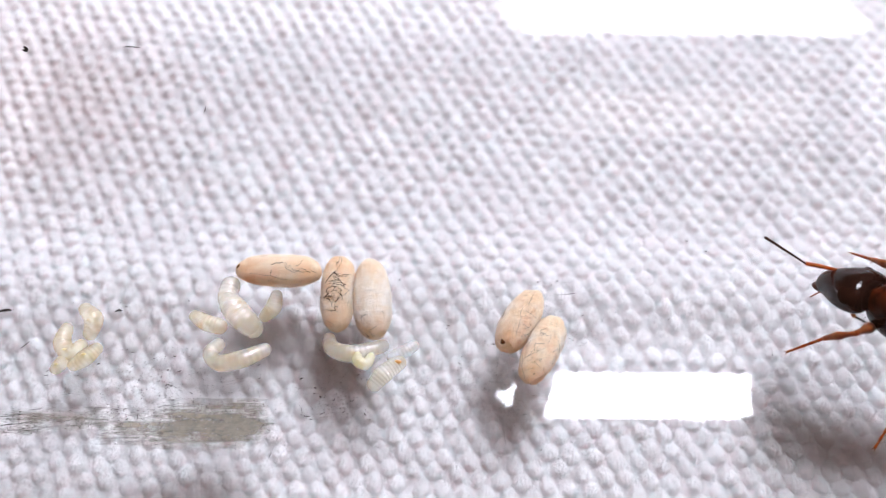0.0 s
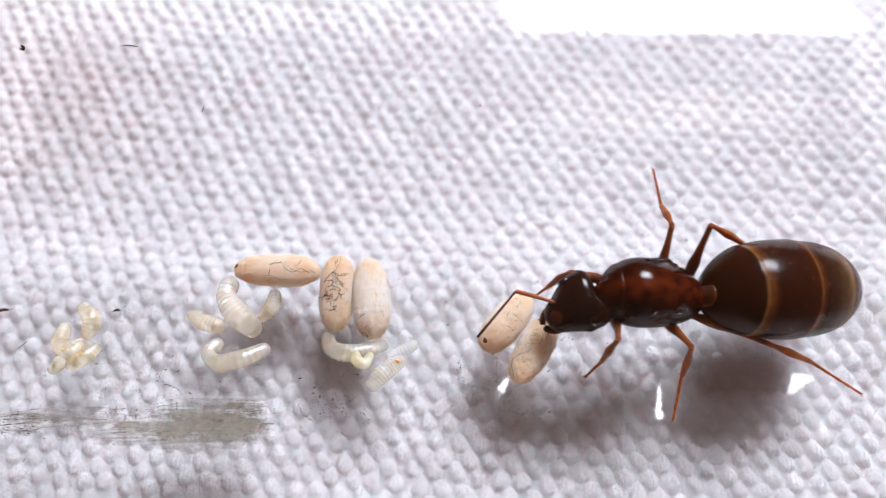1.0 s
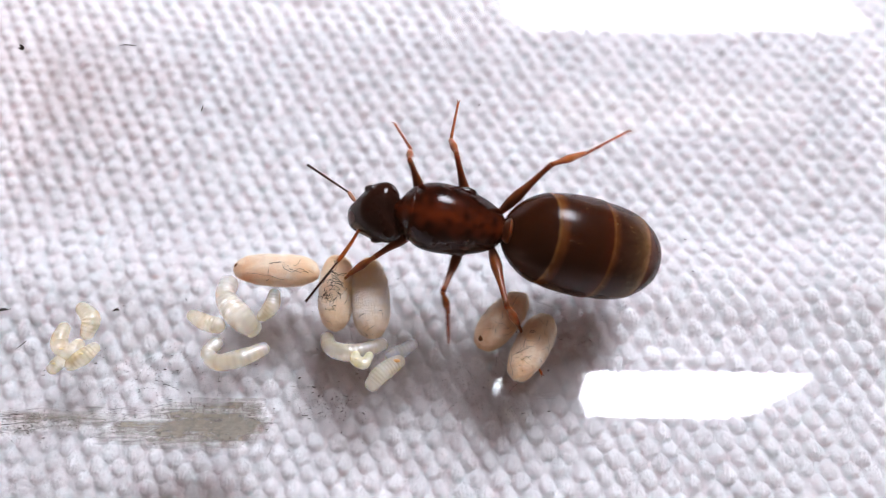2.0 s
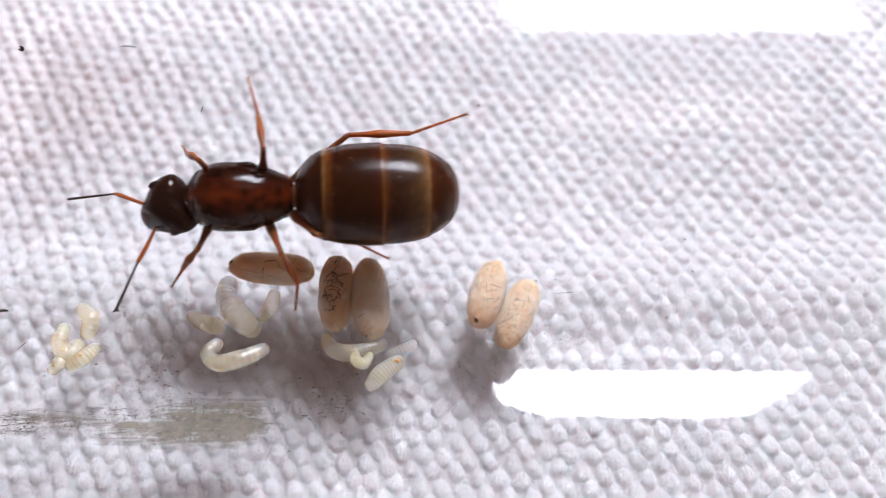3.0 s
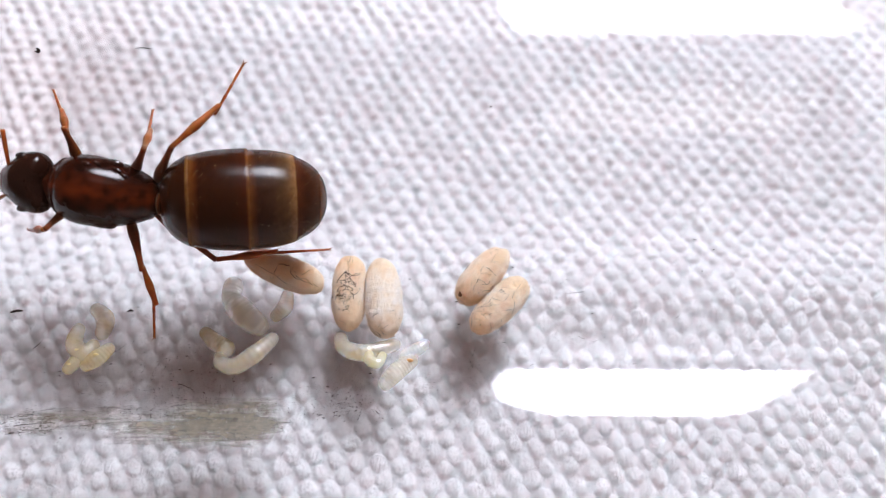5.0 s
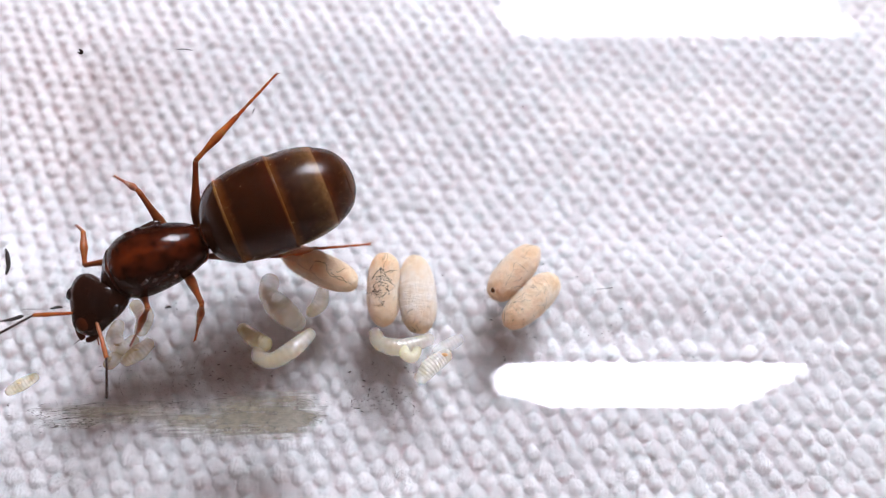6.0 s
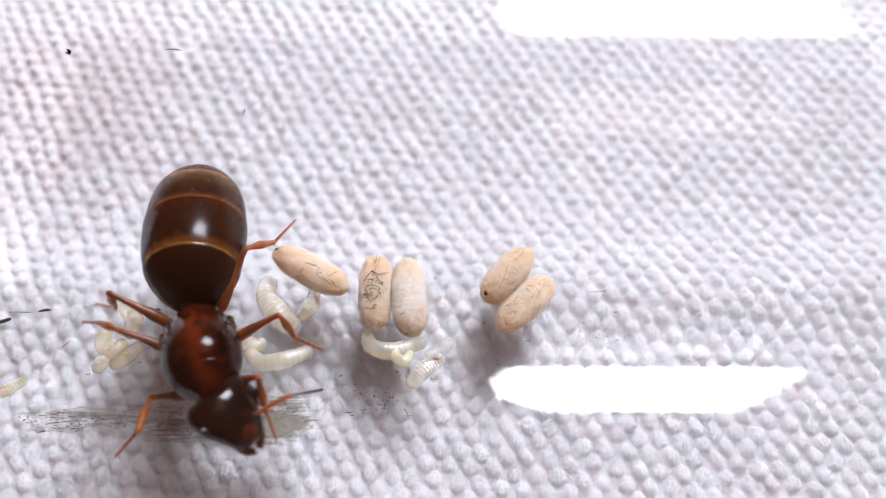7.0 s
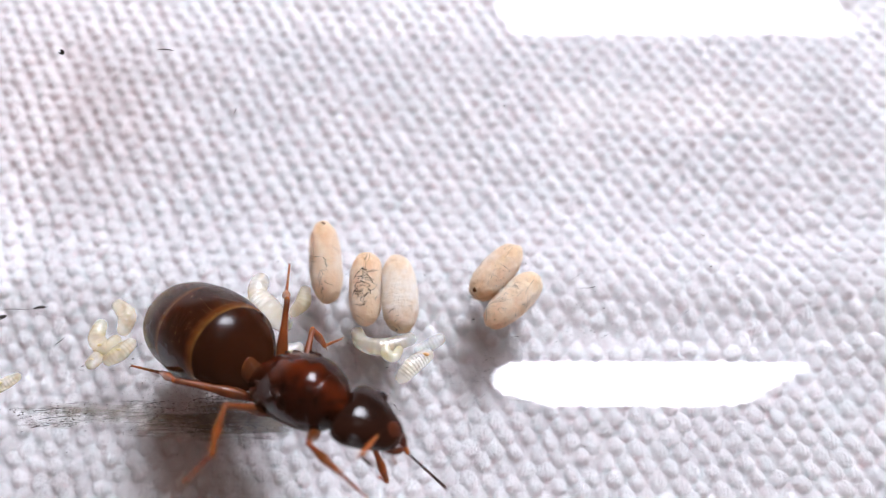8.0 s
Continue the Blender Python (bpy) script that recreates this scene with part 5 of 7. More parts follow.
    walk(PIECES["frontrighttarsus"], [(0, mpose(1.588, -1.411, -0.308, 0.0, 58.6, -92.3)), (0.3, mpose(0.719, -1.523, -0.244, -1.4, 60.3, -94.0)), (0.5, mpose(1.401, -1.741, -0.488, 65.4, 47.7, -15.9)), (0.7, mpose(2.048, -1.829, -1.639, 9.4, 60.1, -82.4)), (1, mpose(2.823, -0.503, -1.398, 101.8, 82.0, 12.3)), (1.2, mpose(1.944, -1.099, -0.420, 43.1, 69.6, -47.7)), (1.5, mpose(2.308, -1.094, -0.241, 63.5, 36.2, -23.3)), (1.7, mpose(1.950, -1.521, -0.335, 59.0, 45.0, -30.2)), (1.98, mpose(1.542, -2.043, -0.856, 47.7, 27.2, -49.1)), (2.25, mpose(2.848, -2.162, -0.674, 52.3, 32.4, -39.8)), (2.53, mpose(1.577, -2.080, -0.855, 47.7, 29.9, -48.7)), (2.8, mpose(2.488, -0.762, -0.518, 101.3, 59.1, 21.1)), (3, mpose(1.666, -1.417, -0.275, 55.1, 60.0, -31.6)), (3.2, mpose(1.505, -1.814, -0.456, 37.5, 61.2, -51.7)), (3.5, mpose(2.358, -0.735, -0.250, 71.9, 40.4, -8.8)), (4, mpose(1.439, -1.343, -0.235, 43.9, 60.6, -44.1)), (4.5, mpose(1.557, -2.201, -0.480, 47.0, 15.8, -39.5)), (4.7, mpose(1.615, -2.172, -0.640, 46.9, 27.3, -39.7)), (5.8, mpose(2.081, -2.218, -0.910, 39.0, 44.6, -52.9)), (6, mpose(2.226, -2.233, -0.956, 39.1, 45.0, -52.8)), (6.2, mpose(2.987, -1.727, -0.160, 61.9, 39.2, -19.3)), (6.5, mpose(1.206, -2.546, -2.082, 4.9, 43.7, -98.1)), (6.8, mpose(1.540, -1.946, -1.701, 32.1, 52.9, -62.3)), (7, mpose(1.283, -2.170, -1.095, 4.2, 46.4, -98.2)), (7.2, mpose(2.185, -1.684, -0.508, 55.0, 73.8, -42.2)), (7.5, mpose(2.160, -1.509, -0.723, 58.8, 82.6, -38.4)), (7.8, mpose(1.620, -1.650, -0.428, -2.6, 81.9, -100.2)), (8, mpose(2.143, -1.225, -0.987, 124.9, 64.8, 28.7))])
    walk(PIECES["middleleftfemur"], [(0, mpose(-0.620, 0.520, -0.820, 6.8, -34.3, 72.3)), (0.3, mpose(-0.620, 0.520, -0.820, 0.7, -41.0, 83.6)), (0.4, mpose(-0.620, 0.520, -0.820, -11.4, -35.0, 100.9)), (0.5, mpose(-0.620, 0.520, -0.820, -23.3, -16.3, 122.8)), (0.6, mpose(-0.620, 0.520, -0.820, -10.6, -30.9, 98.6)), (0.7, mpose(-0.620, 0.520, -0.820, 8.6, -43.3, 71.8)), (1, mpose(-0.620, 0.520, -0.820, -10.1, -50.8, 98.2)), (1.2, mpose(-0.620, 0.520, -0.820, -35.8, -21.1, 133.3)), (1.5, mpose(-0.620, 0.520, -0.820, -27.9, -22.9, 111.6)), (1.7, mpose(-0.620, 0.520, -0.820, -32.8, -19.0, 124.4)), (1.98, mpose(-0.620, 0.520, -0.820, -12.1, -33.3, 83.2)), (2.25, mpose(-0.620, 0.520, -0.820, -0.5, -32.1, 63.2)), (2.53, mpose(-0.620, 0.520, -0.820, -12.2, -32.9, 83.4)), (2.8, mpose(-0.620, 0.520, -0.820, -16.2, -39.8, 92.0)), (3, mpose(-0.620, 0.520, -0.820, -36.7, -40.9, 124.3)), (3.2, mpose(-0.620, 0.520, -0.820, -25.6, -37.7, 105.1)), (3.5, mpose(-0.620, 0.520, -0.820, -22.9, -55.3, 105.6)), (4, mpose(-0.620, 0.520, -0.820, -47.8, -42.3, 136.0)), (4.5, mpose(-0.620, 0.520, -0.820, -46.0, 3.0, 103.1)), (4.7, mpose(-0.620, 0.520, -0.820, -46.7, 6.7, 108.1)), (5.25, mpose(-0.620, 0.520, -0.820, -44.1, -33.5, 121.4)), (5.8, mpose(-0.620, 0.520, -0.820, -38.1, -35.7, 111.9)), (6, mpose(-0.620, 0.520, -0.820, -35.7, -36.3, 108.0)), (6.2, mpose(-0.620, 0.520, -0.820, -40.4, -23.1, 112.7)), (6.5, mpose(-0.620, 0.520, -0.820, -37.8, -5.1, 90.5)), (6.8, mpose(-0.620, 0.520, -0.820, -34.6, -13.6, 81.1)), (7, mpose(-0.620, 0.520, -0.820, -31.4, -29.5, 79.9)), (7.2, mpose(-0.620, 0.520, -0.820, -40.6, 3.1, 92.6)), (7.5, mpose(-0.620, 0.520, -0.820, -34.1, -22.9, 83.2)), (7.8, mpose(-0.620, 0.520, -0.820, -35.8, -29.8, 89.5)), (8, mpose(-0.620, 0.520, -0.820, -49.4, -24.7, 116.9))])
    walk(PIECES["middlelefttibia"], [(0, mpose(-0.092, 2.171, 0.365, -2.2, 59.7, 99.9)), (0.3, mpose(-0.444, 2.095, 0.558, 12.6, 52.2, 117.3)), (0.4, mpose(-0.945, 2.209, 0.385, 75.5, 63.3, -169.9)), (0.5, mpose(-1.711, 2.215, -0.230, 110.6, 42.0, -123.4)), (0.6, mpose(-0.890, 2.302, 0.258, 130.4, 60.0, -103.2)), (0.7, mpose(-0.142, 1.971, 0.621, -138.0, 76.2, -10.0)), (1, mpose(-0.810, 1.834, 0.807, -25.1, 60.4, 105.6)), (1.2, mpose(-1.964, 1.945, -0.063, -23.7, 58.7, 107.5)), (1.5, mpose(-1.332, 2.319, -0.004, -35.4, 66.7, 93.7)), (1.7, mpose(-1.740, 2.159, -0.135, -6.0, 48.2, 131.0)), (1.98, mpose(-0.414, 2.263, 0.333, -12.9, 57.0, 121.6)), (2.25, mpose(0.182, 2.108, 0.296, -51.1, 47.2, 75.7)), (2.53, mpose(-0.418, 2.272, 0.321, -13.4, 56.6, 121.2)), (2.8, mpose(-0.676, 2.132, 0.525, -58.7, 51.5, 66.2)), (3, mpose(-1.516, 1.831, 0.555, -31.8, 40.3, 105.4)), (3.2, mpose(-1.052, 2.125, 0.464, -46.5, 29.0, 74.6)), (3.5, mpose(-0.943, 1.672, 0.906, -52.8, 51.1, 65.4)), (4, mpose(-1.739, 1.599, 0.592, -67.5, 50.9, 45.2)), (4.5, mpose(-1.094, 2.563, -0.929, -36.5, -13.9, 133.9)), (4.7, mpose(-1.267, 2.503, -1.064, -37.3, -20.3, 133.9)), (5.25, mpose(-1.531, 2.015, 0.340, -48.5, 49.8, 81.9)), (5.8, mpose(-1.256, 2.103, 0.405, -97.3, 62.3, 22.0)), (6, mpose(-1.144, 2.129, 0.424, -98.9, 59.2, 19.5)), (6.2, mpose(-1.365, 2.302, 0.005, -61.3, 26.2, 70.4)), (6.5, mpose(-0.637, 2.612, -0.634, -49.9, 50.2, 91.1)), (6.8, mpose(-0.303, 2.536, -0.325, -46.0, 63.0, 95.7)), (7, mpose(-0.300, 2.320, 0.213, -23.1, 75.7, 120.0)), (7.2, mpose(-0.715, 2.615, -0.932, -109.6, 60.7, 29.9)), (7.5, mpose(-0.392, 2.442, -0.004, -42.3, 73.9, 101.2)), (7.8, mpose(-0.604, 2.343, 0.222, -2.6, 62.8, 143.4)), (8, mpose(-1.484, 2.220, 0.059, -20.9, 64.8, 122.2))])
    walk(PIECES["middlelefttarsus"], [(0, mpose(-0.209, 2.842, -0.801, 0.0, 36.5, 89.6)), (0.3, mpose(-0.823, 2.830, -0.509, -1.4, 30.2, 87.0)), (0.4, mpose(-1.543, 2.103, -0.821, 50.3, 52.0, 158.8)), (0.5, mpose(-2.263, 1.377, -1.133, 92.2, 22.6, -138.4)), (0.6, mpose(-1.044, 1.646, -0.912, 94.2, 63.5, -135.7)), (0.7, mpose(0.176, 1.915, -0.690, -96.4, 75.3, 34.4)), (1, mpose(-0.989, 2.477, -0.367, -56.8, 20.7, 81.0)), (1.2, mpose(-2.175, 2.615, -1.216, -47.1, 29.8, 103.3)), (1.5, mpose(-1.366, 2.852, -1.244, -48.6, 55.6, 101.2)), (1.7, mpose(-2.331, 2.838, -1.141, -35.1, 30.8, 120.4)), (1.98, mpose(-0.799, 2.890, -0.799, -43.0, 38.0, 106.5)), (2.25, mpose(0.409, 2.997, -0.694, -57.2, 43.8, 84.9)), (2.53, mpose(-0.802, 2.907, -0.807, -42.5, 38.9, 106.9)), (2.8, mpose(-0.336, 2.901, -0.531, -71.1, 30.1, 58.7)), (3, mpose(-1.789, 2.824, -0.318, -63.2, 42.9, 71.8)), (3.2, mpose(-0.739, 3.263, -0.191, -68.8, 28.3, 62.2)), (3.5, mpose(-0.589, 2.443, -0.145, -66.6, 19.8, 67.8)), (4, mpose(-1.138, 2.203, -0.455, -62.7, 56.3, 73.6)), (4.5, mpose(-2.003, 3.507, -0.605, -48.0, -8.3, 103.7)), (4.7, mpose(-2.145, 3.415, -0.595, -48.5, -8.5, 107.0)), (5.25, mpose(-1.409, 2.877, -0.692, -52.0, 22.8, 80.4)), (5.8, mpose(-0.673, 2.338, -0.790, -76.7, 47.4, 39.6)), (6, mpose(-0.492, 2.360, -0.735, -93.2, 57.7, 18.9)), (6.2, mpose(-0.959, 3.443, -0.591, -54.8, 23.5, 73.1)), (6.5, mpose(-0.653, 3.476, -1.671, -17.9, 52.6, 128.3)), (6.8, mpose(-0.363, 3.145, -1.528, -29.9, 53.8, 113.4)), (7, mpose(-0.467, 2.609, -1.095, -28.7, 56.3, 115.0)), (7.2, mpose(-0.142, 2.945, -2.109, -56.1, 37.6, 78.4)), (7.5, mpose(-0.465, 2.810, -1.301, -33.0, 35.2, 116.4)), (7.8, mpose(-1.100, 2.711, -0.978, -35.4, 33.2, 112.1)), (8, mpose(-1.790, 2.706, -1.163, -36.2, 31.7, 110.7))])
    walk(PIECES["middlerightfemur"], [(0, mpose(-0.620, -0.520, -0.820, -6.9, -34.6, -72.2)), (0.3, mpose(-0.620, -0.520, -0.820, -7.3, -36.0, -71.8)), (0.5, mpose(-0.620, -0.520, -0.820, 18.4, -48.4, -111.7)), (0.7, mpose(-0.620, -0.520, -0.820, 19.2, -33.1, -108.9)), (1, mpose(-0.620, -0.520, -0.820, 10.0, -39.1, -95.0)), (1.2, mpose(-0.620, -0.520, -0.820, 16.4, -58.8, -108.0)), (1.5, mpose(-0.620, -0.520, -0.820, 14.8, -58.9, -106.4)), (1.7, mpose(-0.620, -0.520, -0.820, 32.7, -34.5, -124.8)), (1.98, mpose(-0.620, -0.520, -0.820, -7.8, -38.2, -62.8)), (2.25, mpose(-0.620, -0.520, -0.820, 5.1, -36.1, -82.3)), (2.53, mpose(-0.620, -0.520, -0.820, -8.2, -38.1, -62.2)), (2.8, mpose(-0.620, -0.520, -0.820, 33.0, -56.0, -119.0)), (3, mpose(-0.620, -0.520, -0.820, 34.0, -60.2, -121.0)), (3.2, mpose(-0.620, -0.520, -0.820, 20.6, -47.8, -101.6)), (3.5, mpose(-0.620, -0.520, -0.820, 30.3, -54.1, -115.7)), (4, mpose(-0.620, -0.520, -0.820, 27.5, -61.6, -114.0)), (4.5, mpose(-0.620, -0.520, -0.820, 44.2, -52.0, -132.5)), (4.7, mpose(-0.620, -0.520, -0.820, 46.5, -50.4, -135.3)), (5.8, mpose(-0.620, -0.520, -0.820, 12.2, -42.4, -87.1)), (6, mpose(-0.620, -0.520, -0.820, 11.9, -39.6, -85.9)), (6.2, mpose(-0.620, -0.520, -0.820, 21.7, -26.3, -99.1)), (6.5, mpose(-0.620, -0.520, -0.820, 26.3, -9.0, -105.4)), (6.8, mpose(-0.620, -0.520, -0.820, 26.3, -21.4, -113.3)), (7, mpose(-0.620, -0.520, -0.820, 24.4, -33.4, -113.9)), (7.2, mpose(-0.620, -0.520, -0.820, 27.6, -26.8, -118.8)), (7.5, mpose(-0.620, -0.520, -0.820, 29.3, -36.2, -124.9)), (7.8, mpose(-0.620, -0.520, -0.820, 33.0, -32.6, -131.1)), (8, mpose(-0.620, -0.520, -0.820, 8.5, -50.2, -98.0))])
    walk(PIECES["middlerighttibia"], [(0, mpose(-0.092, -2.166, 0.372, 2.2, 60.2, -99.2)), (0.3, mpose(-0.089, -2.135, 0.413, 1.8, 63.7, -99.7)), (0.5, mpose(-1.135, -1.815, 0.751, -6.2, 53.0, -109.0)), (0.7, mpose(-1.191, -2.184, 0.326, -14.9, 62.9, -119.7)), (1, mpose(-0.763, -2.144, 0.504, 2.1, 40.9, -97.6)), (1.2, mpose(-0.957, -1.554, 0.976, 9.1, 52.0, -87.3)), (1.5, mpose(-0.926, -1.560, 0.978, 27.8, 74.1, -66.7)), (1.7, mpose(-1.608, -1.942, 0.368, -62.7, 66.4, -164.3)), (1.98, mpose(0.134, -1.989, 0.478, 29.2, 60.2, -64.4)), (2.25, mpose(-0.393, -2.201, 0.418, -22.8, 69.2, -120.0)), (2.53, mpose(0.150, -1.981, 0.476, 20.1, 63.5, -74.4)), (2.8, mpose(-1.189, -1.546, 0.922, 14.0, 41.6, -80.9)), (3, mpose(-1.157, -1.414, 1.002, 17.9, 34.3, -73.2)), (3.2, mpose(-0.903, -1.901, 0.737, 21.9, 29.0, -64.1)), (3.5, mpose(-1.155, -1.630, 0.880, 12.9, 24.6, -87.0)), (4, mpose(-1.027, -1.433, 1.027, 7.0, 44.8, -99.3)), (4.5, mpose(-1.493, -1.472, 0.836, 29.0, 62.5, -71.6)), (4.7, mpose(-1.571, -1.461, 0.799, 28.2, 63.6, -72.8)), (5.8, mpose(-0.541, -2.069, 0.596, 49.0, 47.0, -45.2)), (6, mpose(-0.504, -2.135, 0.517, 42.1, 41.9, -55.2)), (6.2, mpose(-0.917, -2.378, 0.112, 24.8, 24.2, -87.2)), (6.5, mpose(-1.171, -2.519, -0.490, 33.7, 69.3, -76.9)), (6.8, mpose(-1.394, -2.315, -0.053, -13.0, 46.2, -133.2)), (7, mpose(-1.331, -2.122, 0.336, -17.9, 20.1, -147.2)), (7.2, mpose(-1.522, -2.163, 0.126, -7.4, 71.1, -128.6)), (7.5, mpose(-1.590, -1.911, 0.419, -22.5, 43.6, -148.9)), (7.8, mpose(-1.783, -1.853, 0.312, -23.9, 40.0, -151.8)), (8, mpose(-0.807, -1.851, 0.794, 17.5, 39.2, -81.8))])
    walk(PIECES["middlerighttarsus"], [(0, mpose(-0.199, -2.828, -0.800, 0.0, 34.8, -94.6)), (0.3, mpose(-0.190, -2.725, -0.797, -0.5, 26.4, -95.7)), (0.5, mpose(-1.400, -2.583, -0.327, -8.8, 33.7, -112.1)), (0.7, mpose(-1.496, -2.719, -0.875, 11.6, 7.7, -59.1)), (1, mpose(-0.898, -3.155, -0.380, 8.2, 6.2, -87.1)), (1.2, mpose(-0.918, -2.384, -0.088, 8.9, 14.7, -83.0)), (1.5, mpose(-0.780, -1.900, -0.320, 5.6, 58.6, -88.2)), (1.7, mpose(-2.128, -2.088, -0.869, -67.0, 69.3, -166.5)), (1.98, mpose(0.423, -2.593, -0.694, -4.3, 12.9, -88.0)), (2.25, mpose(-0.633, -2.617, -0.844, -10.9, 9.9, -120.6)), (2.53, mpose(0.312, -2.561, -0.732, -4.1, 6.7, -75.7)), (2.8, mpose(-1.030, -2.543, 0.025, -4.8, -1.0, -89.6)), (3, mpose(-0.835, -2.482, 0.242, -2.2, 17.1, -71.6)), (3.2, mpose(-0.386, -2.963, 0.083, 0.7, 14.8, -61.2)), (3.5, mpose(-1.091, -2.856, 0.318, -4.0, 13.3, -80.4)), (4, mpose(-1.182, -2.379, 0.076, -7.0, 12.2, -93.8)), (4.5, mpose(-1.296, -2.063, -0.362, 15.0, 58.0, -59.3)), (4.7, mpose(-1.393, -2.035, -0.410, 8.9, 59.9, -66.3)), (5.8, mpose(0.108, -2.723, -0.391, 23.9, 44.8, -47.6)), (6, mpose(0.070, -2.960, -0.384, 20.1, 39.8, -53.3)), (6.2, mpose(-0.856, -3.608, -0.442, 2.7, 10.8, -91.6)), (6.5, mpose(-1.063, -2.983, -1.753, -3.9, 36.1, -107.5)), (6.8, mpose(-2.034, -2.997, -1.027, -21.0, 42.0, -134.4)), (7, mpose(-2.397, -2.809, -0.127, -28.0, 29.7, -146.2)), (7.2, mpose(-1.795, -2.504, -1.151, -30.4, 37.6, -150.5)), (7.5, mpose(-2.426, -2.416, -0.513, -27.6, 27.8, -145.3)), (7.8, mpose(-2.694, -2.342, -0.555, -27.9, 10.1, -146.4)), (8, mpose(-0.658, -2.886, -0.060, -26.9, 39.2, -144.0))])
    walk(PIECES["hindleftfemur"], [(0, mpose(-1.480, 0.420, -0.660, 3.9, -36.4, 118.5)), (0.3, mpose(-1.480, 0.420, -0.660, 3.6, -35.3, 118.9)), (0.5, mpose(-1.480, 0.420, -0.660, 3.0, -32.8, 119.7)), (0.7, mpose(-1.480, 0.420, -0.660, 13.1, -47.6, 106.3)), (1, mpose(-1.480, 0.420, -0.660, -15.7, -24.9, 150.5)), (1.2, mpose(-1.480, 0.420, -0.660, 22.0, -61.9, 103.9)), (1.5, mpose(-1.480, 0.420, -0.660, -17.5, -35.2, 151.8)), (1.7, mpose(-1.480, 0.420, -0.660, -14.9, -6.5, 133.6)), (1.98, mpose(-1.480, 0.420, -0.660, -1.2, -37.7, 111.1)), (2.25, mpose(-1.480, 0.420, -0.660, -11.1, -26.4, 127.6)), (2.53, mpose(-1.480, 0.420, -0.660, -1.0, -37.6, 110.9)), (2.8, mpose(-1.480, 0.420, -0.660, -11.4, 13.9, 126.8)), (3, mpose(-1.480, 0.420, -0.660, -13.0, -54.7, 149.2)), (3.2, mpose(-1.480, 0.420, -0.660, -13.9, -16.0, 145.5)), (3.5, mpose(-1.480, 0.420, -0.660, -14.0, -10.6, 143.6)), (4, mpose(-1.480, 0.420, -0.660, -15.1, -22.0, 151.3)), (4.5, mpose(-1.480, 0.420, -0.660, -16.9, 5.6, 145.2)), (4.7, mpose(-1.480, 0.420, -0.660, -16.6, 4.6, 147.8)), (5.8, mpose(-1.480, 0.420, -0.660, -15.5, -7.8, 153.8)), (6, mpose(-1.480, 0.420, -0.660, -15.8, -5.6, 155.6)), (6.2, mpose(-1.480, 0.420, -0.660, -14.5, -11.6, 149.1)), (6.35, mpose(-1.480, 0.420, -0.660, -13.6, -19.8, 143.4)), (6.5, mpose(-1.480, 0.420, -0.660, -11.9, -5.7, 129.9)), (6.8, mpose(-1.480, 0.420, -0.660, -3.1, -39.8, 113.8)), (7, mpose(-1.480, 0.420, -0.660, -9.3, -45.9, 123.8)), (7.2, mpose(-1.480, 0.420, -0.660, 7.3, -44.4, 100.6)), (7.5, mpose(-1.480, 0.420, -0.660, 7.2, -48.5, 101.1)), (7.8, mpose(-1.480, 0.420, -0.660, 5.3, -43.5, 103.1)), (8, mpose(-1.480, 0.420, -0.660, 4.1, -49.5, 105.6))])
    walk(PIECES["hindlefttibia"], [(0, mpose(-2.459, 2.224, 0.852, 2.4, 68.9, 154.9)), (0.3, mpose(-2.486, 2.242, 0.813, 1.0, 69.3, 153.4)), (0.5, mpose(-2.540, 2.282, 0.722, -2.7, 66.7, 149.4)), (0.7, mpose(-1.962, 2.070, 1.224, 5.4, 34.3, 160.3)), (1, mpose(-3.493, 1.560, 0.414, 7.8, 19.1, 167.3)), (1.2, mpose(-1.769, 1.587, 1.589, 14.7, 55.4, 177.0)), (1.5, mpose(-3.316, 1.406, 0.810, -3.9, 42.2, 151.8)), (1.7, mpose(-3.227, 2.255, -0.370, -2.5, -3.0, 167.1)), (1.98, mpose(-2.207, 2.303, 0.899, -12.7, 65.1, 139.8)), (2.25, mpose(-2.874, 2.229, 0.475, -6.8, 44.3, 147.4)), (2.53, mpose(-2.202, 2.307, 0.896, -12.9, 61.1, 139.4)), (2.8, mpose(-2.961, 2.404, -1.271, 2.4, 14.1, 165.6)), (3, mpose(-2.746, 1.175, 1.421, 3.0, 73.9, 162.8)), (3.2, mpose(-3.501, 1.809, 0.041, 32.7, 47.4, -161.8)), (3.5, mpose(-3.497, 1.909, -0.192, 24.1, 46.6, -174.0)), (4, mpose(-3.554, 1.555, 0.296, 41.7, 54.5, -151.0)), (4.5, mpose(-3.564, 1.868, -0.909, 32.7, 17.2, -161.0)), (4.7, mpose(-3.632, 1.773, -0.866, 31.9, 11.7, -161.8)), (5.8, mpose(-3.748, 1.534, -0.315, 26.0, 54.9, -179.1)), (6, mpose(-3.791, 1.468, -0.410, 33.9, 59.9, -169.6)), (6.2, mpose(-3.624, 1.702, -0.147, 4.2, 71.3, 156.4)), (6.35, mpose(-3.405, 1.851, 0.206, -37.1, 47.5, 104.5)), (6.5, mpose(-3.107, 2.367, -0.407, -35.8, 2.6, 94.8)), (6.8, mpose(-2.271, 2.212, 0.973, -8.1, 42.4, 163.6)), (7, mpose(-2.466, 1.895, 1.172, -18.9, 35.3, 146.1)), (7.2, mpose(-1.816, 2.212, 1.123, -26.0, 32.3, 133.0)), (7.5, mpose(-1.805, 2.079, 1.249, -22.8, 5.8, 142.9)), (7.8, mpose(-1.900, 2.222, 1.095, -22.9, -8.5, 143.8)), (8, mpose(-1.925, 2.014, 1.280, -22.8, 27.1, 142.9))])
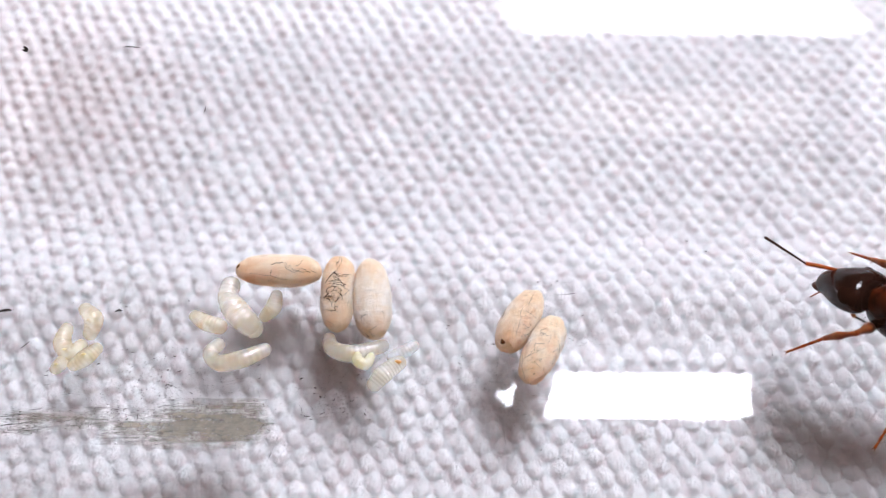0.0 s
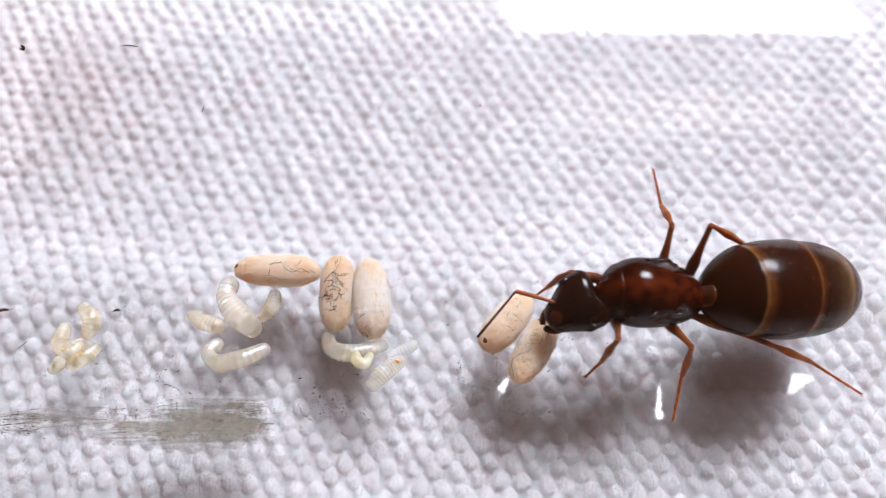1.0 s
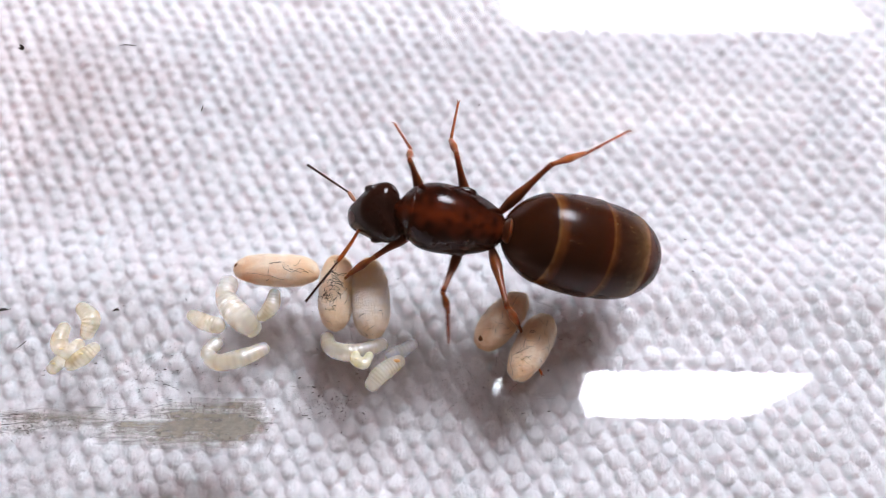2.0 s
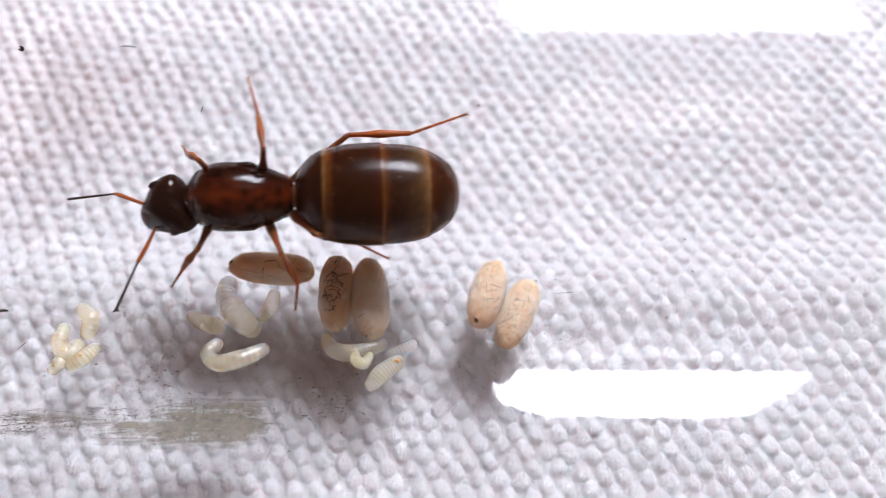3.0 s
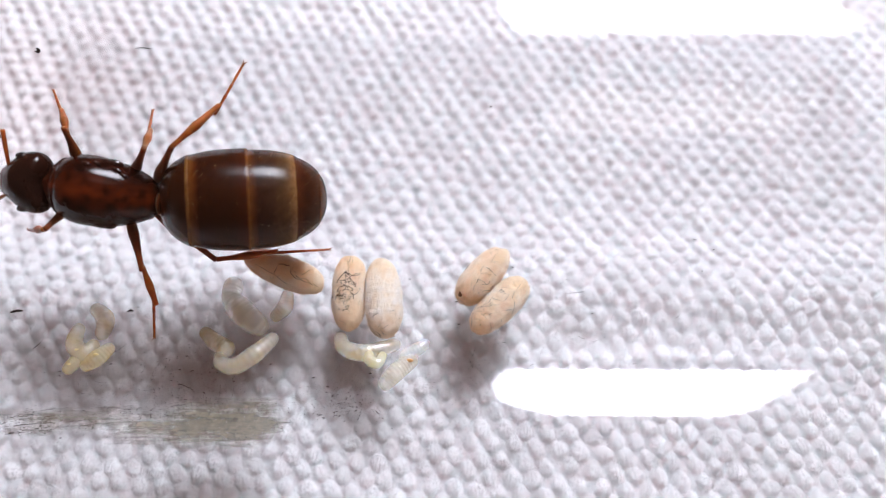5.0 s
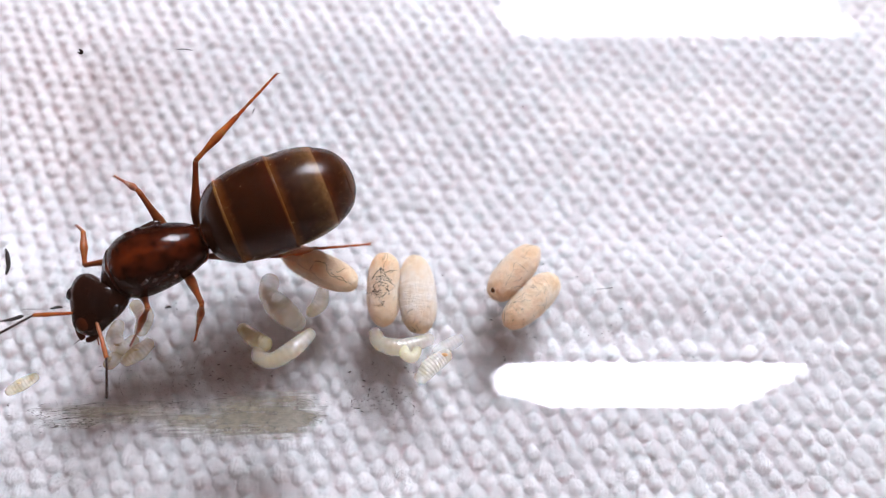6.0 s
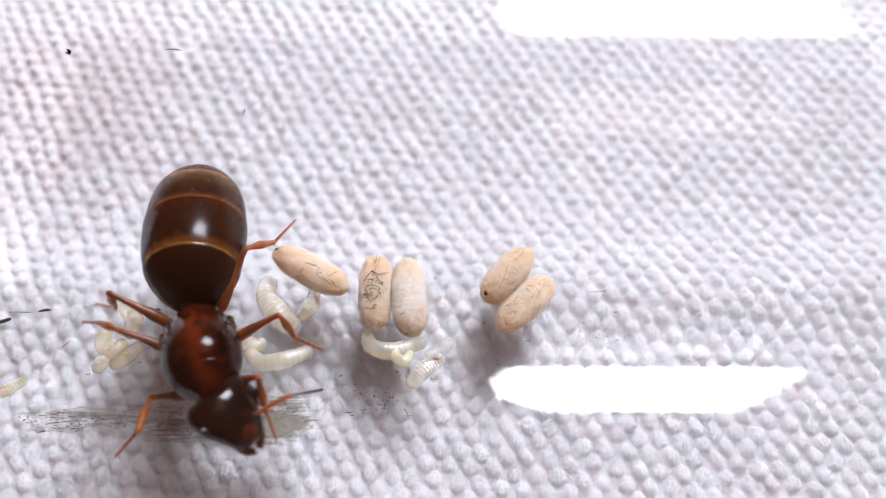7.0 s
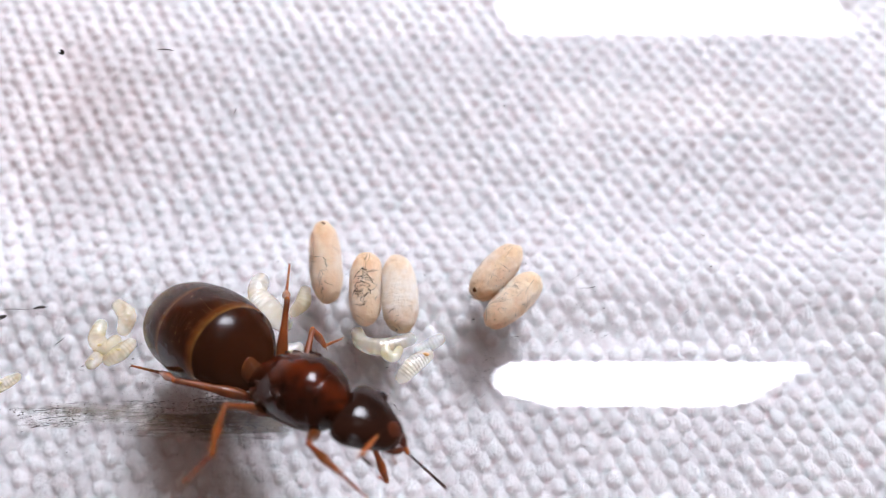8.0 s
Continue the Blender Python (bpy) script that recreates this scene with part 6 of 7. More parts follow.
    walk(PIECES["hindlefttarsus"], [(0, mpose(-3.110, 2.529, -1.014, 0.0, -24.4, 137.1)), (0.3, mpose(-3.117, 2.558, -1.058, -0.0, -27.8, 137.0)), (0.5, mpose(-3.222, 2.686, -1.114, 0.5, -13.8, 135.7)), (0.7, mpose(-3.517, 2.627, 0.097, 1.1, 17.2, 153.7)), (1, mpose(-5.336, 1.975, -0.242, 0.2, 1.3, 148.7)), (1.2, mpose(-2.903, 1.646, -0.057, -6.7, 44.0, 132.1)), (1.5, mpose(-4.622, 2.107, -0.533, 6.0, 29.0, 153.1)), (1.7, mpose(-5.174, 2.700, -0.264, 6.3, -2.2, 154.2)), (1.98, mpose(-2.849, 2.845, -0.916, 5.1, 6.7, 126.1)), (2.25, mpose(-4.079, 3.001, -0.922, 7.7, 10.8, 142.5)), (2.53, mpose(-2.935, 2.935, -0.856, 3.1, 16.5, 123.6)), (2.8, mpose(-4.840, 2.886, -1.759, 7.1, -2.9, 155.6)), (3, mpose(-3.276, 1.339, -0.501, 5.0, 35.6, 148.6)), (3.2, mpose(-4.787, 1.386, -1.431, 16.1, 17.8, 172.7)), (3.5, mpose(-4.864, 1.765, -1.645, 13.7, 12.5, 163.6)), (4, mpose(-4.568, 0.992, -1.333, 25.0, 36.6, -170.1)), (4.5, mpose(-5.371, 1.247, -1.501, 29.6, 12.7, -159.3)), (4.7, mpose(-5.492, 1.161, -1.272, 29.3, 12.5, -160.8)), (5.8, mpose(-4.897, 1.517, -1.952, 18.7, 22.8, 165.3)), (6, mpose(-4.778, 1.287, -2.140, 18.4, 15.7, 164.2)), (6.2, mpose(-4.211, 1.959, -2.042, 10.0, 40.3, 147.0)), (6.35, mpose(-3.743, 3.158, -1.270, 11.7, 35.3, 149.8)), (6.5, mpose(-3.274, 4.358, -0.497, 13.1, 30.2, 152.2)), (6.8, mpose(-3.688, 2.628, -0.376, 11.0, 17.2, 147.0)), (7, mpose(-3.821, 2.806, 0.017, 11.4, 16.3, 148.6)), (7.2, mpose(-2.968, 3.448, 0.053, 4.2, 5.0, 110.8)), (7.5, mpose(-3.392, 3.279, 1.046, 4.6, -3.3, 141.6)), (7.8, mpose(-3.496, 3.391, 1.389, 7.4, -23.9, 130.1)), (8, mpose(-3.345, 3.087, 0.369, 7.1, 3.7, 131.4))])
    walk(PIECES["hindrightfemur"], [(0, mpose(-1.480, -0.420, -0.660, -3.2, -30.7, -120.2)), (0.3, mpose(-1.480, -0.420, -0.660, -3.2, -30.7, -120.2)), (0.5, mpose(-1.480, -0.420, -0.660, -2.9, -29.3, -120.6)), (0.7, mpose(-1.480, -0.420, -0.660, 9.1, -37.9, -143.7)), (1, mpose(-1.480, -0.420, -0.660, -32.4, -57.1, -92.0)), (1.2, mpose(-1.480, -0.420, -0.660, 1.0, -13.8, -136.9)), (1.5, mpose(-1.480, -0.420, -0.660, 4.2, 13.2, -132.0)), (1.7, mpose(-1.480, -0.420, -0.660, 2.7, 0.5, -131.4)), (1.98, mpose(-1.480, -0.420, -0.660, -0.5, -25.7, -127.8)), (2.25, mpose(-1.480, -0.420, -0.660, -10.1, -37.1, -111.9)), (2.53, mpose(-1.480, -0.420, -0.660, -0.5, -26.5, -127.8)), (2.8, mpose(-1.480, -0.420, -0.660, 4.5, -34.9, -139.3)), (3, mpose(-1.480, -0.420, -0.660, 10.1, -6.0, -143.9)), (3.2, mpose(-1.480, -0.420, -0.660, -13.6, -57.2, -116.5)), (3.5, mpose(-1.480, -0.420, -0.660, -14.7, -70.8, -116.7)), (4, mpose(-1.480, -0.420, -0.660, -17.9, -49.6, -110.9)), (4.5, mpose(-1.480, -0.420, -0.660, -10.9, -61.6, -120.6)), (4.7, mpose(-1.480, -0.420, -0.660, -9.8, -59.8, -121.8)), (5.8, mpose(-1.480, -0.420, -0.660, -4.4, -23.9, -123.4)), (6, mpose(-1.480, -0.420, -0.660, -5.8, -33.6, -122.6)), (6.2, mpose(-1.480, -0.420, -0.660, -11.2, -52.0, -117.8)), (6.35, mpose(-1.480, -0.420, -0.660, -5.8, -62.0, -125.6)), (6.5, mpose(-1.480, -0.420, -0.660, 6.3, -49.4, -140.3)), (6.8, mpose(-1.480, -0.420, -0.660, 28.2, -52.7, -171.1)), (7, mpose(-1.480, -0.420, -0.660, -4.6, -34.9, -120.1)), (7.2, mpose(-1.480, -0.420, -0.660, 9.4, -38.2, -144.3)), (7.5, mpose(-1.480, -0.420, -0.660, 10.7, -43.3, -147.0)), (7.8, mpose(-1.480, -0.420, -0.660, 8.6, -41.1, -143.6)), (8, mpose(-1.480, -0.420, -0.660, 10.6, -29.1, -145.4))])
    walk(PIECES["hindrighttibia"], [(0, mpose(-2.582, -2.316, 0.641, -1.2, 57.8, -145.7)), (0.3, mpose(-2.583, -2.316, 0.640, -1.1, 57.7, -145.6)), (0.5, mpose(-2.611, -2.335, 0.587, 0.8, 53.4, -143.3)), (0.7, mpose(-3.102, -1.611, 0.907, -18.5, 39.5, -171.3)), (1, mpose(-1.529, -1.803, 1.482, -26.0, 33.4, 175.5)), (1.2, mpose(-3.287, -2.114, -0.054, -20.6, 46.3, -175.4)), (1.5, mpose(-3.143, -2.263, -1.243, -17.9, 19.3, -173.5)), (1.7, mpose(-3.166, -2.333, -0.683, -29.3, 54.5, 171.8)), (1.98, mpose(-2.887, -2.236, 0.447, 1.5, 42.5, -147.1)), (2.25, mpose(-2.239, -2.308, 0.877, 13.7, 67.7, -131.9)), (2.53, mpose(-2.879, -2.222, 0.480, 3.9, 48.0, -143.7)), (2.8, mpose(-3.065, -1.784, 0.799, -20.9, 34.5, 176.9)), (3, mpose(-3.530, -1.913, -0.395, -16.8, 5.8, -179.2)), (3.2, mpose(-2.096, -1.656, 1.483, -12.0, 34.6, -156.0)), (3.5, mpose(-1.857, -1.167, 1.749, 0.9, 19.2, -126.7)), (4, mpose(-2.069, -1.964, 1.282, -3.3, 26.7, -137.9)), (4.5, mpose(-2.098, -1.464, 1.583, 15.2, 46.2, -106.4)), (4.7, mpose(-2.157, -1.512, 1.543, 12.8, 38.9, -110.0)), (5.8, mpose(-2.764, -2.366, 0.372, 2.1, -14.7, -168.0)), (6, mpose(-2.623, -2.209, 0.753, -0.9, 4.2, -152.0)), (6.2, mpose(-2.213, -1.810, 1.348, 16.4, 41.4, -105.6)), (6.35, mpose(-2.176, -1.394, 1.592, -2.3, 23.2, -144.4)), (6.5, mpose(-2.757, -1.481, 1.276, -2.0, -8.7, -174.4)), (6.8, mpose(-3.005, -0.658, 1.370, 0.4, -8.8, 177.0)), (7, mpose(-2.528, -2.229, 0.800, 5.0, 54.3, -166.0)), (7.2, mpose(-3.107, -1.589, 0.918, -9.3, 25.2, 169.9)), (7.5, mpose(-3.038, -1.431, 1.087, -7.6, 12.7, 173.7)), (7.8, mpose(-3.028, -1.560, 1.015, -7.0, 49.3, 178.0)), (8, mpose(-3.314, -1.683, 0.582, -14.0, 24.2, 163.6))])
    walk(PIECES["hindrighttarsus"], [(0, mpose(-3.463, -2.916, -1.051, 0.0, 2.1, -132.5)), (0.3, mpose(-3.464, -2.919, -1.051, -0.0, 1.4, -132.8)), (0.5, mpose(-3.568, -3.048, -1.018, 1.3, 25.9, -127.3)), (0.7, mpose(-4.628, -1.843, -0.365, -6.8, 14.2, -150.7)), (1, mpose(-3.194, -1.671, 0.382, -23.3, 31.2, 168.6)), (1.2, mpose(-4.665, -2.226, -1.499, -15.0, 14.6, -170.5)), (1.5, mpose(-5.018, -2.478, -1.904, -9.6, 11.4, -146.6)), (1.7, mpose(-4.315, -2.167, -2.311, -14.9, 11.8, -172.5)), (1.98, mpose(-4.125, -3.038, -0.903, -7.7, 15.0, -142.3)), (2.25, mpose(-2.746, -2.873, -0.973, -7.1, -3.0, -136.4)), (2.53, mpose(-3.956, -3.015, -1.007, -5.6, -5.6, -156.7)), (2.8, mpose(-4.712, -1.694, -0.333, -5.7, 7.3, -168.5)), (3, mpose(-5.520, -1.939, -0.597, -5.2, 1.5, -162.0)), (3.2, mpose(-3.601, -2.326, 0.349, -3.1, 13.0, -145.0)), (3.5, mpose(-2.986, -2.681, 1.091, -1.3, -4.0, -123.4)), (4, mpose(-3.395, -3.162, 0.384, -1.3, 7.5, -121.7)), (4.5, mpose(-2.489, -2.792, 0.140, 0.9, 15.5, -110.6)), (4.7, mpose(-2.690, -2.975, 0.288, 1.7, 10.5, -107.1)), (5.8, mpose(-4.657, -2.769, 0.878, -8.5, 37.6, -131.2)), (6, mpose(-4.384, -3.146, 0.608, -16.5, 1.2, -153.7)), (6.2, mpose(-2.616, -3.255, 0.025, -14.6, 3.6, -111.1)), (6.35, mpose(-3.670, -2.464, 0.802, -14.2, -5.7, -131.3)), (6.5, mpose(-4.724, -1.673, 1.580, -10.5, -14.3, -152.2)), (6.8, mpose(-4.979, -0.554, 1.676, -3.5, -32.0, -169.8)), (7, mpose(-3.659, -2.511, -0.825, -4.4, 27.7, -150.1)), (7.2, mpose(-4.888, -1.271, 0.066, -15.6, 21.0, -177.0)), (7.5, mpose(-4.977, -1.216, 0.647, -14.9, -11.4, -168.2)), (7.8, mpose(-4.332, -1.514, -0.500, -15.3, 16.8, -178.0)), (8, mpose(-5.064, -1.168, -0.239, -15.9, 11.7, 179.8))])
    walk(PIECES["scapeleft"], [(0, mpose(2.2, -0.30, -0.90, 0.0, 30.0, 165.0)), (0.15, mpose(2.39, -0.08, -0.92, 2.0, 8.0, 110.0)), (0.3, mpose(2.585, 0.146, -0.941, 5.4, -15.1, 68.9)), (0.5, mpose(2.616, 0.653, -0.647, 8.0, -4.3, 53.4)), (0.6, mpose(2.765, 0.465, -0.462, 22.3, 42.2, 92.4)), (0.7, mpose(2.913, 0.277, -0.277, 94.4, 51.1, -177.7)), (1, mpose(2.564, 0.945, -0.238, 120.5, 52.8, -144.9)), (1.067, mpose(2.609, 0.851, -0.318, -49.6, 76.0, 44.1)), (1.133, mpose(2.654, 0.757, -0.398, -54.8, 25.0, 38.1)), (1.2, mpose(2.700, 0.663, -0.478, -54.8, -26.0, 36.5)), (1.5, mpose(2.705, 0.723, -0.365, -59.4, -33.1, 45.8)), (1.7, mpose(2.704, 0.694, -0.422, -68.0, -11.4, 68.0)), (1.98, mpose(2.696, 0.703, -0.426, -68.0, 7.8, 66.9)), (2.25, mpose(2.706, 0.705, -0.396, -67.9, -0.2, 68.1)), (2.53, mpose(2.732, 0.696, -0.332, -68.0, -6.4, 68.9)), (2.8, mpose(2.761, 0.679, -0.262, -67.9, -8.8, 68.6)), (3, mpose(2.681, 0.829, -0.141, -67.3, -12.4, 65.4)), (3.2, mpose(2.840, 0.388, -0.435, -66.7, 4.0, 56.2)), (3.5, mpose(2.779, 0.545, -0.435, -62.7, 9.4, 89.1)), (3.75, mpose(2.824, 0.517, -0.302, -73.4, 19.9, 48.8)), (4, mpose(2.869, 0.488, -0.169, -89.0, 20.8, 5.7)), (4.5, mpose(2.961, -0.046, -0.149, -87.2, 25.1, 10.1)), (4.7, mpose(2.935, 0.187, -0.247, -87.4, 25.2, 9.7)), (5.25, mpose(2.708, 0.618, -0.137, -62.0, 21.1, 69.3)), (5.8, mpose(2.482, 1.048, -0.027, -52.0, -0.4, 120.5)), (6, mpose(2.229, 1.186, 0.274, -49.8, -8.1, 90.8)), (6.2, mpose(2.346, 1.112, 0.289, -47.2, 19.7, 114.8)), (6.5, mpose(2.834, 0.578, -0.146, -49.6, -5.0, 97.1)), (6.8, mpose(2.687, 0.742, -0.381, -49.1, -41.0, 95.8)), (7, mpose(2.504, 0.922, -0.458, -38.6, -29.6, 78.0)), (7.2, mpose(2.809, 0.466, -0.446, -38.6, -11.7, 77.9)), (7.5, mpose(2.844, 0.052, -0.572, -37.6, -7.8, 71.7)), (7.8, mpose(2.793, 0.079, -0.669, -28.1, 29.2, 117.4)), (8, mpose(2.779, 0.568, -0.406, -143.6, 74.8, -5.9))])
    walk(PIECES["whipleft"], [(0, mpose(1.071, 0.003, -1.575, 0.0, 0.0, 175.0)), (0.15, mpose(1.93, 1.18, -1.11, 0.0, 40.0, -178.0)), (0.3, mpose(3.055, 1.362, -0.590, -3.8, 72.7, -172.9)), (0.5, mpose(3.420, 1.733, -0.545, -161.8, 46.0, 26.6)), (0.6, mpose(2.746, 0.988, -0.933, -33.4, 76.4, 159.2)), (0.7, mpose(2.072, 0.244, -1.321, -3.6, 25.1, -166.4)), (1, mpose(1.901, 0.479, -1.307, 11.1, 26.8, -133.6)), (1.1, mpose(2.788, 0.932, -0.596, 42.9, 61.2, -90.8)), (1.2, mpose(3.675, 1.384, 0.114, 120.0, 52.6, -3.7)), (1.5, mpose(3.494, 1.533, 0.372, 147.1, -0.9, 48.7)), (1.7, mpose(3.200, 1.920, -0.154, 150.0, 39.4, 56.9)), (1.98, mpose(3.221, 1.934, -0.608, 151.0, 32.1, 58.6)), (2.25, mpose(3.209, 1.958, -0.391, 151.0, 25.2, 58.8)), (2.53, mpose(3.215, 1.948, -0.183, 151.0, 15.3, 58.6)), (2.8, mpose(3.247, 1.921, -0.055, 151.1, 2.3, 59.4)), (3, mpose(3.230, 2.028, 0.149, 150.3, 20.4, 55.3)), (3.2, mpose(3.589, 1.508, -0.529, 145.2, 16.7, 39.4)), (3.5, mpose(2.800, 1.877, -0.656, 144.5, 25.0, 37.4)), (4, mpose(4.125, 0.614, -0.648, 146.5, 10.4, 44.2)), (4.5, mpose(4.165, 0.169, -0.721, 147.4, 20.8, 47.4)), (4.7, mpose(4.138, 0.394, -0.822, 150.0, 28.5, 53.6)), (5.8, mpose(1.797, 2.212, -0.017, 138.9, 37.4, 33.5)), (6, mpose(2.210, 2.522, 0.464, 142.2, 48.1, 38.2)), (6.2, mpose(1.813, 2.266, -0.166, 173.1, 1.6, 100.6)), (6.35, mpose(2.241, 2.089, -0.097, 171.9, 41.0, 97.4)), (6.5, mpose(2.668, 1.912, -0.028, 154.7, 79.9, 78.7)), (6.8, mpose(2.584, 1.756, 0.505, 135.0, 65.3, 58.3)), (7, mpose(2.749, 2.070, 0.209, -150.8, 47.0, 142.2)), (7.2, mpose(3.086, 1.758, -0.172, 163.1, 62.0, 87.4)), (7.5, mpose(3.264, 1.322, -0.390, 172.8, 38.5, 99.7)), (7.8, mpose(2.250, 1.125, -1.328, 173.3, 40.7, 100.6)), (8, mpose(3.132, 0.531, -1.709, 132.6, 67.8, 52.7))])
    walk(PIECES["scaperight"], [(0, mpose(2.141, -0.927, -0.852, 0.0, -0.2, 11.8)), (0.3, mpose(2.460, -0.502, -0.941, 2.1, -3.6, -46.7)), (0.5, mpose(2.808, 0.021, -0.647, 6.2, -16.7, -69.1)), (0.7, mpose(2.886, -0.382, -0.277, 5.4, 13.2, -45.2)), (1, mpose(2.896, 0.375, -0.238, 10.9, 9.8, -18.0)), (1.2, mpose(2.884, 0.029, -0.478, 16.2, -17.9, -82.5)), (1.5, mpose(2.917, 0.098, -0.365, 11.0, -11.8, -62.6)), (1.7, mpose(2.902, 0.064, -0.422, 18.4, 29.7, -20.0)), (1.98, mpose(2.900, 0.076, -0.426, 5.3, 58.0, -38.3)), (2.25, mpose(2.909, 0.077, -0.396, -29.2, 68.8, -76.4)), (2.53, mpose(2.928, 0.065, -0.332, -55.0, 48.6, -106.1)), (2.8, mpose(2.944, 0.045, -0.262, -72.0, 51.5, -128.0)), (2.9, mpose(2.944, 0.134, -0.202, -14.1, 48.6, -56.4)), (3, mpose(2.944, 0.224, -0.141, 8.0, 17.0, -18.3)), (3.2, mpose(2.871, -0.271, -0.435, 0.6, 14.9, -44.7)), (3.5, mpose(2.895, -0.104, -0.435, 6.4, 11.1, -19.2)), (4, mpose(2.949, -0.167, -0.169, 10.8, -20.4, -68.4)), (4.5, mpose(2.780, -0.681, -0.149, 21.5, -18.0, -100.2)), (4.7, mpose(2.864, -0.469, -0.247, 20.8, -8.3, -97.2)), (5.25, mpose(2.867, 0.023, -0.137, 7.4, -25.9, -54.0)), (5.8, mpose(2.870, 0.514, -0.027, -16.9, -28.6, -3.5)), (6, mpose(2.718, 0.743, 0.274, -11.8, -6.3, -20.1)), (6.2, mpose(2.787, 0.621, 0.289, -21.1, -33.9, 5.8)), (6.5, mpose(2.961, -0.070, -0.146, -6.7, -3.2, -36.3)), (6.8, mpose(2.911, 0.121, -0.381, -3.1, -39.3, -45.6)), (6.9, mpose(2.876, 0.238, -0.419, 15.2, 3.1, -97.2)), (7, mpose(2.842, 0.355, -0.458, -9.8, 43.0, -153.2)), (7.2, mpose(2.881, -0.190, -0.446, -26.8, 43.6, -177.7)), (7.5, mpose(2.696, -0.591, -0.572, -39.2, 37.7, 163.4)), (7.8, mpose(2.653, -0.566, -0.669, -38.7, 33.0, 164.3)), (7.9, mpose(2.780, -0.323, -0.538, -10.5, 9.5, -127.5)), (8, mpose(2.906, -0.080, -0.406, -19.2, -24.4, -68.9))])
    walk(PIECES["whipright"], [(0, mpose(3.462, -0.652, -0.848, -0.0, 46.1, -62.5)), (0.3, mpose(3.384, -1.483, -0.856, 27.1, 40.5, -23.8)), (0.5, mpose(3.269, -1.187, -0.258, 24.4, 17.2, -29.3)), (0.7, mpose(3.812, -1.316, -0.586, 24.8, 18.9, -28.1)), (1, mpose(4.161, -0.037, -0.468, 73.5, 45.5, 51.1)), (1.1, mpose(3.607, -0.641, -0.265, 6.7, 63.3, -26.3)), (1.2, mpose(3.052, -1.244, -0.063, -37.0, 33.2, -81.2)), (1.5, mpose(3.524, -1.075, -0.088, -12.3, 20.9, -29.9)), (1.7, mpose(4.004, -0.338, -1.090, -7.8, 19.9, -16.9)), (1.98, mpose(3.462, -0.369, -1.570, -10.3, 24.6, -23.5)), (2.25, mpose(3.024, -0.397, -1.655, -11.6, 42.4, -25.9)), (2.53, mpose(2.681, -0.792, -1.345, 25.3, 70.4, 16.5)), (2.8, mpose(2.426, -0.618, -1.319, 97.9, 75.5, 91.6)), (3, mpose(4.170, -0.180, -0.536, 20.9, 19.2, 4.2)), (3.2, mpose(3.799, -1.188, -0.781, 6.3, 38.2, -25.3)), (3.5, mpose(4.146, -0.541, -0.694, 8.4, 34.4, -21.7)), (4, mpose(3.416, -1.343, 0.301, 0.2, 7.7, -43.8)), (4.5, mpose(2.552, -1.944, 0.269, -2.8, 19.8, -55.9)), (4.7, mpose(2.696, -1.794, -0.053, -3.5, 16.1, -58.5)), (5.8, mpose(4.053, 0.442, 0.618, 19.1, 19.1, 8.4)), (6, mpose(3.978, 0.281, 0.423, 12.1, 30.2, -8.1)), (6.1, mpose(3.940, 0.508, 0.732, 19.6, 0.8, 18.5)), (6.2, mpose(3.902, 0.734, 1.041, 13.0, -28.7, 44.7)), (6.5, mpose(4.047, -0.868, -0.072, 6.4, -5.3, 66.5)), (6.65, mpose(3.844, -0.746, 0.202, 9.9, 49.4, 74.9)), (6.8, mpose(3.641, -0.625, 0.475, 155.6, 73.6, -136.1)), (7, mpose(1.967, -0.087, -1.373, 132.7, 17.3, -164.3)), (7.2, mpose(1.911, -0.230, -1.371, 125.2, 17.8, 171.2)), (7.5, mpose(1.680, -0.288, -1.392, 120.2, 12.2, 152.3)), (7.8, mpose(1.570, -0.262, -1.399, 120.4, 7.6, 153.3)), (8, mpose(3.350, -1.227, 0.151, 110.0, 54.1, 134.8))])
    walk(BROOD["a"], [(0, mpose(-5.775, 1.948, 0.795, 0, 0.2, -0.7)), (1.7, mpose(-5.780, 1.928, 0.790, 0, 0.3, -1.1)), (2.8, mpose(-5.846, 1.948, 0.795, 0, 1.0, -3.8)), (3, mpose(-5.953, 2.005, 0.811, 0, 1.1, -3.8)), (3.2, mpose(-6.000, 1.966, 0.803, 0, 6.1, -22.9)), (3.5, mpose(-6.005, 1.894, 0.783, 0, 5.8, -22.6)), (4.7, mpose(-5.978, 1.932, 0.793, 0, 5.5, -21.0)), (5.8, mpose(-6.000, 1.907, 0.787, 0, 5.8, -22.5)), (6.5, mpose(-5.936, 1.955, 0.800, 0, 6.9, -26.4)), (7, mpose(-5.997, 1.929, 0.794, 0, 6.9, -26.8)), (7.2, mpose(-6.037, 1.907, 0.787, 0, 6.4, -25.2)), (7.5, mpose(-6.104, 2.162, 0.859, 0, 6.8, -23.2)), (7.8, mpose(-6.390, 2.189, 0.872, 0, 14.6, -57.9)), (8, mpose(-5.157, 2.114, 0.856, 0, 16.4, -84.6))])
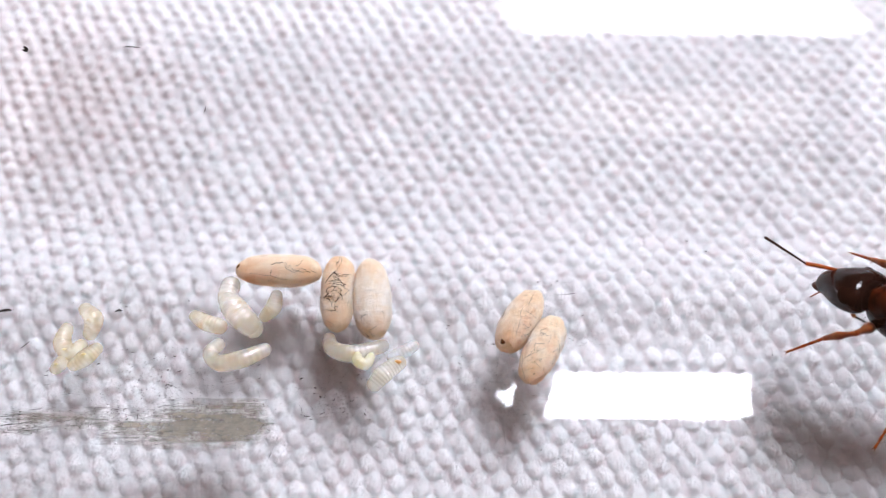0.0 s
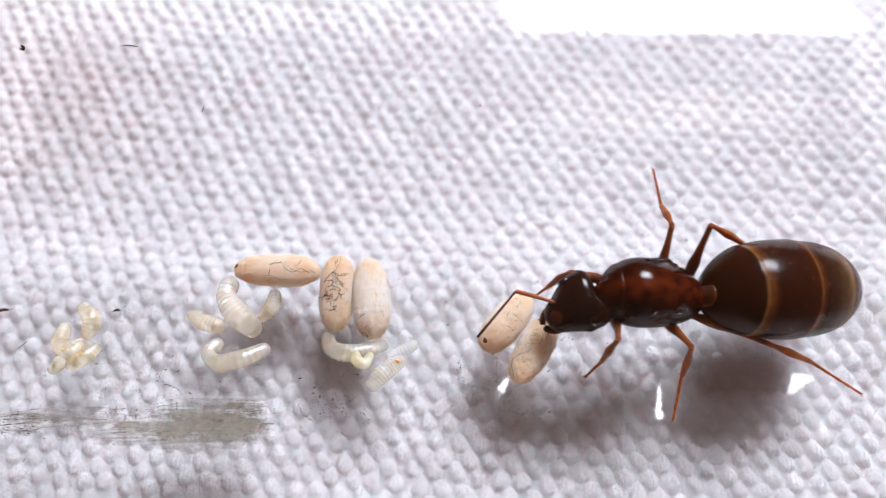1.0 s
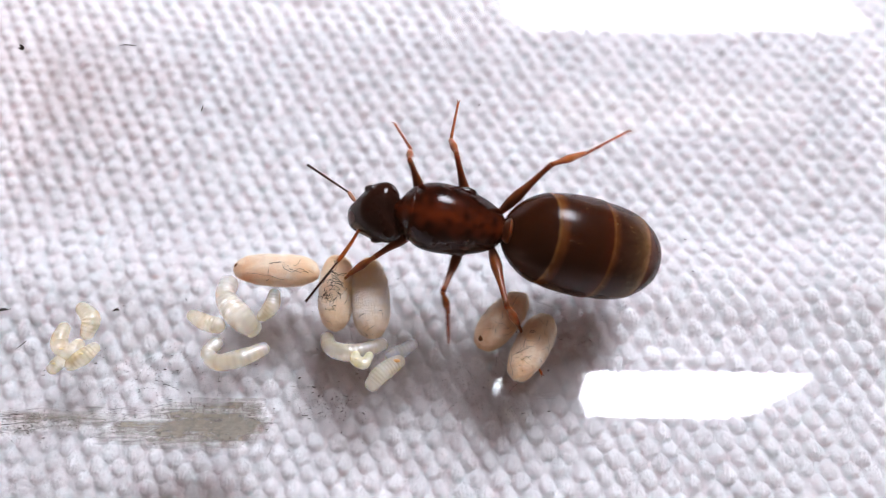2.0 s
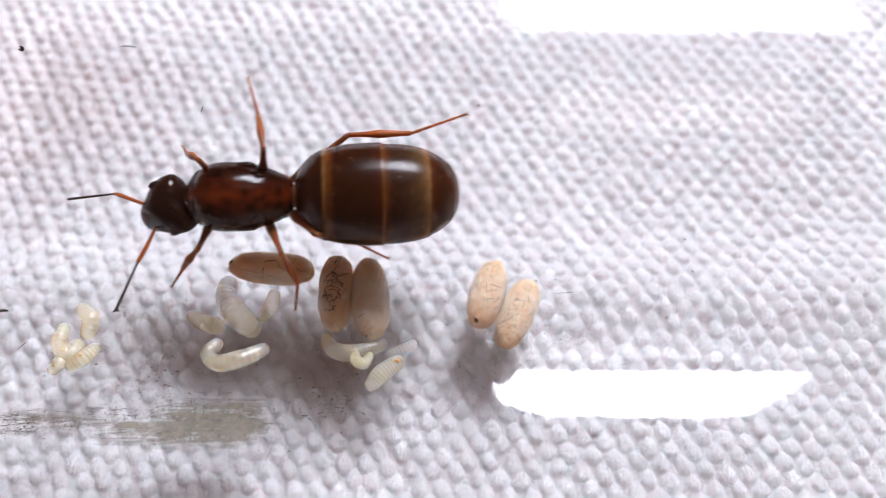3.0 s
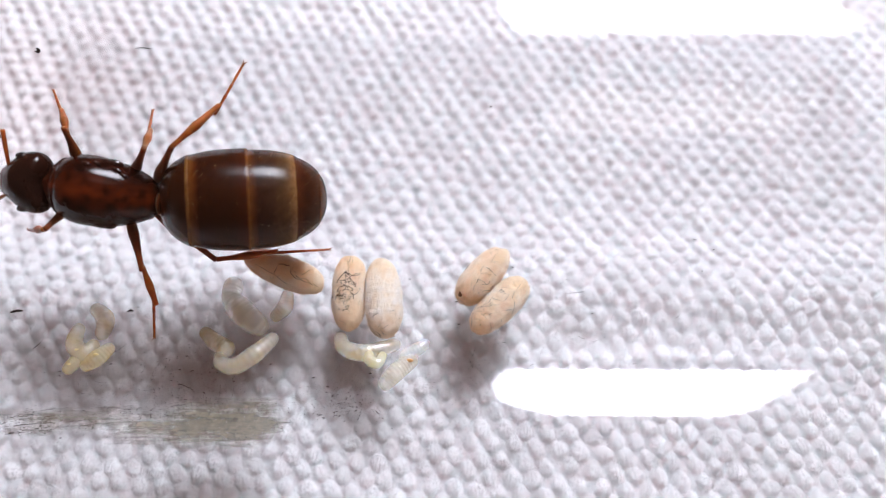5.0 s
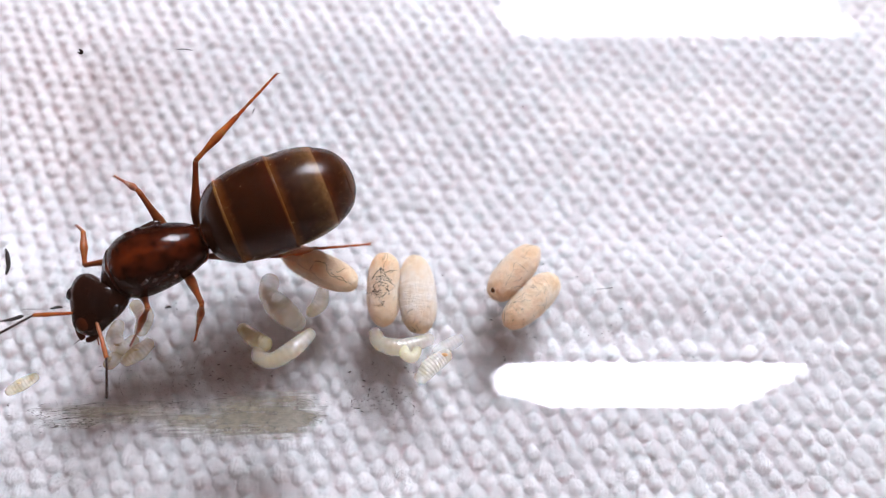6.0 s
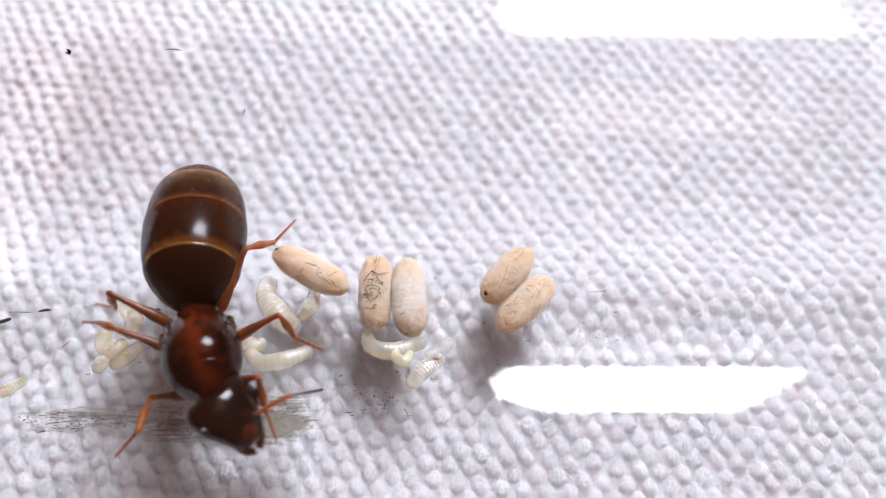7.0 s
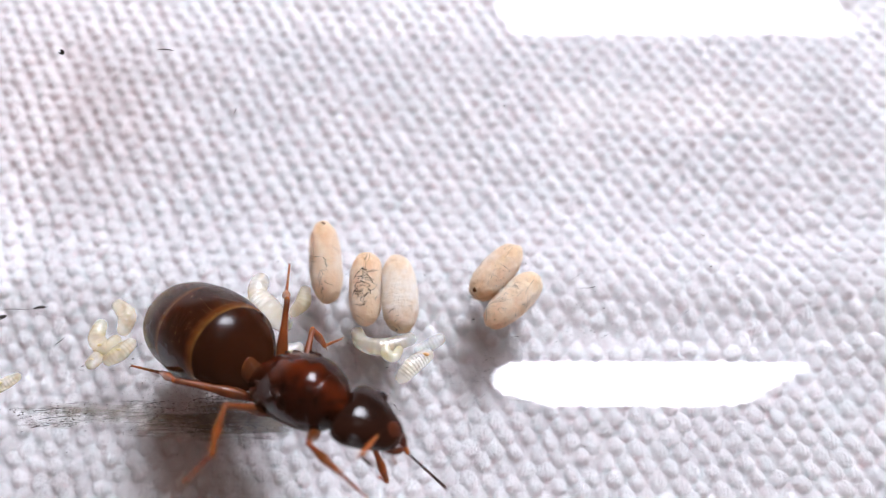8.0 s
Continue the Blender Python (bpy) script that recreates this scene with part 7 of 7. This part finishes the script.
    walk(BROOD["d"], [(0, mpose(2.406, 0.318, 0.586, 0, -2.1, 58.5)), (0.7, mpose(2.403, 0.320, 0.586, 0, -2.1, 58.5)), (1, mpose(1.980, 0.222, 0.583, 0, -1.3, 49.4)), (1.2, mpose(1.904, 0.246, 0.583, 0, -1.3, 45.0)), (1.7, mpose(1.870, 0.248, 0.583, 0, -1.3, 43.8)), (2.3, mpose(1.767, 0.390, 0.590, 0, -2.9, 72.2)), (2.8, mpose(1.514, 0.796, 0.621, 0, -4.7, 130.9)), (3, mpose(1.376, 1.176, 0.676, 0, -8.7, 73.4)), (3.2, mpose(0.870, 1.788, 0.799, 0, -10.2, 46.7)), (3.5, mpose(0.820, 1.778, 0.797, 0, -10.4, 47.9)), (8, mpose(0.820, 1.778, 0.797, 0, -10.4, 47.9))])
    walk(BROOD["e"], [(0, mpose(3.087, -0.690, 0.615, 0, 4.7, 62.7)), (0.7, mpose(3.083, -0.686, 0.614, 0, 4.7, 62.7)), (1, mpose(2.821, -0.723, 0.617, 0, 4.8, 59.3)), (1.2, mpose(2.718, -0.710, 0.616, 0, 4.7, 59.5)), (1.7, mpose(2.658, -0.681, 0.614, 0, 4.5, 59.6)), (2.3, mpose(2.929, -0.417, 0.594, 0, 3.0, 67.4)), (2.8, mpose(2.691, 0.838, 0.628, 0, -5.4, 123.0)), (3, mpose(2.360, 0.506, 0.599, 0, -3.5, 65.0)), (3.2, mpose(1.383, 0.799, 0.623, 0, -4.1, 41.5)), (3.5, mpose(1.369, 0.779, 0.620, 0, -4.1, 43.3)), (8, mpose(1.369, 0.779, 0.620, 0, -4.1, 43.3))])
    walk(GRUBS["bent_a"], [(0, mpose(-7.201, -0.855, 0.046)), (3.0, mpose(-7.201, -0.855, 0.046)), (3.25, mpose(-7.26, -0.90, 0.046, 0, 0, 22)), (6.1, mpose(-7.24, -0.88, 0.046, 0, 0, 20)), (6.5, mpose(-7.12, -0.93, 0.05, 0, 0, -4)), (8, mpose(-7.12, -0.93, 0.05, 0, 0, -4))])
    walk(GRUBS["small_a"], [(0, mpose(-8.182, 0.3, 0.006)), (3.0, mpose(-8.182, 0.3, 0.006)), (3.25, mpose(-8.19, -0.35, 0.008, 0, 0, -12)), (8, mpose(-8.19, -0.40, 0.008, 0, 0, -12))])
    walk(GRUBS["plump_a"], [(0, mpose(-7.078, 0.684, 0.029)), (3.0, mpose(-7.078, 0.684, 0.029)), (3.25, mpose(-7.32, 0.70, 0.029, 0, 0, 4)), (6.1, mpose(-7.30, 0.70, 0.029, 0, 0, 4)), (6.5, mpose(-7.10, 0.68, 0.029)), (8, mpose(-7.10, 0.68, 0.029))])


motions()
